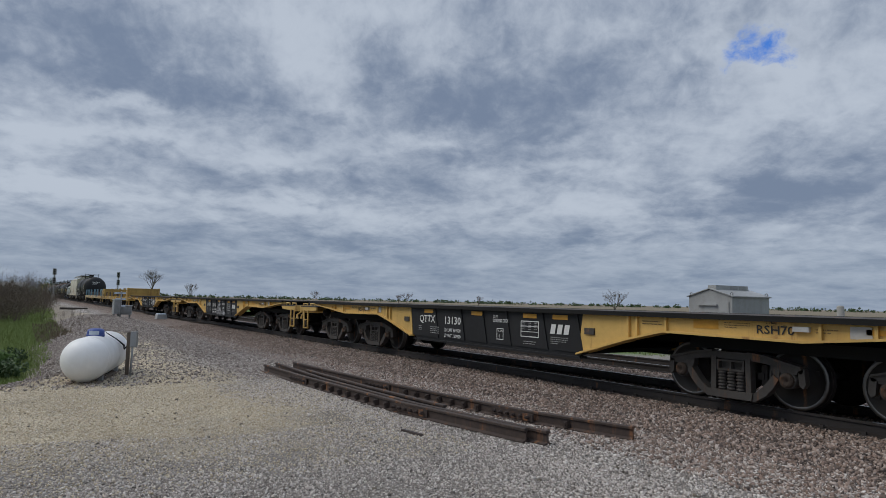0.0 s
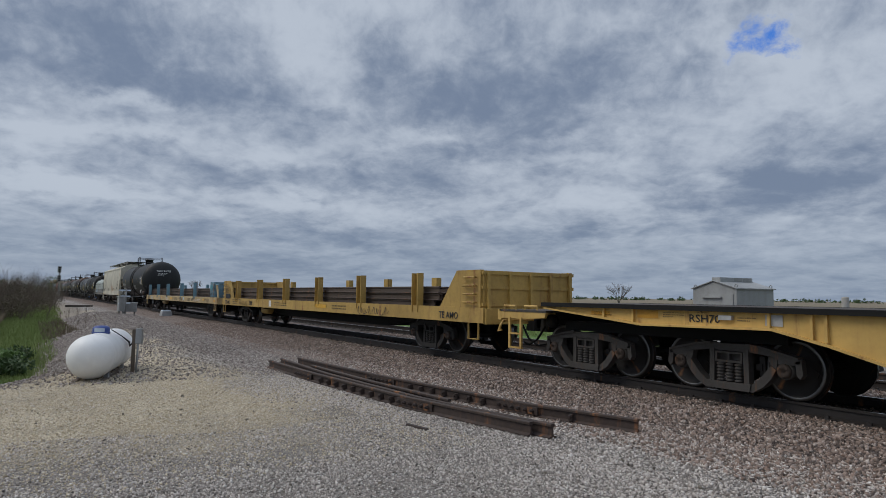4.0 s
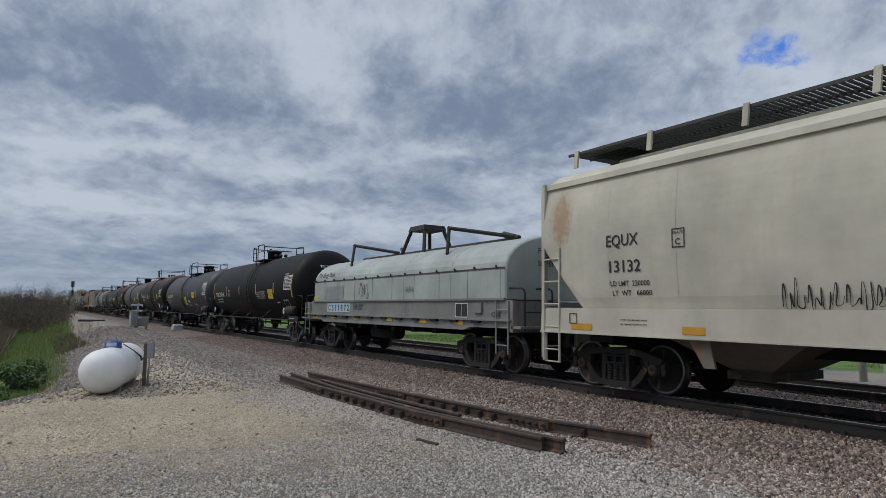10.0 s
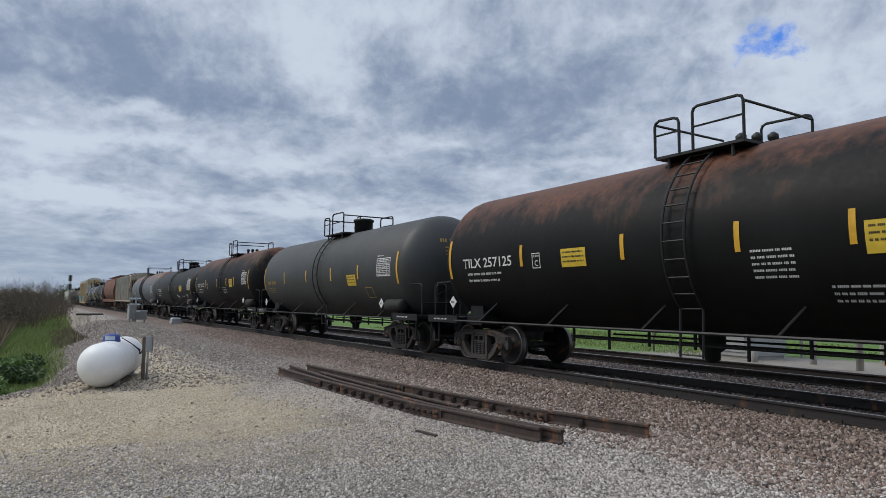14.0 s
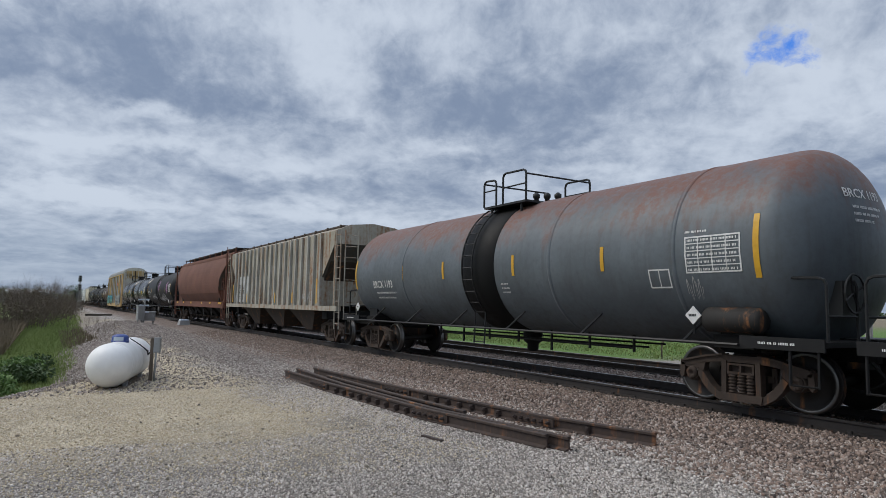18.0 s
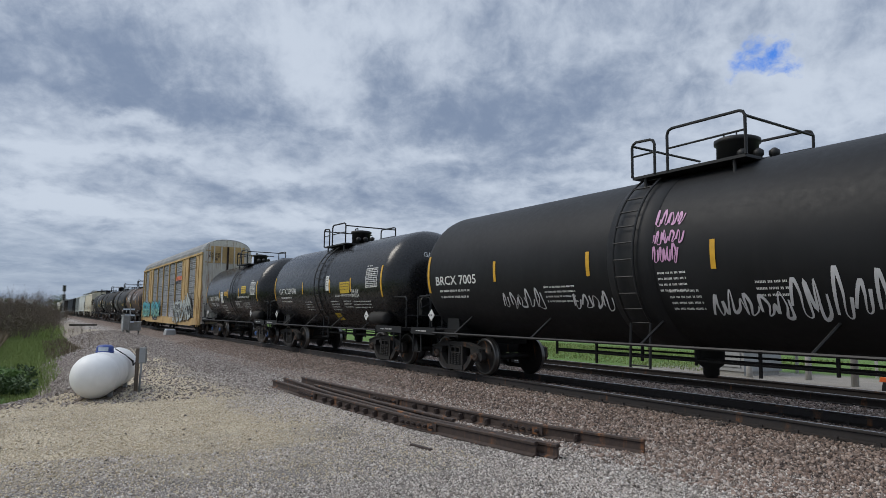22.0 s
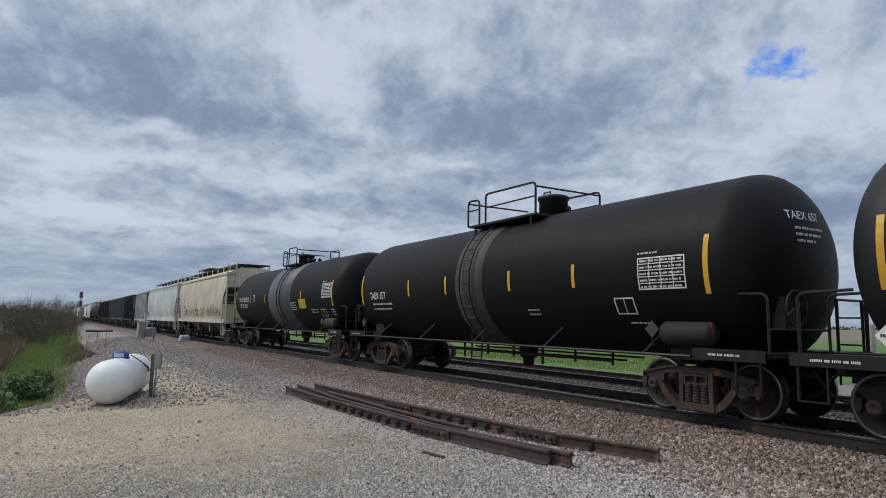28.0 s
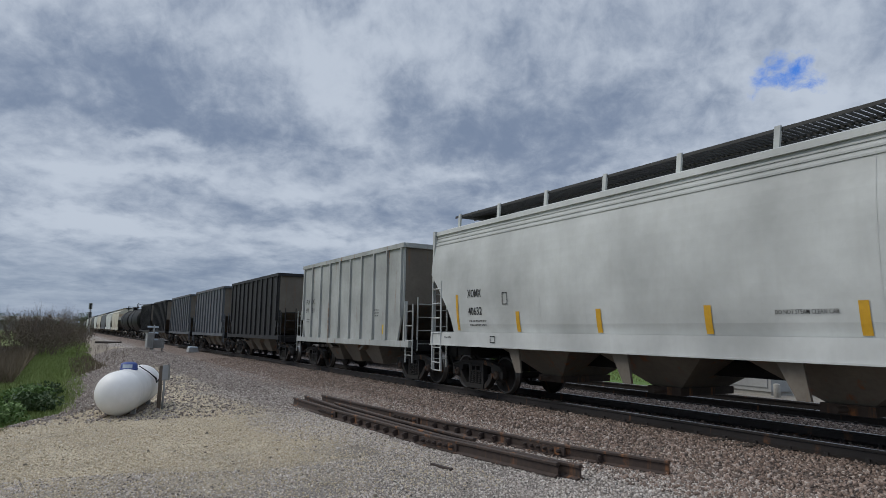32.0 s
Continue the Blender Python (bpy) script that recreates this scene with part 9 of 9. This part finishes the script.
ribbed_hopper(-487.9, 8.8, 4.6, "open_grey", "light grey ribbed open-top hopper car", top=4.05, sill=1.22, ribs=10, cut=0.35, cut_z=2.3, bays=3, marks=(("text", "FU  RX", -4.2, 2.55, 0.26, 1.0), ("text", "91  681", -4.2, 2.2, 0.26, 1.0), ("bars", -4.1, 1.95, 0.5, 2), ("plate", 3.2, 1.4, 0.25, 0.3, "sign_yellow"), ("bars", 2.4, 2.2, 0.5, 3)))
rows_far = (("open_black", -500.9, "black ribbed open-top hopper car"), ("open_slate", -512.6, "slate grey ribbed open-top hopper car"), ("open_slate", -524.6, "slate grey ribbed open-top hopper car"),
            ("open_black", -537.4, "black ribbed open-top hopper car"), ("open_black", -549.4, "black ribbed open-top hopper car"))
for mat, s0, lab in rows_far:
    ribbed_hopper(s0, 8.6, 4.7, mat, lab, ribs=11, cut=0.35, cut_z=2.3, near=s0 > -530)
for i in range(2):
    tank_car(-565.0 - 14 * i, 10, shell="tank_black", label="far black tank car", near=False, over=1.5)
for i in range(8):
    covered_hopper(-596.5 - 17.6 * i, 13.6, 7.9, ("cream", "hopper_white", "open_slate")[i % 3], ("far cream covered hopper", "far white covered hopper", "far grey covered hopper")[i % 3], bays=3, near=False)
for i in range(4):
    tank_car(-737.0 - 15.5 * i, 11, shell=("tank_black", "tank_grey_rust")[i % 2], label=("far black tank car", "far grey tank car")[i % 2], near=False, over=1.6)


# ---------------------------------------------------------------- motion of the train
def run(t):
    """Metres that the train has gone at t seconds."""
    return 14.66 * t - 0.003 * t * t


def motions():
    for ob, s in MOVING:
        walk(ob, [(t, pose(s + run(t), TRACK_Y, 0)) for t in range(0, 33, 4)])
    for w, s, x in ROLLING:
        # wheels turn while they pass the crossing
        first = max(0, (-42 - s) / 14.62)
        last = min(32, (1 - s) / 14.55)
        if last <= 0 or first >= 32:
            continue
        a, b = int(first * 30), int(last * 30)
        rows = []
        for f in range(a, b + 1):
            t = f / 30
            rows.append((t, pose(x, 0, WHEEL_R, 0, math.degrees((run(t) - run(a / 30)) / WHEEL_R), 0)))
        if a > 0:
            rows.insert(0, (0, rows[0][1]))
        if b < 960:
            rows.append((32, rows[-1][1]))
        walk(w, rows)


motions()
